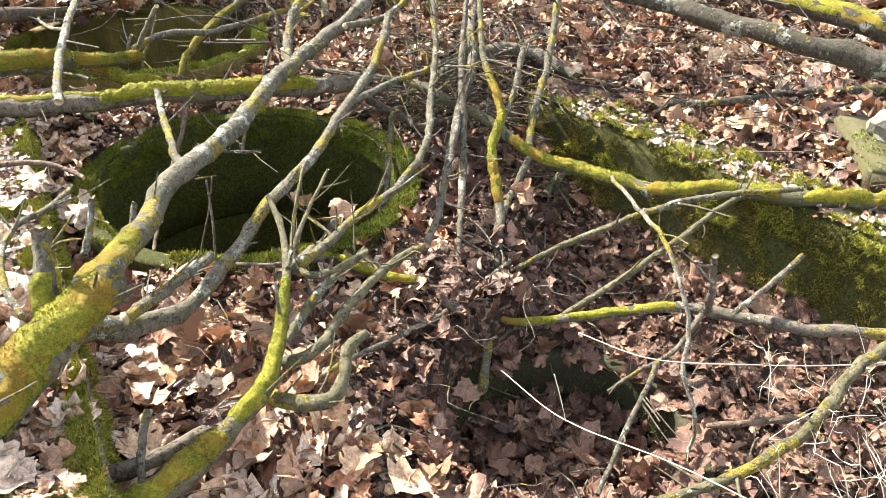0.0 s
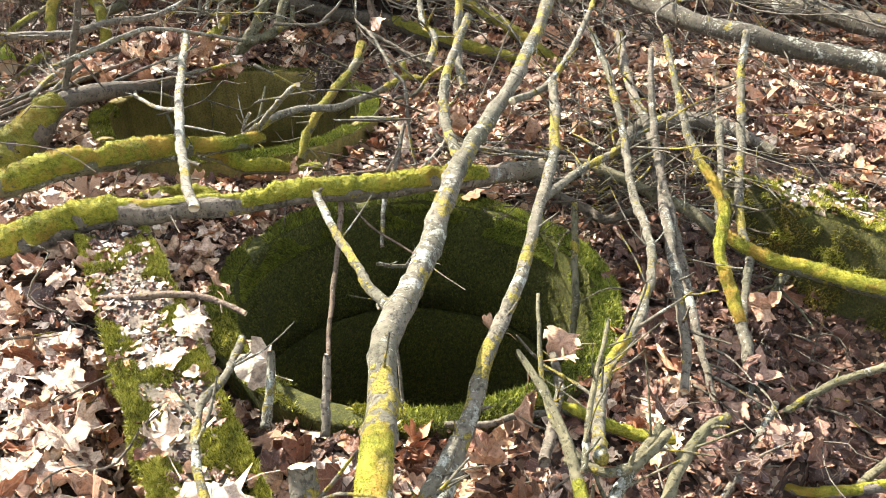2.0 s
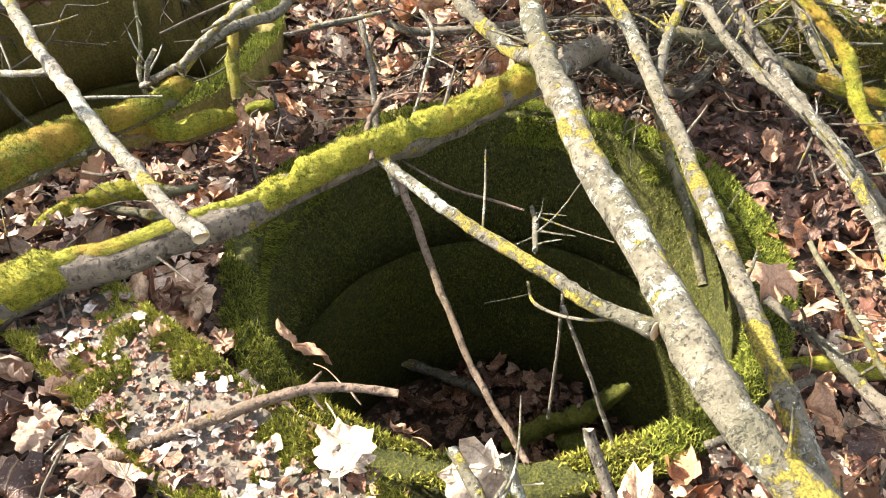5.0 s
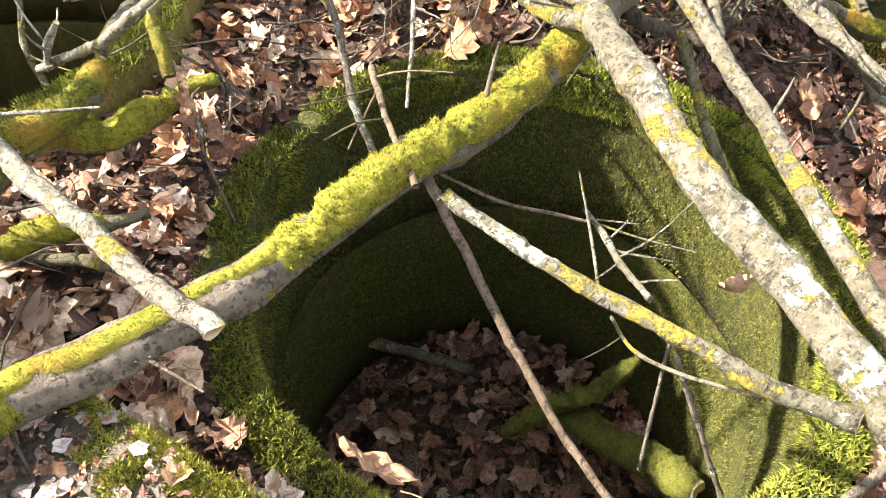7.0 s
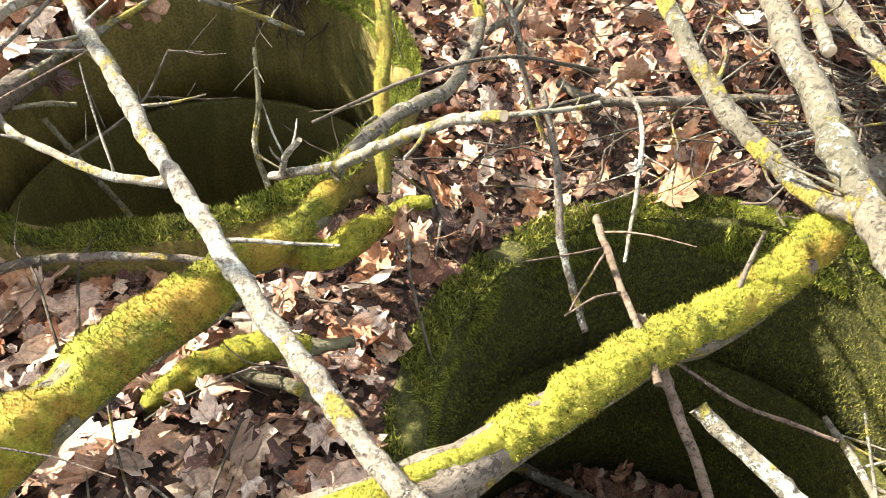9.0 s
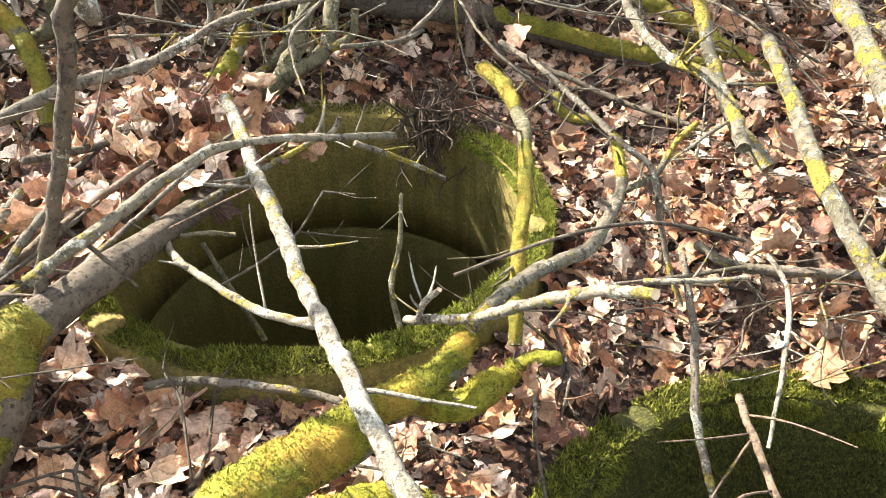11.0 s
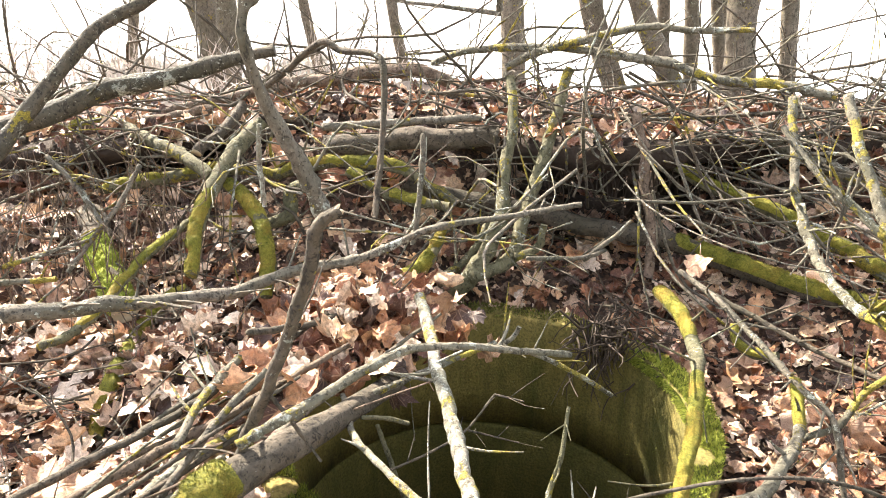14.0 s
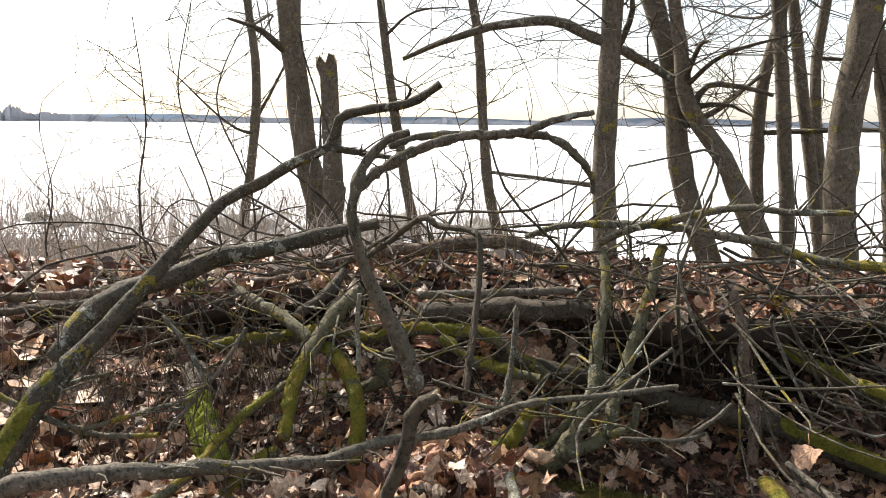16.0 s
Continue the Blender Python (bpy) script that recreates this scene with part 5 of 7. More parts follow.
branch("leaning lichened branch in front of the bank", [(-0.652, 4.3, 1.062, 0.0135), (-0.671, 4.157, 0.931, 0.0128), (-0.685, 4.042, 0.834, 0.0124), (-0.685, 3.835, 0.73, 0.0126), (-0.665, 3.651, 0.692, 0.0128), (-0.626, 3.507, 0.695, 0.0139), (-0.62, 3.419, 0.671, 0.0145), (-0.641, 3.3, 0.633, 0.0146)], BARK_LICHEN, twigs=15, twig_len=0.15)
branch("grey lichened pole leaning over the leaves", [(-0.539, 4.2, 1.091, 0.0146), (-0.531, 4.083, 0.977, 0.0151), (-0.52, 3.964, 0.871, 0.0157), (-0.512, 3.858, 0.783, 0.0161), (-0.525, 3.716, 0.672, 0.0165), (-0.52, 3.541, 0.563, 0.0171), (-0.498, 3.4, 0.515, 0.0175)], BARK_LICHEN, arms=[[(-0.549, 3.8, 0.81, 0.0115), (-0.616, 3.907, 0.872, 0.0108), (-0.691, 4.019, 0.947, 0.0095), (-0.737, 4.1, 1.019, 0.0082)]], twigs=10, twig_len=0.15)
branch("flaking thin trunk before the hollow of the bank", [(-1.034, 4.7, 0.93, 0.0169), (-1.001, 4.653, 0.804, 0.0168), (-0.991, 4.606, 0.676, 0.0167), (-0.962, 4.553, 0.527, 0.0167), (-0.966, 4.5, 0.375, 0.0167)], BARK_RED, rough=0.14)
branch("grey twig arching down to the leaves", [(-0.984, 4, 0.617, 0.008), (-0.904, 3.861, 0.591, 0.0086), (-0.832, 3.679, 0.549, 0.0084), (-0.792, 3.542, 0.531, 0.0081), (-0.74, 3.464, 0.487, 0.008), (-0.724, 3.38, 0.344, 0.0069), (-0.69, 3.3, 0.216, 0.0059)], BARK, twigs=12, twig_len=0.15)
branch("second twig arching to the leaves", [(-0.931, 4, 0.574, 0.0081), (-0.812, 3.892, 0.544, 0.0079), (-0.695, 3.773, 0.518, 0.0076), (-0.553, 3.6, 0.514, 0.0062)], BARK_DARK, twigs=7)
branch("yellow mossy log in the brushwood tangle", [(-0.877, 4.9, 0.715, 0.0222), (-0.715, 4.812, 0.639, 0.0233), (-0.525, 4.709, 0.582, 0.0247), (-0.343, 4.601, 0.51, 0.0262), (-0.223, 4.526, 0.463, 0.0271), (-0.029, 4.392, 0.359, 0.0277), (0.095, 4.3, 0.296, 0.0292)], BARK_GREEN, moss_mat=MOSS_OLIVE, moss=[(0, 0.0, 1.0, 0.012)])
branch("dark log in the brushwood tangle", [(-0.492, 5, 0.789, 0.0254), (-0.272, 4.899, 0.703, 0.0268), (-0.082, 4.809, 0.639, 0.0275), (0.134, 4.7, 0.563, 0.0277)], BARK, twigs=7)
branch("bent mossy shoot behind the ring", [(-0.776, 4.1, 0.41, 0.0118), (-0.765, 4.068, 0.358, 0.0132), (-0.722, 4.037, 0.335, 0.0132), (-0.67, 4, 0.364, 0.0102)], BARK_GREEN, moss_mat=MOSS_OLIVE, moss=[(0, 0.0, 1.0, 0.010)])
branch("slender twig forking before the hollow", [(-1.225, 4.3, 0.517, 0.009), (-1.138, 4.3, 0.595, 0.0073), (-1.08, 4.3, 0.661, 0.0059)], BARK, arms=[[(-1.413, 4.2, 0.556, 0.0072), (-1.229, 4.27, 0.539, 0.0074), (-1.154, 4.3, 0.557, 0.0075)]])
branch("thin pale stem before the bank", [(-1.784, 4.6, 0.847, 0.0081), (-1.782, 4.528, 0.738, 0.008), (-1.795, 4.461, 0.639, 0.0079), (-1.803, 4.4, 0.549, 0.0078)], BARK_PALE, twigs=3)
branch("short dark stem before the bank", [(-1.903, 4.5, 1.074, 0.0078), (-1.915, 4.455, 0.87, 0.0077), (-1.943, 4.4, 0.609, 0.0078)], BARK_RED)
branch("mossy limb behind the leaves", [(-1.85, 4.2, 0.438, 0.0177), (-1.754, 4.351, 0.456, 0.0216), (-1.705, 4.5, 0.534, 0.0145)], BARK_GREEN, moss_mat=MOSS_OLIVE, moss=[(0, 0.0, 1.0, 0.016)])
branch("rotten beam with moss patches on the leaves", [(-3.11, 4.62, 0.50, 0.05), (-2.98, 4.44, 0.46, 0.052), (-2.86, 4.27, 0.42, 0.05), (-2.70, 4.06, 0.37, 0.046)], BARK_DARK, moss=[(0, 0.45, 0.72, 0.02, 1.5), (0, 0.76, 1.0, 0.02, 1.6)], moss_mat=MOSS, sides=12, ragged=0.02)
# ---- leaf litter ----
LEAF_OUT = [(0.0, 0.07), (0.13, 0.0), (0.31, 0.05), (0.28, 0.15), (0.43, 0.20), (0.53, 0.35), (0.41, 0.42), (0.48, 0.52), (0.45, 0.63), (0.33, 0.60), (0.25, 0.67), (0.25, 0.82), (0.12, 0.85), (0.0, 1.0)]


def leaf_shapes(count, seed, level):
    """Curled and crumpled maple leaves, some torn: verts, triangles and flat coordinates. level 0 is the finest."""
    g = np.random.default_rng(seed)
    shapes = []
    maple = np.array(LEAF_OUT)
    for q in range(count):
        right = maple * g.normal(1, 0.06, maple.shape)
        left = maple[1:-1][::-1] * g.normal(1, 0.06, maple[1:-1].shape) * (-1, 1)
        rim = np.vstack([right, left])
        if q % 3 == 2:
            edge = g.uniform(-0.1, 0.3)
            rim[:, 0] = np.minimum(rim[:, 0], edge + 0.06 * g.normal(0, 1, len(rim)))
            rim[:, 1] = np.maximum(rim[:, 1], g.uniform(0.0, 0.3) + 0.04 * g.normal(0, 1, len(rim)))
        if level == 2:
            rim = rim[::2]
        mid = np.array([rim[:, 0].mean(), rim[:, 1].mean()])
        rings = [rim] + ([rim * 0.62 + mid * 0.38] if level == 0 else []) + ([rim[::2] * 0.36 + mid * 0.64] if level < 2 else [])
        flat = np.vstack(rings + [mid[None]])
        tri, start = [], 0
        for a, b in zip(rings, rings[1:]):
            na, nb = len(a), len(b)
            o = start + na
            for j in range(na):
                k = (j + 1) % na
                if nb == na:
                    tri += [(start + j, start + k, o + k), (start + j, o + k, o + j)]
                elif j % 2 == 0:
                    h, h2 = j // 2, (j // 2 + 1) % nb
                    tri += [(start + j, start + k, o + h), (start + k, start + (j + 2) % na, o + h2), (start + k, o + h2, o + h)]
            start = o
        last = len(rings[-1])
        tri += [(start + j, start + (j + 1) % last, start + last) for j in range(last)]
        x, y = flat[:, 0] - mid[0], flat[:, 1] - mid[1]
        z = g.uniform(-0.5, 0.6) * np.abs(x) + g.uniform(-0.3, 0.9) * (x * x + y * y)
        for _ in range(3):
            w, ph = g.normal(0, 9, 2), g.uniform(0, 6.28)
            z = z + 0.045 * np.sin(w[0] * x + w[1] * y + ph)
        phi, k = g.uniform(0, 6.28), g.normal(0, 2.2)
        k = k if abs(k) > 0.2 else 0.2
        a, b = x * math.cos(phi) + y * math.sin(phi), -x * math.sin(phi) + y * math.cos(phi)
        a, z = np.sin(k * a) / k - z * np.sin(k * a), (1 - np.cos(k * a)) / k + z * np.cos(k * a)
        shapes.append((np.stack([a, b, z], 1), np.array(tri), np.stack([flat[:, 0] + 0.5, flat[:, 1]], 1)))
    return shapes


SHAPES = leaf_shapes(36, 3, 0)
MIDDLE = leaf_shapes(36, 5, 1)
COARSE = leaf_shapes(36, 4, 2)


def litter(name, x, y, z, nrm, size, mat, label, seed, tilt=0.4, parent=None, coarse=1):
    """Many leaves as one object: each at (x, y, z), lying roughly along the surface nrm."""
    g = np.random.default_rng(seed)
    n = len(x)
    vs, fs, us, base = [], [], [], 0
    pick = g.integers(len(SHAPES), size=n)
    up = nrm + g.normal(0, tilt, (n, 3))
    up[:, 2] = np.abs(up[:, 2]) + 0.05
    up *= np.where(g.random(n) < 0.3, -1, 1)[:, None]
    up /= np.linalg.norm(up, axis=1)[:, None]
    ref = np.cross(up, g.normal(0, 1, (n, 3)))
    ref /= np.linalg.norm(ref, axis=1)[:, None]
    oth = np.cross(up, ref)
    pos = np.stack([x, y, z], 1)
    for s, (v, t, uv) in enumerate((SHAPES, MIDDLE, COARSE)[int(coarse)]):
        idx = np.nonzero(pick == s)[0]
        if not len(idx):
            continue
        sz = size[idx][:, None, None]
        v = v[None] * np.stack([g.uniform(0.6, 1.1, len(idx)), g.uniform(0.7, 1.1, len(idx)), g.uniform(0.5, 1.5, len(idx))], 1)[:, None]
        w = pos[idx][:, None] + sz * (v[:, :, 0:1] * ref[idx][:, None] + v[:, :, 1:2] * oth[idx][:, None] + v[:, :, 2:3] * up[idx][:, None])
        vs.append(w.reshape(-1, 3))
        us.append(np.tile(uv, (len(idx), 1)))
        fs.append((t[None] + (base + np.arange(len(idx)) * v.shape[1])[:, None, None]).reshape(-1, 3))
        base += len(idx) * v.shape[1]
    ob = new(name, mesh_of(name, np.vstack(vs), np.vstack(fs), mat, True, np.vstack(us)))
    if parent:
        ob.parent = parent
    return tagged(ob, label, "leaves", kind="stuff")


def scatter(count, x0, x1, y0, y1, seed):
    g = np.random.default_rng(seed)
    x, y = g.uniform(x0, x1, count), g.uniform(y0, y1, count)
    ok = np.ones(count, dtype=bool)
    for cx, cy, cz in RINGS:
        ok &= np.hypot(x - cx, y - cy) > 0.65
    d = wall_side(x, y)
    ok &= ~((np.abs(d - 0.06) < 0.11) & (x > 0.4) & (y < 3.2) & (g.random(count) < 0.97))
    return x[ok], y[ok]


def darker(x, y):
    """True in the trough between the first well and the long wall, whose shade darkens the leaf colour."""
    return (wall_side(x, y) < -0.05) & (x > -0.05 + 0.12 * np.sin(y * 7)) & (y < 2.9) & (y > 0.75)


def lay(name, count, box, lo, hi, seed, lift, label, tilt=0.4, mat=None, coarse=1, where=None):
    x, y = scatter(count, *box, seed)
    if where:
        ok = where(x, y)
        x, y = x[ok], y[ok]
    g = np.random.default_rng(seed + 1)
    e = 0.03
    z = land(x, y)
    nrm = np.stack([-(land(x + e, y) - z) / e, -(land(x, y + e) - z) / e, np.ones(len(x))], 1)
    nrm[:, :2] = np.clip(nrm[:, :2], -1.2, 1.2)
    size = lo + (hi - lo) * g.random(len(x)) ** 1.7
    return litter(name, x, y, z + g.uniform(0.0, lift, len(x)), nrm, size, mat or LITTER, label, seed, tilt, None, coarse)


lay("leaf_litter", 4300, (-2.5, 1.5, 0.5, 2.9), 0.045, 0.135, 11, 0.035, "thick litter of dry brown maple leaves on the ground", coarse=0, where=lambda x, y: ~darker(x, y))
lay("leaf_litter", 2300, (-0.3, 1.5, 0.7, 2.95), 0.045, 0.125, 24, 0.03, "moist brown maple leaves darkened for the shade of the trough", mat=LEAF_DAMP_SHADED, coarse=0, where=darker)
lay("leaf_litter", 6500, (-3.5, 2.5, 2.85, 5.35), 0.045, 0.13, 25, 0.035, "litter of dry brown maple leaves round the second well")
lay("leaf_litter", 2200, (-3.6, -2.45, 0.4, 2.9), 0.05, 0.13, 26, 0.035, "litter of dry brown maple leaves beside the kerb", coarse=2)
lay("leaf_litter", 2200, (1.45, 2.6, 0.4, 2.9), 0.05, 0.13, 27, 0.035, "litter of dry brown maple leaves behind the wall", coarse=2)
lay("leaf_litter", 4500, (-4.2, 3.2, 5.45, 6.6), 0.05, 0.10, 12, 0.03, "brown maple leaves lying over the bank", coarse=2)
lay("leaf_litter", 1800, (-3.2, -1.22, 0.7, 4.3), 0.05, 0.13, 16, 0.05, "bleached maple leaves, paled further for sunlight on the litter", 0.25, LITTER_PALE)
# Pale leaves laid here to brighten the sunlit ground by colour
lay("leaf_litter", 800, (-1.9, -0.25, 0.4, 1.7), 0.07, 0.15, 18, 0.05, "pale dry maple leaves beside the concrete kerb", 0.25, LITTER_PALE)
lay("leaf_litter", 330, (-1.1, 1.2, 0.6, 2.0), 0.09, 0.16, 19, 0.05, "broad flat russet maple leaves on the litter", 0.18, LITTER, where=lambda x, y: ~darker(x, y))
lay("leaf_litter", 550, (-3.2, 0.6, 3.6, 5.3), 0.06, 0.13, 20, 0.06, "pale maple leaves below the bank", 0.25, LITTER_PALE)
lay("leaf_scraps", 18000, (-2.8, 1.9, 0.7, 4.7), 0.008, 0.034, 14, 0.045, "crumbled scraps of leaves and bark between the leaves", 0.8, None, 2, where=lambda x, y: ~darker(x, y))
lay("leaf_scraps", 9000, (-2.2, 0.9, 0.8, 3.4), 0.008, 0.03, 28, 0.03, "fine brown crumbs of leaves on the bare soil", 0.9, LEAF_DAMP_SHADED, 2)
lay("leaf_scraps", 8000, (-2.8, 1.9, 0.7, 4.7), 0.01, 0.045, 15, 0.05, "dark rotting scraps of leaves and bark between the leaves", 0.5, LEAF_DARK, 2)
for box, cnt in (((-9.0, -3.45, -4.0, 6.4), 6500), ((2.45, 8.0, -4.0, 6.4), 6500), ((-3.6, 2.6, -4.0, 0.55), 4600)):
    lay("leaf_litter", cnt, box, 0.11, 0.21, 17 + cnt + int(box[0]), 0.04, "brown maple leaves spread through the wood", coarse=2)
lay("leaf_litter", 3000, (-7.0, 6.0, 6.5, 12.0), 0.06, 0.12, 13, 0.03, "thin litter of brown leaves towards the shore", coarse=2)
for (cx, cy, cz), fz, cnt in zip(RINGS, (-0.98, -0.80), (420, 160)):
    g = np.random.default_rng(5)
    rr, aa = 0.52 * np.sqrt(g.random(cnt)), g.random(cnt) * 6.283
    litter("leaf_litter", cx + rr * np.cos(aa), cy + rr * np.sin(aa), fz + g.uniform(0.01, 0.10, cnt), np.tile([0, 0, 1.0], (cnt, 1)), g.uniform(0.06, 0.12, cnt), LEAF_DARK, "wet dark leaves on the floor of the well", 21)

# ---- the bank, its overhang and its roots ----
def bank_top(x):
    return 0.79 - 0.025 * np.clip(x + 1.3, 0, 3) - 0.10 * np.clip(-x - 2.4, 0, 2)


bx = np.linspace(-4.2, 2.6, 150)
prof = [(0.85, 0.015), (0.40, 0.03), (0.16, 0.02), (0.03, 0.0), (0.0, -0.045), (0.06, -0.10), (0.2, -0.12), (0.8, -0.08)]
bv = []
for x in bx:
    e = float(lip_y(x)) + 0.08 * noise.noise(Vector((x * 3, 0, 0)))
    for d, h in prof:
        q = Vector((x * 6, d * 9, h * 9))
        bv.append((x + 0.03 * noise.noise(q), e + d + 0.04 * noise.noise(q + Vector((9, 0, 0))), float(bank_top(x)) + h + 0.03 * noise.noise(q * 0.7 + Vector((0, 5, 0)))))
m = len(prof)
bf = [[i * m + k, (i + 1) * m + k, (i + 1) * m + (k + 1) % m, i * m + (k + 1) % m] for i in range(len(bx) - 1) for k in range(m)]
bf += [list(range(m)), [(len(bx) - 1) * m + k for k in range(m)][::-1]]
lip = tagged(new("bank_edge", mesh_of("bank_edge", bv, bf, SHADED_HUMUS)), "overhanging edge of the leafy earth bank with dark hollows below", "earth bank", kind="structure")
# Added sheet of blackened soil that paints the shade under the overhang
hx, hy = np.meshgrid(np.linspace(-4.1, 2.5, 90), np.linspace(4.97, 5.62, 12))
hz = land(hx, hy) + 0.02 + 0.02 * np.sin(hx * 13) * np.sin(hy * 17)
hz = np.minimum(hz, bank_top(hx) - 0.10) - 0.12 * (hollow(hx) < 0.35)
hi, hk = np.meshgrid(np.arange(11), np.arange(89), indexing="ij")
hq = np.stack([hi * 90 + hk, hi * 90 + hk + 1, (hi + 1) * 90 + hk + 1, (hi + 1) * 90 + hk], -1).reshape(-1, 4)
tagged(new("bank_hollow", mesh_of("bank_hollow", np.stack([hx, hy, hz], -1).reshape(-1, 3), hq, SHADED_HUMUS)), "bare humus in the hollow, blackened for the shade under the bank", "earth", kind="structure")
g = np.random.default_rng(31)
rv, rf, off = [], [], 0
for k in range(150):
    x = g.normal(H_LEFT, 0.28) if k % 3 == 0 else g.normal(H_RIGHT, 0.3)
    e = float(lip_y(x)) + 0.03 + abs(g.normal(0, 0.09))
    z = float(bank_top(x)) - 0.06
    ln = g.uniform(0.08, 0.38)
    p = [(x, e, z, 0.0025), (x + g.normal(0, 0.03), e - 0.02, z - ln * 0.5, 0.0018), (x + g.normal(0, 0.07), e + g.normal(0, 0.04), z - ln, 0.0008)]
    v, f, _, _ = tube(p, 4, 0.05, 0.3, 900 + k, step=0.04)
    rv.append(v)
    rf += [[i + off for i in q] for q in f]
    off += len(v)
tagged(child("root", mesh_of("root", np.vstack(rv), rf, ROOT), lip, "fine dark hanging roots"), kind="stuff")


# ---- tangles of fine sticks ----
def sticks(name, label, count, place, seed, mat, rad=(0.0015, 0.004), category="twigs", sides=4, single=False):
    """Many fine sticks as one object; place(g) gives an end, a way and a length."""
    g = np.random.default_rng(seed)
    vs, fs, off = [], [], 0
    for k in range(count):
        if single and k:
            tagged(new(name, mesh_of(name, np.vstack(vs), fs, mat)), label, category, "brushwood of the bank")
            vs, fs, off = [], [], 0
        p, d, ln = place(g)
        p, d = np.array(p), np.array(d) / np.linalg.norm(d)
        bend = g.normal(0, 0.16, (3, 3)) * ln
        r = g.uniform(*rad)
        pts = [(*p, r), (*(p + d * ln * 0.35 + bend[0] * 0.5), r * 0.9), (*(p + d * ln * 0.7 + bend[1] * 0.6), r * 0.7), (*(p + d * ln + bend[2] * 0.6), r * 0.35)]
        v, f, line, _ = tube(pts, sides, 0.1, 0.4, seed * 7 + k, step=max(0.03, ln / (5 if sides == 3 else 9)))
        vs.append(v)
        fs += [[i + off for i in q] for q in f]
        off += len(v)
        for _ in range(g.integers(0, 3)):
            i = g.integers(2, len(line) - 2)
            dd = g.normal(0, 1, 3) + d
            dd /= np.linalg.norm(dd)
            l2 = ln * g.uniform(0.15, 0.35)
            v, f, _, _ = tube([(*line[i, :3], r * 0.6), (*(line[i, :3] + dd * l2 * 0.5 + g.normal(0, 0.1, 3) * l2), r * 0.5), (*(line[i, :3] + dd * l2), r * 0.25)], 3, 0.05, 0.3, k, step=l2 / 3)
            vs.append(v)
            fs += [[a + off for a in q] for q in f]
            off += len(v)
    if single:
        return tagged(new(name, mesh_of(name, np.vstack(vs), fs, mat)), label, category, "brushwood of the bank")
    return tagged(new(name, mesh_of(name, np.vstack(vs), fs, mat)), label, category, kind="stuff")


def on_ground(x0, x1, y0, y1, lo, hi, lift):
    def place(g):
        while True:
            x, y = g.uniform(x0, x1), g.uniform(y0, y1)
            if all(np.hypot(x - cx, y - cy) > 0.75 for cx, cy, cz in RINGS):
                break
        return (x, y, float(land(x, y)) + 0.02 + g.uniform(0, lift)), (g.normal(), g.normal(), g.normal() * 0.12 + 0.05), g.uniform(lo, hi)
    return place


sticks("twig_litter", "thin dry twigs strewn over the leaves", 900, on_ground(-3.2, 2.2, 0.6, 4.9, 0.08, 0.35, 0.03), 41, BARK)
sticks("twig_litter", "dark thin twigs lying on the leaves", 220, on_ground(-3.2, 2.2, 2.6, 4.9, 0.15, 0.6, 0.12), 42, BARK_DARK, (0.002, 0.005))
sticks("dry_stick", "bare grey stick in the brushwood on the bank", 160,
       lambda g: ((g.uniform(-1.3, 1.6), g.uniform(4.1, 5.3), g.uniform(0.55, 1.02)), (g.normal(0.75, 0.5), g.normal(-0.2, 0.4), g.normal(-0.28, 0.28)), g.uniform(0.4, 1.3)), 43, BARK, (0.0025, 0.007), "stick", 5, True)
sticks("dry_stick", "lichened dry stick lying along the bank", 90,
       lambda g: ((g.uniform(-4.0, -1.0), g.uniform(4.3, 5.2), g.uniform(0.5, 0.85)), (g.normal(0, 1), g.normal(0, 0.5), g.normal(0.0, 0.35)), g.uniform(0.3, 0.9)), 44, BARK_LICHEN, (0.003, 0.006), "stick", 5, True)
sticks("twig_tangle", "pale dry twigs in the tangle beside the wells", 110,
       lambda g: ((g.uniform(-0.2, 0.6), g.uniform(2.7, 3.5), g.uniform(0.28, 0.5)), (g.normal(-0.2, 0.6), g.normal(0.3, 0.6), g.normal(0.0, 0.3)), g.uniform(0.2, 0.7)), 45, BARK_LICHEN, (0.0015, 0.004), "twigs", 5)
sticks("twig_tangle", "dark thin brushwood lying on top of the bank", 150,
       lambda g: ((g.uniform(-3.6, 1.6), g.uniform(4.75, 5.6), g.uniform(0.8, 0.98)), (g.normal(0, 1), g.normal(0, 0.35), g.normal(0.03, 0.14)), g.uniform(0.3, 1.1)), 56, BARK_DARK, (0.003, 0.009), "twigs", 5)
sticks("twig_tangle", "fine dark twigs filling the shade of the bank", 90,
       lambda g: ((g.uniform(-3.4, 1.4), g.uniform(4.4, 5.0), g.uniform(0.42, 0.75)), (g.normal(0, 1), g.normal(-0.2, 0.5), g.normal(0.1, 0.4)), g.uniform(0.2, 0.8)), 57, BARK_DARK, (0.002, 0.006), "twigs", 5)
sticks("twig_tangle", "dark heap of broken twigs between well and wall", 190,
       lambda g: ((g.normal(0.02, 0.2), g.normal(2.98, 0.16), g.uniform(0.24, 0.36)), (g.normal(0, 1), g.normal(0, 0.7), g.normal(0, 0.2)), g.uniform(0.08, 0.3)), 59, BARK_DARK, (0.0015, 0.005), "twigs", 4)
sticks("twig_tangle", "thin grey stalks sprouting over the bank", 60,
       lambda g: ((g.uniform(-2.4, 1.2), g.uniform(4.6, 5.4), g.uniform(0.6, 0.8)), (g.normal(0, 0.45), g.normal(0, 0.2), 1.0), g.uniform(0.3, 0.9)), 58, BARK, (0.002, 0.005), "twigs", 4)
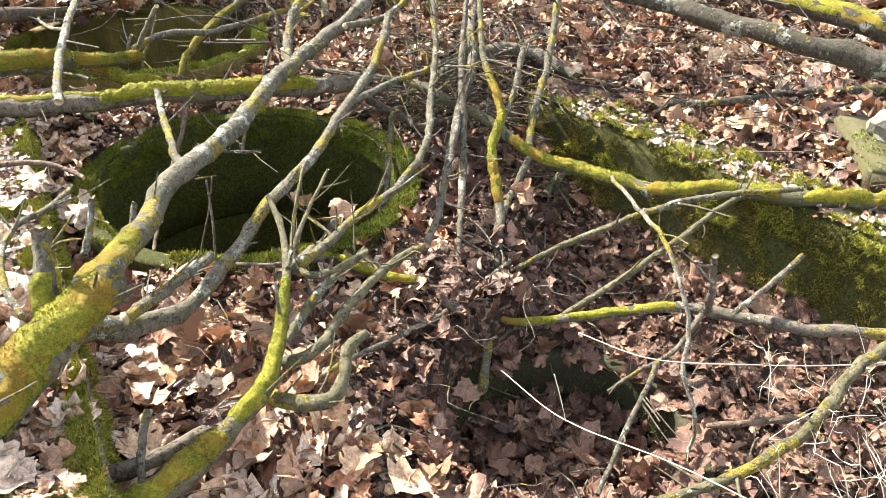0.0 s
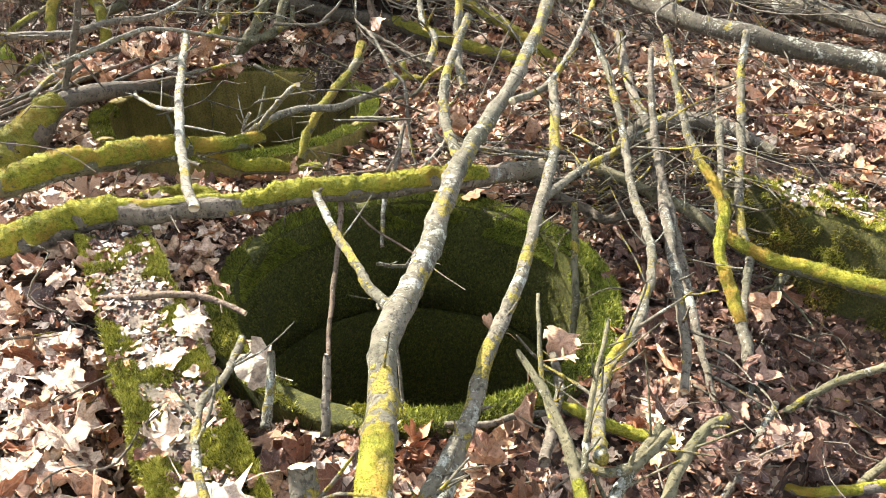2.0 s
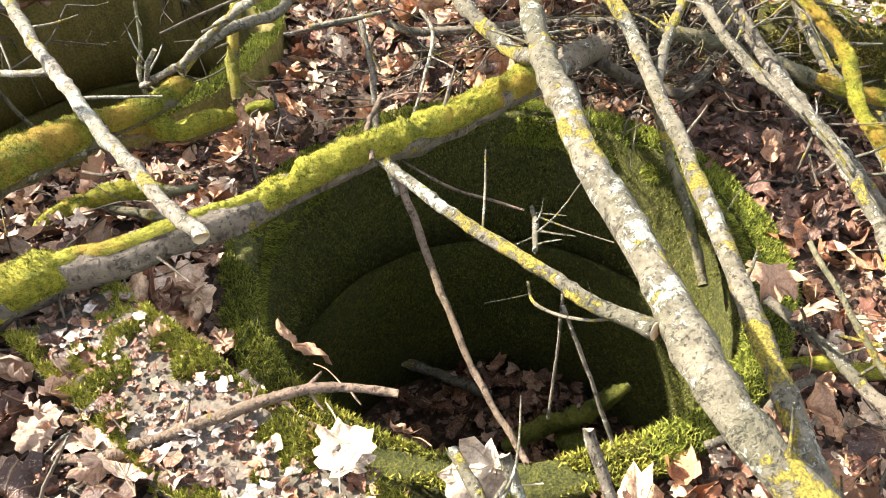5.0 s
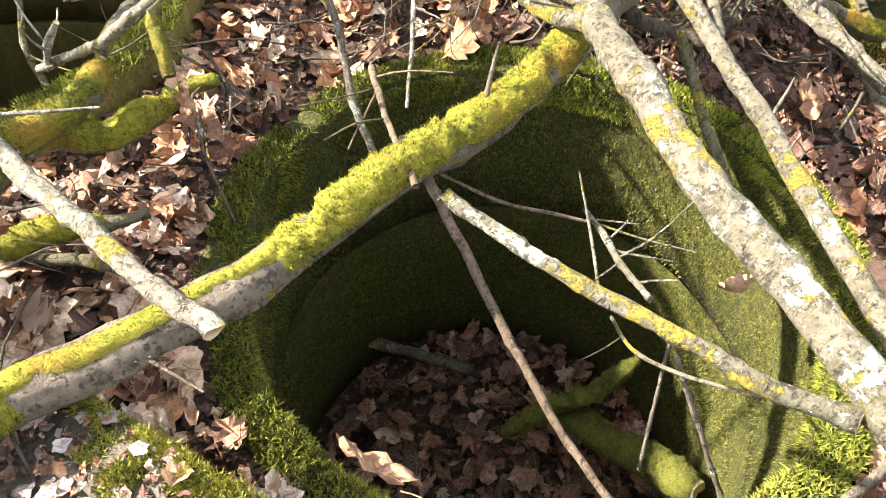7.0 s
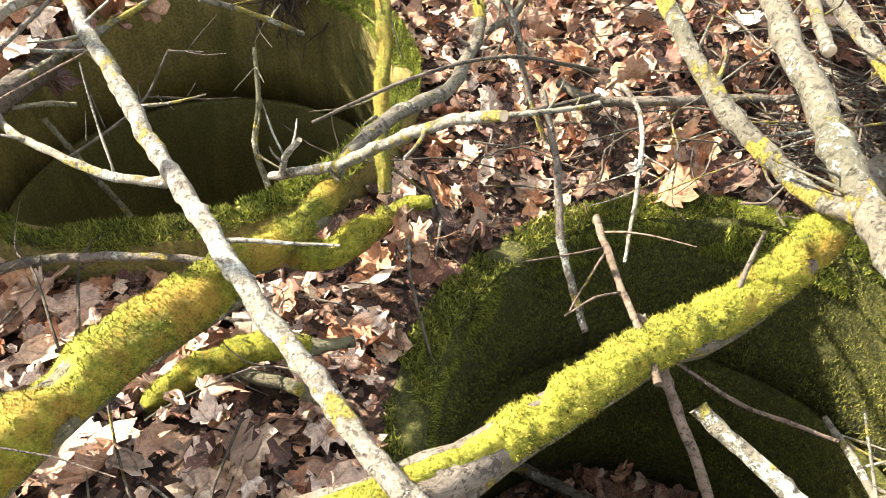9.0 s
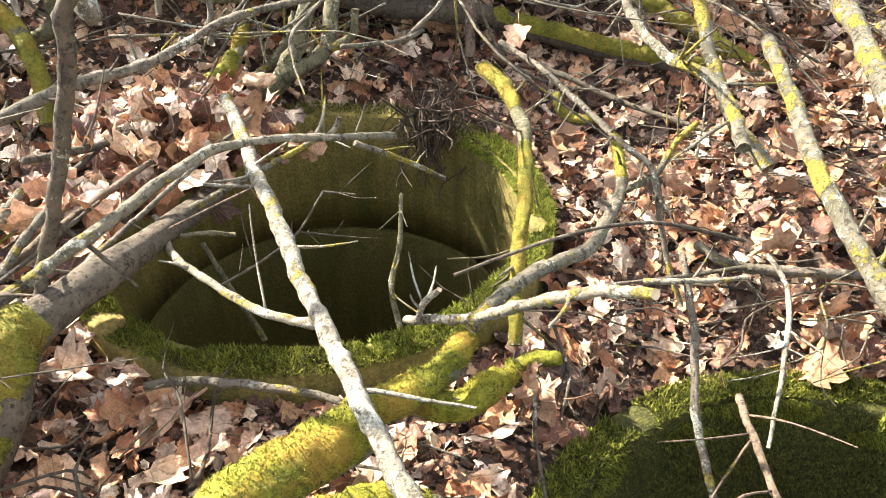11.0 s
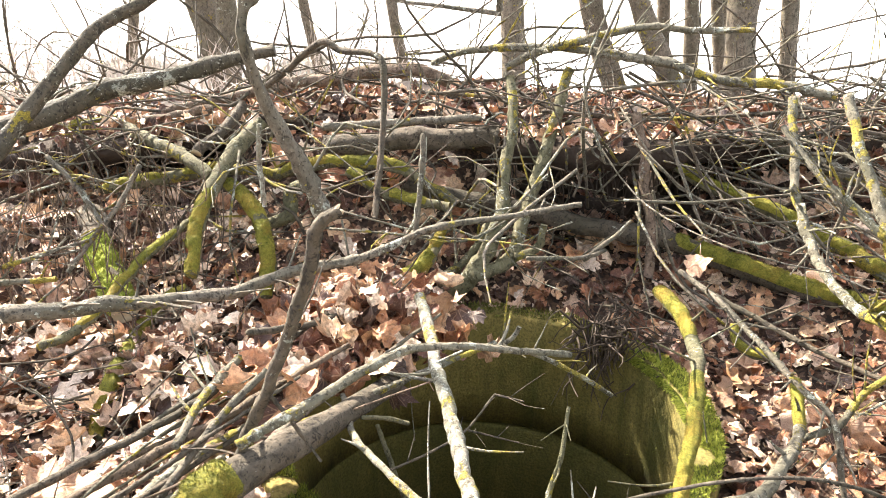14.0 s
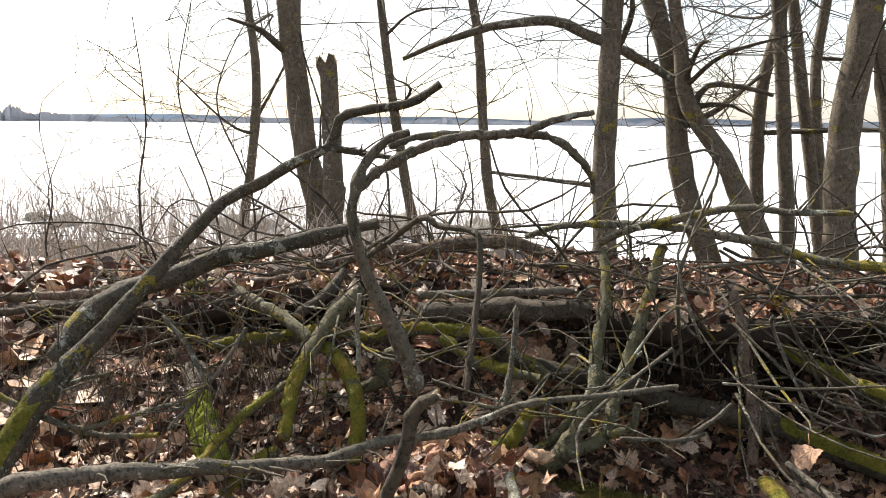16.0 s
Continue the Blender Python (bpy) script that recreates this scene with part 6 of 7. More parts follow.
sticks("twig_clump", "dark clump of dead twigs hanging over the well rim", 110,
       lambda g: ((g.normal(-1.14, 0.05), g.normal(4.20, 0.05), 0.34 + g.normal(0, 0.04)), (g.normal(0, 0.45), g.normal(-0.35, 0.35), g.normal(-0.6, 0.6)), g.uniform(0.06, 0.26)), 46, ROOT, (0.002, 0.005), "twigs", 4)
sticks("dry_thicket", "grey thicket of dry leafless shoots by the shore", 1800,
       lambda g: ((g.uniform(-9.5, -2.4), g.uniform(6.2, 12.0), -0.25), (g.normal(0, 0.35), g.normal(0, 0.3), 1.0), g.uniform(0.5, 1.25)), 47, DRY_GRASS, (0.003, 0.008), "thicket", 3)
sticks("dry_thicket", "thin brown stalks standing before the bank", 130,
       lambda g: ((g.uniform(-3.6, -2.5), g.uniform(3.9, 4.8), 0.3), (g.normal(0, 0.15), g.normal(0, 0.15), 1.0), g.uniform(0.35, 0.7)), 48, BARK_RED, (0.0015, 0.003), "stalks", 4)
sticks("dry_grass", "pale dry grass blades at the edge of the pit", 70,
       lambda g: ((g.uniform(0.85, 1.4), g.uniform(0.9, 1.45), 0.1), (g.normal(-0.3, 0.5), g.normal(0, 0.5), 0.8), g.uniform(0.08, 0.25)), 49, STRAW, (0.001, 0.0018), "grass", 3)

# ---- trees of the shore ----
TREES = [
    [(-5.976, 10.5, -0.522, 0.07668), (-5.976, 10.5, -0.022, 0.0639), (-5.808, 10.5, 0.916, 0.0585), (-5.693, 10.5, 1.95, 0.0533), (-5.767, 10.5, 2.946, 0.0491), (-5.862, 10.5, 4.223, 0.04173), (-5.957, 10.5, 5.5, 0.03437)],
    [(-4.019, 8.6, -0.36, 0.1639), (-4.019, 8.6, 0.14, 0.1366), (-4.126, 8.6, 0.632, 0.1237), (-4.282, 8.6, 1.327, 0.1129), (-4.376, 8.6, 2.108, 0.1088), (-4.406, 8.6, 2.614, 0.1065), (-4.492, 8.6, 4.057, 0.09052), (-4.577, 8.6, 5.5, 0.07455)],
    [(-3.53, 10, -0.402, 0.07332), (-3.53, 10, 0.098, 0.0611), (-3.663, 10, 0.802, 0.0577), (-3.793, 10, 1.614, 0.0535), (-3.889, 10, 2.285, 0.0478), (-3.95, 10, 2.822, 0.0433), (-4.102, 10, 4.161, 0.0368), (-4.254, 10, 5.5, 0.03031)],
    [(-2.613, 10, -0.233, 0.07152), (-2.613, 10, 0.267, 0.0596), (-2.732, 10, 0.827, 0.0567), (-2.809, 10, 1.62, 0.053), (-2.853, 10, 2.331, 0.0499), (-2.934, 10, 2.796, 0.048), (-3.17, 10, 4.148, 0.0408), (-3.405, 10, 5.5, 0.0336)],
    [(-1.464, 7.6, 0.13, 0.1043), (-1.464, 7.6, 0.63, 0.0869), (-1.498, 7.6, 1.18, 0.081), (-1.493, 7.6, 1.794, 0.0753), (-1.493, 7.6, 2.385, 0.0703), (-1.493, 7.6, 3.942, 0.05976), (-1.493, 7.6, 5.5, 0.04921)],
    [(-0.525, 8.8, -0.222, 0.1284), (-0.525, 8.8, 0.278, 0.107), (-0.721, 8.8, 0.728, 0.1016), (-0.877, 8.8, 1.321, 0.0957), (-0.962, 8.8, 1.949, 0.0904), (-1.161, 8.8, 2.564, 0.0855), (-1.636, 8.8, 4.032, 0.07268), (-2.111, 8.8, 5.5, 0.05985)],
    [(-0.023, 8.6, -0.257, 0.1205), (-0.023, 8.6, 0.243, 0.1004), (-0.314, 8.6, 0.814, 0.0911), (-0.525, 8.6, 1.238, 0.0818), (-0.824, 8.6, 1.657, 0.0694), (-0.923, 8.6, 2.166, 0.0601), (-0.99, 8.6, 2.528, 0.0538), (-1.265, 8.6, 4.014, 0.04573), (-1.54, 8.6, 5.5, 0.03766)],
    [(0.016, 9.5, -0.326, 0.0816), (0.016, 9.5, 0.174, 0.068), (-0.08, 9.5, 1.1, 0.063), (-0.09, 9.5, 1.888, 0.0575), (-0.004, 9.5, 2.345, 0.0535), (0.044, 9.5, 2.643, 0.0508), (0.274, 9.5, 4.072, 0.04318), (0.504, 9.5, 5.5, 0.03556)],
    [(0.208, 9.2, -0.367, 0.08568), (0.208, 9.2, 0.133, 0.0714), (0.103, 9.2, 1.121, 0.0659), (0.018, 9.2, 1.872, 0.0624), (-0.063, 9.2, 2.599, 0.0596), (-0.225, 9.2, 4.05, 0.05066), (-0.386, 9.2, 5.5, 0.04172)],
    [(0.657, 9.8, -0.407, 0.07908), (0.657, 9.8, 0.093, 0.0659), (0.506, 9.8, 0.93, 0.0611), (0.322, 9.8, 1.902, 0.0563), (0.181, 9.8, 2.686, 0.053), (-0.072, 9.8, 4.093, 0.04505), (-0.325, 9.8, 5.5, 0.0371)],
    [(0.274, 8, -0.031, 0.1445), (0.274, 8, 0.469, 0.1204), (0.227, 8, 1.195, 0.1121), (0.246, 8, 1.811, 0.1063), (0.301, 8, 2.402, 0.1016), (0.445, 8, 3.951, 0.08636), (0.589, 8, 5.5, 0.07112)],
    [(0.9, 10.4, -0.451, 0.07752), (0.9, 10.4, 0.049, 0.0646), (0.689, 10.4, 1.181, 0.0583), (0.587, 10.4, 2.045, 0.0541), (0.629, 10.4, 2.769, 0.0511), (0.708, 10.4, 4.134, 0.04344), (0.787, 10.4, 5.5, 0.03577)],
    [(1.002, 9, -0.233, 0.0924), (1.002, 9, 0.267, 0.077), (0.867, 9, 1.39, 0.0704), (0.731, 9, 2.092, 0.0637), (0.622, 9, 2.55, 0.0593), (0.271, 9, 4.025, 0.0504), (-0.08, 9, 5.5, 0.04151)],
]
SHORE_BOUGHS = [
    [(-1.458, 7.6, 2.072, 0.0411), (-1.826, 7.6, 2.236, 0.0382), (-2.113, 7.6, 2.249, 0.035), (-2.448, 7.6, 2.187, 0.03), (-2.749, 7.6, 2.109, 0.0237), (-3.037, 7.6, 1.988, 0.017)],
    [(-1.434, 7.9, 2.081, 0.0389), (-1.201, 7.9, 1.975, 0.0366), (-1.03, 7.9, 1.85, 0.0346)],
    [(-0.831, 8.7, 1.564, 0.0344), (-0.689, 8.7, 1.848, 0.0274), (-0.463, 8.7, 1.848, 0.0224), (-0.145, 8.7, 1.755, 0.015)],
    [(-1.533, 7.6, 1.054, 0.0205), (-1.784, 7.6, 1.089, 0.0179), (-2.082, 7.6, 1.116, 0.015), (-2.342, 7.6, 1.14, 0.0124)],
    [(-3.94, 8.4, 0.343, 0.0964), (-3.917, 8.4, 1.08, 0.0886), (-3.944, 8.4, 1.69, 0.083), (-3.965, 8.4, 2.013, 0.0803)],
]


def fine_twigs(parent, lines, count, seed, lo, hi, mat):
    g = np.random.default_rng(seed)
    vs, fs, off = [], [], 0
    for k in range(count):
        src = lines[g.integers(len(lines))]
        i = g.integers(len(src) // 4, len(src))
        p = src[i, :3]
        d = g.normal(0, 1, 3)
        d[2] = d[2] * 0.5 + 0.25
        d /= np.linalg.norm(d)
        ln = g.uniform(lo, hi)
        r = 0.003 + 0.003 * ln
        b = g.normal(0, 0.14, (2, 3)) * ln
        v, f, line, _ = tube([(*p, r), (*(p + d * ln * 0.5 + b[0]), r * 0.7), (*(p + d * ln + b[1]), r * 0.3)], 3, 0.05, 0.5, seed + k, step=ln / 5)
        vs.append(v)
        fs += [[a + off for a in q] for q in f]
        off += len(v)
        for _ in range(5):
            j = g.integers(2, len(line))
            d2 = d * 0.7 + g.normal(0, 0.6, 3)
            l2 = ln * g.uniform(0.15, 0.4)
            q0 = line[j, :3]
            v, f, _, _ = tube([(*q0, r * 0.5), (*(q0 + d2 * l2 * 0.5 + g.normal(0, 0.06, 3) * l2), r * 0.4), (*(q0 + d2 * l2), r * 0.2)], 3, 0.05, 0.3, k, step=l2 / 2)
            vs.append(v)
            fs += [[a + off for a in q] for q in f]
            off += len(v)
    tagged(child("twig_spray", mesh_of("twig_spray", np.vstack(vs), fs, mat), parent, "bare fine twigs"), kind="stuff")


for k, pts in enumerate(TREES):
    g = np.random.default_rng(60 + k)
    x, y = pts[0][0], pts[0][1]
    pts = [(x, y, float(land(x, y)) - 0.15, pts[0][3] * 1.25)] + pts[1:]
    verts, faces, line, _ = tube(pts, 12, 0.05, 0.05, 600 + k, step=0.14)
    tree = tagged(new("tree", None), "bare grey-barked tree standing by the shore", "tree", "trees along the shore")
    child("trunk", mesh_of("trunk", verts, faces, BARK_TREE), tree)
    lines = []
    for j in range(5 if pts[1][3] > 0.08 else 3):
        i = int(g.uniform(0.28, 0.95) * len(line))
        p, r = line[i, :3], line[i, 3]
        d = g.normal(0, 1, 3) * (1, 0.7, 0.4) + (0, 0, 0.35)
        d /= np.linalg.norm(d)
        ln = g.uniform(0.6, 1.8)
        b = g.normal(0, 0.15, (2, 3)) * ln
        lv, lf, ll, _ = tube([(*p, r * 0.4), (*(p + d * ln * 0.5 + b[0]), r * 0.28), (*(p + d * ln + b[1]), r * 0.1)], 6, 0.06, 0.3, 700 + 10 * k + j, step=0.1)
        child("limb", mesh_of("limb", lv, lf, BARK_DARK), tree)
        lines.append(ll)
    if k == 4:
        for pl in (SHORE_BOUGHS[0], SHORE_BOUGHS[1], SHORE_BOUGHS[3]):
            lv, lf, ll, _ = tube(pl, 7, 0.06, 0.25, 800, step=0.08)
            child("limb", mesh_of("limb", lv, lf, BARK), tree)
            lines.append(ll)
    if k == 6:
        lv, lf, ll, _ = tube(SHORE_BOUGHS[2], 7, 0.06, 0.25, 801, step=0.08)
        child("limb", mesh_of("limb", lv, lf, BARK), tree)
        lines.append(ll)
    fine_twigs(tree, lines + [line], 64 if pts[1][3] > 0.08 else 38, 650 + 40 * k, 0.4, 1.5, BARK_DARK)

x, y = SHORE_BOUGHS[4][0][:2]
snag_pts = [(x, y, float(land(x, y)) - 0.15, 0.11)] + SHORE_BOUGHS[4]
sv, sf, sl, body = tube(snag_pts, 14, 0.05, 0.04, 77, step=0.1, ragged=0.16)
snag = tagged(new("tree_snag", mesh_of("tree_snag", sv, sf, [BARK_TREE, CUT])), "broken dead tree trunk with a splintered orange top", "tree", "trees along the shore")
snag.data.polygons.foreach_set("material_index", np.array([0] * body + [1] * (len(sf) - body), dtype=np.int32))

for k, (x, y, h) in enumerate([(-4.6, 6.6, 1.9), (-4.2, 6.9, 2.4), (-3.7, 6.4, 1.8), (-5.3, 7.6, 1.7), (-5.9, 7.2, 1.5), (-3.2, 7.2, 2.1), (-6.6, 8.2, 1.6), (-2.4, 7.0, 1.5), (1.0, 6.6, 1.7), (1.9, 7.0, 2.0)]):
    g = np.random.default_rng(300 + k)
    z0 = float(land(x, y)) - 0.05
    b = g.normal(0, 0.055, (3, 2))
    pts = [(x, y, z0, 0.009)] + [(x + b[j, 0] * h, y + b[j, 1] * h, z0 + h * (j + 1) / 3, 0.008 - 0.0025 * j) for j in range(3)]
    verts, faces, line, _ = tube(pts, 6, 0.08, 0.5, 320 + k, step=0.08)
    sapling = tagged(new("sapling", mesh_of("sapling", verts, faces, BARK_DARK)), "slender leafless shrub stem by the shore", "shrub", "shrubs by the shore")
    fine_twigs(sapling, [line], 20, 340 + 30 * k, 0.15, 0.6, BARK)

# ---- stones ----
def stone(x, y, z, r, seed, label, mat=None, squash=0.6):
    bm = bmesh.new()
    bmesh.ops.create_icosphere(bm, subdivisions=3, radius=1)
    for v in bm.verts:
        q = v.co.normalized()
        v.co = Vector((q.x, q.y * 0.8, q.z * squash)) * r * (1 + 0.35 * noise.noise(q * 1.3 + Vector((seed, 0, 0))) + 0.10 * noise.noise(q * 5 + Vector((0, seed, 0))))
    me = bpy.data.meshes.new("stone")
    bm.to_mesh(me)
    bm.free()
    me.materials.append(mat or STONE)
    ob = tagged(new("stone", me), label, "stone")
    ob.matrix_world = pose(x, y, z, 0, 0, seed * 47)
    return ob


g = np.random.default_rng(9)
for k in range(26):
    x, y = g.uniform(-24, -2), g.uniform(16.0, 21.5)
    tagged(stone(x, y, max(float(land(x, y)), -1.35), g.uniform(0.25, 0.75), k + 3, "grey boulder lying at the lake shore"), group="boulders of the shore")
stone(1.72, 2.47, 0.44, 0.10, 2, "pale stone lying on the concrete block", squash=0.8)
far_block = block("concrete_block", [(1.52, 2.20), (2.3, 2.05), (2.4, 2.6), (1.62, 2.72)], 0.05, 0.40, RING_OUT, "mossy square concrete block half buried in leaves", "concrete block", seed=8, cuts=8)

# ---- far shore ----
g = np.random.default_rng(15)
fv, ff = [], []
for k in range(6500):
    a = radians(g.uniform(-50, 42))
    d = g.uniform(1250, 1340)
    cx, cy = d * math.sin(a), d * math.cos(a)
    h = g.uniform(4, 13) * (0.75 + 0.6 * noise.noise(Vector((a * 40, 0, 0)))) * (1.5 if a < -0.62 else 0.9) * (0.8 + 0.5 * (0.5 + 0.5 * math.sin(a * 23)))
    w = g.uniform(2.5, 6)
    b = len(fv)
    fv += [(cx - w, cy, -2.0), (cx + w, cy, -2.0), (cx, cy + w, -2.0), (cx - w * 0.7, cy, -2 + h * 0.6), (cx + w * 0.7, cy, -2 + h * 0.6), (cx, cy + w * 0.7, -2 + h * 0.6), (cx + g.normal(0, 1), cy, -2 + h)]
    ff += [[b, b + 1, b + 4, b + 3], [b + 1, b + 2, b + 5, b + 4], [b + 2, b, b + 3, b + 5], [b + 3, b + 4, b + 6], [b + 4, b + 5, b + 6], [b + 5, b + 3, b + 6]]
tagged(new("far_forest", mesh_of("far_forest", fv, ff, FOREST, False)), "line of forest on the far shore, paled and blued for haze", "forest", kind="stuff")
hv = []
for k in range(121):
    a = radians(-52 + k * 0.8)
    hv += [(1900 * math.sin(a), 1900 * math.cos(a), -3), (1900 * math.sin(a), 1900 * math.cos(a), 14 + 9 * noise.noise(Vector((a * 6, 0, 0))))]
tagged(new("backdrop", mesh_of("backdrop", hv, [[2 * k, 2 * k + 2, 2 * k + 3, 2 * k + 1] for k in range(120)], FAR_HILL, False)), "hills beyond the lake, tinted blue for haze", "hills", kind="structure")


# ---- moss and algae on the concrete ----
def moss_quad(parent, corners, count, seed, thr, thick, mat, nrm, edge=0.0, label="moss cushions"):
    """Moss shoots over a flat four-cornered face, in patches; edge draws them towards two of its sides."""
    g = np.random.default_rng(seed)
    c = [np.array(q, dtype=float) for q in corners]
    u, v = g.random(count), g.random(count)
    p = (c[0][None] * ((1 - u) * (1 - v))[:, None] + c[1][None] * (u * (1 - v))[:, None] + c[2][None] * (u * v)[:, None] + c[3][None] * ((1 - u) * v)[:, None])
    n = np.array([noise.noise(Vector(q) * 9 + Vector((seed, 0, 0))) + 0.5 * noise.noise(Vector(q) * 27) for q in p])
    n = n + edge * (np.abs(v - 0.5) * 2) ** 2
    keep = n > thr
    p, n = p[keep], n[keep]
    nv = np.array(nrm, dtype=float)
    p = p + nv * (np.clip(n - thr, 0, 0.6) * thick * 1.6)[:, None]
    bv_, bf_ = blades(p, np.tile(nv, (len(p), 1)), thick * 0.55, 0.0018, seed, 1.0)
    tagged(child("moss", mesh_of("moss", bv_, bf_, mat), parent, label), kind="stuff")


KC = [(-0.53, 0.80), (-1.48, 2.47), (-1.64, 2.36), (-0.72, 0.74)]
moss_quad(slab, [(*q, 0.388) for q in KC], 130000, 3, 0.0, 0.02, MOSS_SUNLIT, (0, 0, 1), edge=0.7)
# This side faces away from the sun; its brightness comes from the moss colour
moss_quad(slab, [(*KC[0], 0.36), (*KC[1], 0.36), (*KC[1], 0.12), (*KC[0], 0.12)], 30000, 4, -0.1, 0.02, MOSS_SUNLIT, (0.87, 0.49, 0))
moss_quad(slab, [(*KC[3], 0.36), (*KC[2], 0.36), (*KC[2], 0.2), (*KC[3], 0.2)], 14000, 5, 0.0, 0.015, MOSS_SUNLIT, (-0.87, -0.45, 0))
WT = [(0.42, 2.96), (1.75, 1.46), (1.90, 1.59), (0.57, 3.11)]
moss_quad(wall, [(*q, 0.335) for q in WT], 34000, 6, 0.14, 0.03, MOSS_SUNLIT, (0, 0, 1), edge=0.45)
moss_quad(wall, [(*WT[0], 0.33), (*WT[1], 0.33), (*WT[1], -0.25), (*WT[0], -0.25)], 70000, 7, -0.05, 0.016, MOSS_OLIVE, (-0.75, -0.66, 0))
moss_quad(wall, [(*WT[0], 0.34), (*WT[1], 0.34), (*WT[1], 0.16), (*WT[0], 0.16)], 26000, 8, 0.08, 0.034, MOSS_SUNLIT, (-0.75, -0.66, 0.1))
moss_quad(far_block, [(1.52, 2.20, 0.40), (2.3, 2.05, 0.40), (2.4, 2.6, 0.40), (1.62, 2.72, 0.40)], 9000, 9, 0.1, 0.015, MOSS, (0, 0, 1))


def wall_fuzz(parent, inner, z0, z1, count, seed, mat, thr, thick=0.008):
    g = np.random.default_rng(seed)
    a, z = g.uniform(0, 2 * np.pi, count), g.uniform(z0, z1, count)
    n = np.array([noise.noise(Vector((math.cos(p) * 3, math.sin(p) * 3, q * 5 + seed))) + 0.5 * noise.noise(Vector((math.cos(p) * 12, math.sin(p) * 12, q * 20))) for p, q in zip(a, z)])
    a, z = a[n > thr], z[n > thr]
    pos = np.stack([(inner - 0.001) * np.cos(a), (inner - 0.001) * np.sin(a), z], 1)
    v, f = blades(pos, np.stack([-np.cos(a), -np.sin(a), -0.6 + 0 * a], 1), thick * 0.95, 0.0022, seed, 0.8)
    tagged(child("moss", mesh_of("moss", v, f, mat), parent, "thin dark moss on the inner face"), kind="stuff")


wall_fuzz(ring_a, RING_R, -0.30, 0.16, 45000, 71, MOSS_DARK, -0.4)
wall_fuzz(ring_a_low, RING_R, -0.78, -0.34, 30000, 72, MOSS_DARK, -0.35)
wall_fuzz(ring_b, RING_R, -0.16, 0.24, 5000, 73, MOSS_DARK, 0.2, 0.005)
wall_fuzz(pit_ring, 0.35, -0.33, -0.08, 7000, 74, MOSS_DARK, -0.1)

# ---- single leaves ----
LEAVES = [
    (0.364, 2.3, 0.2, 0.1, 35, LEAF_ONE),
    (-0.473, 1.66, 0.22, 0.1, 40, LEAF_ONE),
    (-0.262, 1.04, 0.2, 0.15, 15, LEAF_ONE),
    (-0.731, 1.08, 0.33, 0.12, 10, LEAF_ONE),
    (-0.474, 1.71, 0.2, 0.11, 45, LEAF_ONE),
    (-1.12, 1.56, 0.4, 0.12, 10, LEAF_PALE),
    (-0.983, 1.44, 0.4, 0.12, 15, LEAF_PALE),
    (-1.17, 1.92, 0.4, 0.09, 15, LEAF_PALE),
    (0.344, 2.24, 0.25, 0.11, 40, LEAF_ONE),
    (-1.17, 1.91, 0.42, 0.1, 20, LEAF_PALE),
    (-1.01, 1.83, 0.36, 0.11, 45, LEAF_PALE),
    (-0.297, 1.94, 0.3, 0.1, 30, LEAF_ONE),
    (-0.403, 1.8, 0.25, 0.12, 70, LEAF_ONE),
    (-1.12, 3.03, 0.3, 0.08, 70, LEAF_ONE),
    (-1.07, 1.98, 0.3, 0.07, 60, LEAF_ONE),
    (-0.271, 2.06, 0.25, 0.1, 25, LEAF_ONE),
    (-0.43, 2.18, 0.2, 0.09, 70, LEAF_ONE),
    (-1.12, 3.05, 0.24, 0.08, 60, LEAF_ONE),
    (0.107, 2.48, 0.2, 0.11, 30, LEAF_ONE),
    (-1.19, 2.16, 0.36, 0.12, 60, LEAF_ONE),
    (-1.11, 3.03, 0.25, 0.12, 75, LEAF_ONE),
    (-0.534, 3.25, 0.38, 0.1, 60, LEAF_ONE),
    (-0.214, 3.33, 0.35, 0.12, 80, LEAF_ONE),
    (-0.693, 3.1, 0.22, 0.09, 15, LEAF_ONE),
    (-1.66, 2.71, 0.3, 0.12, 20, LEAF_PALE),
    (-1.38, 2.71, 0.2, 0.1, 10, LEAF_ONE),
    (-1.83, 3.87, 0.47, 0.16, 20, LEAF_ONE),
    (-1.94, 3.62, 0.46, 0.16, 15, LEAF_ONE),
    (-1.64, 3.87, 0.5, 0.14, 60, LEAF_ONE),
    (-1.72, 3.68, 0.46, 0.12, 50, LEAF_ONE),
    (-0.898, 4.14, 0.56, 0.09, 40, LEAF_ONE),
    (-1.53, 3.76, 0.45, 0.1, 60, LEAF_ONE),
    (-1.94, 3.92, 0.47, 0.15, 15, LEAF_ONE),
    (-2.41, 3.58, 0.33, 0.14, 15, LEAF_PALE),
    (-2.36, 3.16, 0.4, 0.17, 20, LEAF_ONE),
    (-1.11, 4.71, 0.86, 0.14, 50, LEAF_ONE),
]


def maple_leaf(x, y, z, size, tilt, mat, k):
    v, t, uv = SHAPES[k % len(SHAPES)]
    ob = tagged(new("maple_leaf", mesh_of("maple_leaf", v * size, t, mat, True, uv)), "large dry brown maple leaf lying on top" if mat is LEAF_ONE else "sun-bleached pale maple leaf lying on top", "leaf", "single maple leaves")
    ob.matrix_world = pose(x, y, z + 0.02, tilt * math.cos(k * 2.4), tilt * math.sin(k * 2.4), k * 77)
    v2, f2, _, _ = tube([(0, -0.38 * size, 0, 0.0012), (0.03 * size, -0.6 * size, 0.05 * size, 0.001), (0.1 * size, -0.9 * size, 0.0, 0.0012)], 4, 0, 0, k, step=0.02)
    child("leaf_stalk", mesh_of("leaf_stalk", v2, f2, mat), ob)
    return ob


for k, row in enumerate(LEAVES):
    maple_leaf(*row, k)
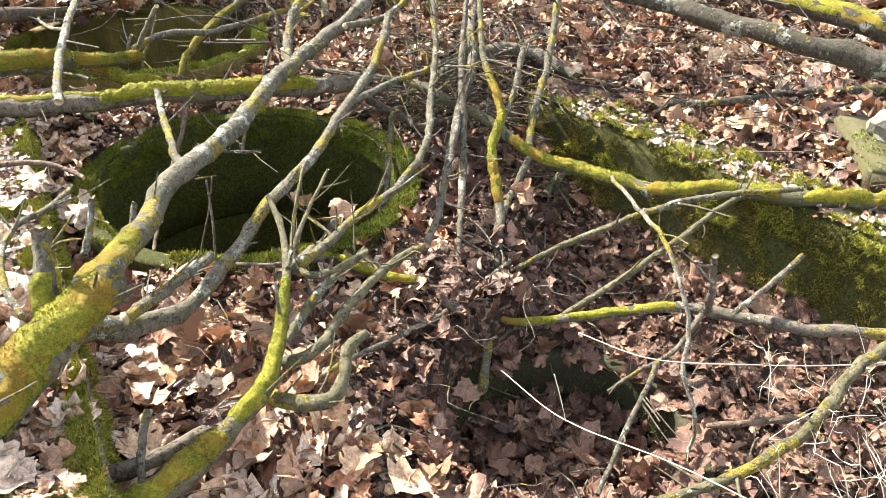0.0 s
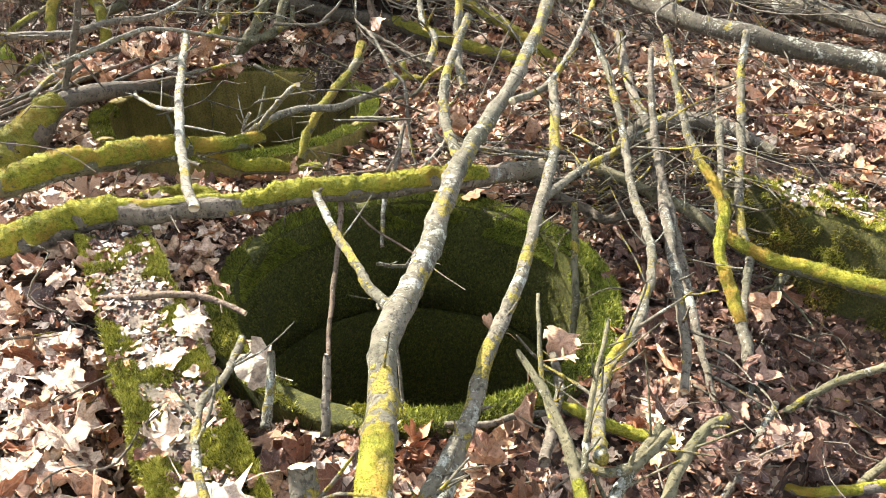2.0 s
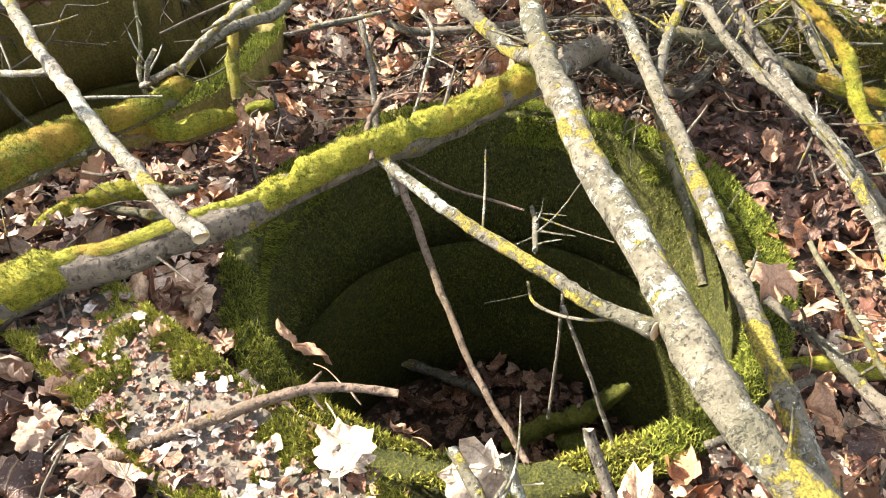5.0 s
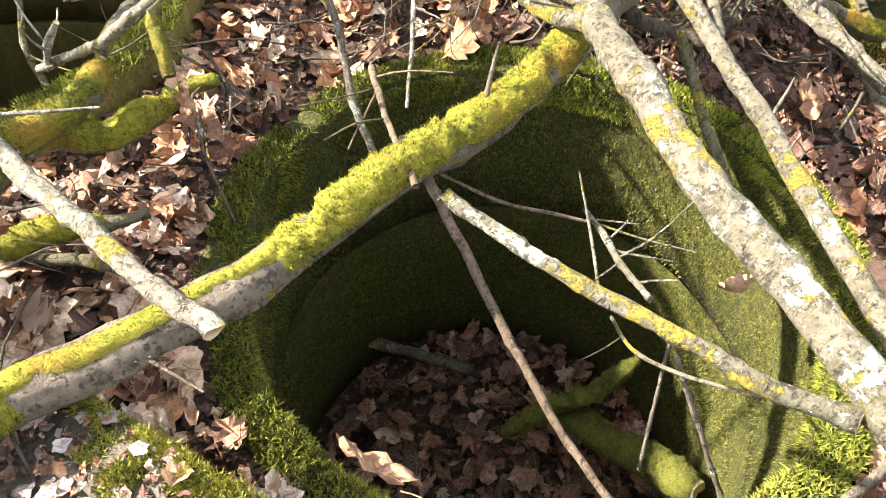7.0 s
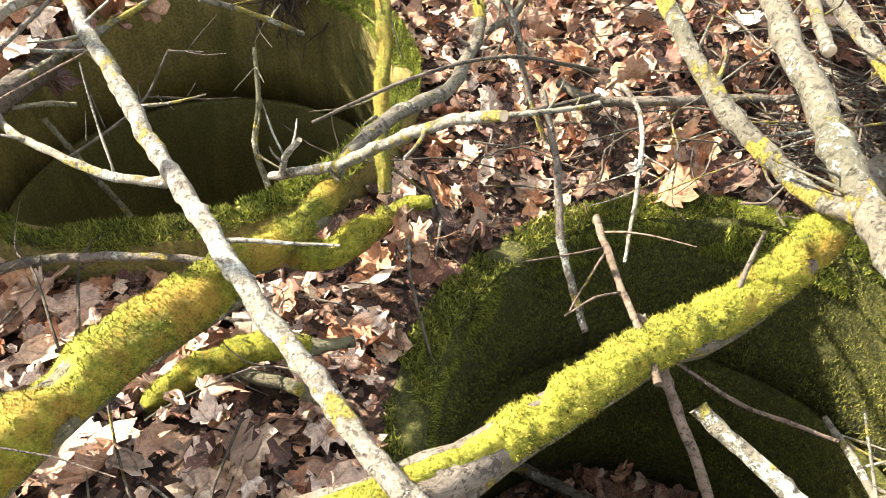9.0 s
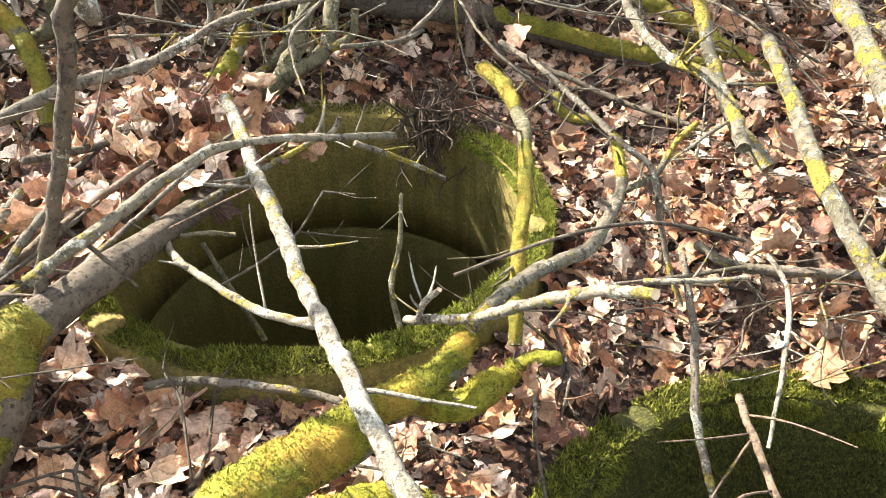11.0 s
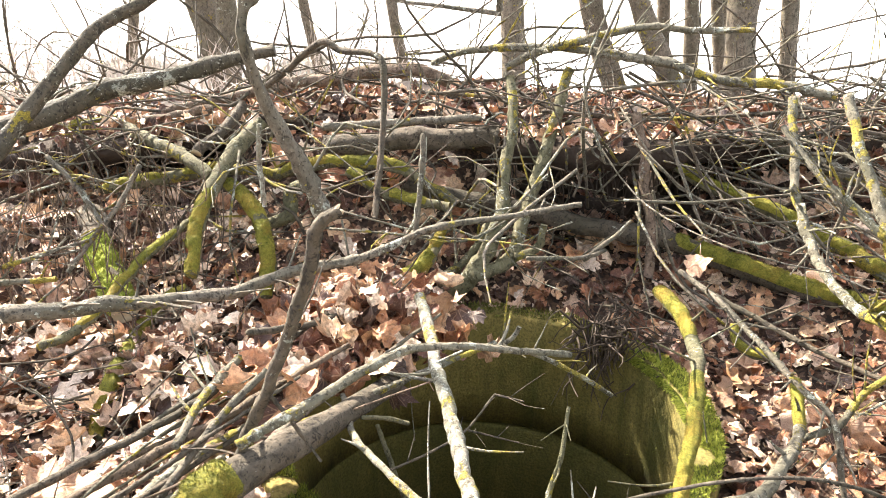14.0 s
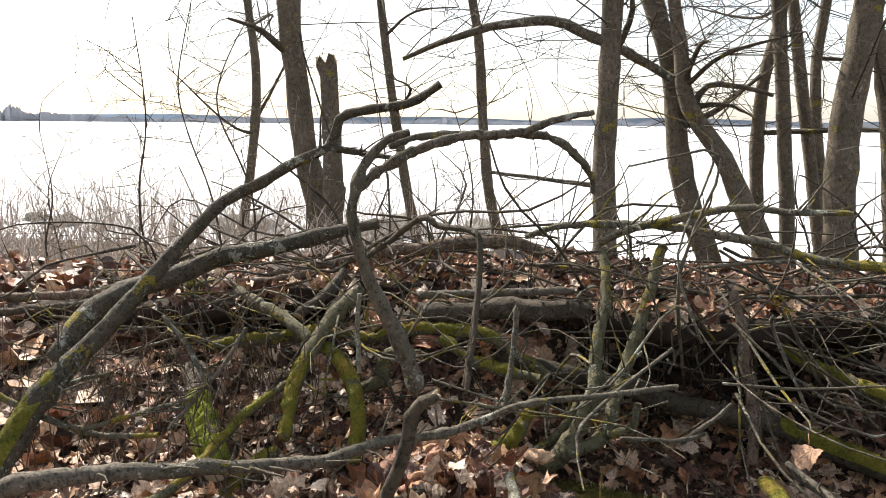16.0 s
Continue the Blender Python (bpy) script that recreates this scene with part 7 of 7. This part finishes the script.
maple_leaf(0.19, 1.75, 0.08, 0.075, 75, LEAF_PALE, 40)

# ---- leaves on the bank's edge and scraps on the concrete ----
g = np.random.default_rng(52)
n = 1900
x = g.uniform(-4.0, 2.4, n)
e = lip_y(x)
d = g.uniform(-0.03, 0.6, n)
litter("leaf_litter", x, e + d, bank_top(x) + 0.02 + g.uniform(-0.05, 0.04, n) * (d < 0.06) + g.uniform(0, 0.03, n), np.tile([0, -0.3, 1.0], (n, 1)), g.uniform(0.05, 0.11, n), LITTER, "brown leaves hanging over the edge of the bank", 53, 0.6)


def on_quad(corners, z, count, lo, hi, seed, label, mat, tilt=0.25):
    g = np.random.default_rng(seed)
    c = np.array(corners)
    u, v = g.random(count)[:, None], g.random(count)[:, None]
    p = c[0] * (1 - u) * (1 - v) + c[1] * u * (1 - v) + c[2] * u * v + c[3] * (1 - u) * v
    litter("leaf_scraps", p[:, 0], p[:, 1], z + g.uniform(0.004, 0.016, count), np.tile([0, 0, 1.0], (count, 1)), g.uniform(lo, hi, count), mat, label, seed, tilt, None, 2 if hi < 0.07 else 0)


on_quad(KC, 0.388, 230, 0.010, 0.034, 61, "greyed scraps of dry leaves on the concrete kerb", LEAF_GREY, 0.12)
on_quad(KC, 0.386, 1500, 0.006, 0.024, 67, "brown crumbs of leaves on the concrete kerb", LEAF_DARK, 0.4)
on_quad(KC, 0.388, 260, 0.015, 0.05, 69, "brown bits of leaves on the concrete kerb", LITTER, 0.3)
KL = [(-0.53, 0.80), (-1.12, 1.84), (-1.31, 1.78), (-0.72, 0.74)]
on_quad(KL, 0.395, 10, 0.06, 0.11, 63, "bleached maple leaves lying on the concrete kerb", LITTER_PALE, 0.2)
on_quad([(-0.58, 0.80), (-0.92, 1.40), (-1.07, 1.35), (-0.74, 0.74)], 0.40, 75, 0.05, 0.11, 65, "pale leaves drifted over the end of the kerb", LITTER_PALE, 0.3)
on_quad(WT, 0.34, 500, 0.012, 0.045, 62, "greyed scraps of leaves on the concrete wall", LEAF_GREY)
on_quad(WT, 0.34, 260, 0.012, 0.06, 68, "scraps of brown leaves on the concrete wall", LITTER)

g = np.random.default_rng(54)
n = 330
x, y = g.normal(-1.90, 0.13, n), g.normal(4.02, 0.16, n)
litter("leaf_litter", x, y, 0.41 + g.uniform(-0.04, 0.06, n), np.tile([0, -0.2, 1.0], (n, 1)), g.uniform(0.06, 0.13, n), LITTER, "heap of dry leaves caught on branches by the well", 55, 0.5)

g = np.random.default_rng(58)
n = 170
a, r = g.uniform(0, 6.283, n), g.uniform(0.33, 0.47, n)
x, y = PIT[0] + r * np.cos(a), PIT[1] + r * np.sin(a)
litter("leaf_litter", x, y, np.maximum(land(x, y), -0.075) + g.uniform(0.005, 0.03, n), np.tile([0, 0, 1.0], (n, 1)), g.uniform(0.06, 0.12, n), LEAF_DAMP_SHADED, "brown leaves slipping over the edge of the pit", 59, 0.35)
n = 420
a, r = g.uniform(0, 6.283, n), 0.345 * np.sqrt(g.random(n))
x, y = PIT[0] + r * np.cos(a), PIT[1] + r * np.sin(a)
litter("leaf_litter", x, y, PIT[3] + 0.16 * np.clip(r / 0.345, 0, 1) ** 2 * (y < PIT[1]) + g.uniform(0.01, 0.06, n), np.tile([0, 0, 1.0], (n, 1)), g.uniform(0.06, 0.13, n), LEAF_DAMP_SHADED, "moist leaves filling the pit, darkened for its shade", 60, 0.4)

# ---- more single leaves on top of the litter ----
LEAF_MESHES = [mesh_of("maple_leaf", v, t, mm, True, uv) for v, t, uv in SHAPES[:20] for mm in (LEAF_ONE, LITTER_PALE)]
g = np.random.default_rng(66)
leaf_x, leaf_y = scatter(420, -2.6, 1.6, 0.9, 4.6, 67)
for k, (x, y) in enumerate(zip(leaf_x[:230], leaf_y[:230])):
    if darker(x, y):
        continue
    pale = 1 if x < -1.2 or k % 5 == 0 else 0
    s = g.uniform(0.07, 0.13)
    ob = tagged(new("maple_leaf", LEAF_MESHES[2 * (k % 20) + pale]), "bleached maple leaf curling on the litter" if pale else "brown curled maple leaf on the litter", "leaf", "single maple leaves")
    ob.matrix_world = pose(x, y, float(land(x, y)) + 0.045, g.normal(0, 20), g.normal(0, 20), g.uniform(0, 360)) @ Matrix.Diagonal((s * g.uniform(0.7, 1.05), s, s * g.uniform(0.7, 1.5), 1))

# ---- sticks and leaves piled over the edge of the second well ----
g = np.random.default_rng(81)
for k in range(13):
    f0, f1 = g.uniform(-0.05, 0.45), g.uniform(0.65, 1.12)
    side = g.normal(-0.06, 0.085)
    a, b = np.array((-2.36, 2.86, 0.40)), np.array((-1.70, 3.72, 0.52))
    off = np.array((-0.79, 0.61, 0)) * -side + np.array((0, 0, g.uniform(-0.015, 0.05)))
    p, q = a + (b - a) * f0 + off, a + (b - a) * f1 + off + g.normal(0, 0.085, 3) * (1, 1, 0.4)
    m_ = (p + q) / 2 + g.normal(0, 0.025, 3)
    r = g.uniform(0.003, 0.012)
    branch("weathered grey stick in the bundle beside the mossy log", [(*p, r), (*m_, r * 0.9), (*q, r * 0.6)], (BARK_RED, BARK, BARK_LICHEN, BARK_DARK)[k % 4], name="dry_stick", category="stick", group="sticks bundled by the second well", sides=7, ragged=0.006)
n = 240
u = g.random(n)
x, y = -2.06 + 0.30 * u + g.normal(0, 0.07, n), 3.45 + 0.42 * u + g.normal(0, 0.08, n)
litter("leaf_litter", x, y, 0.47 + 0.06 * u + g.uniform(-0.03, 0.05, n), np.tile([0, -0.2, 1.0], (n, 1)), g.uniform(0.06, 0.14, n), LITTER, "dry leaves caught on the bundle of sticks", 83, 0.45, None, 0)
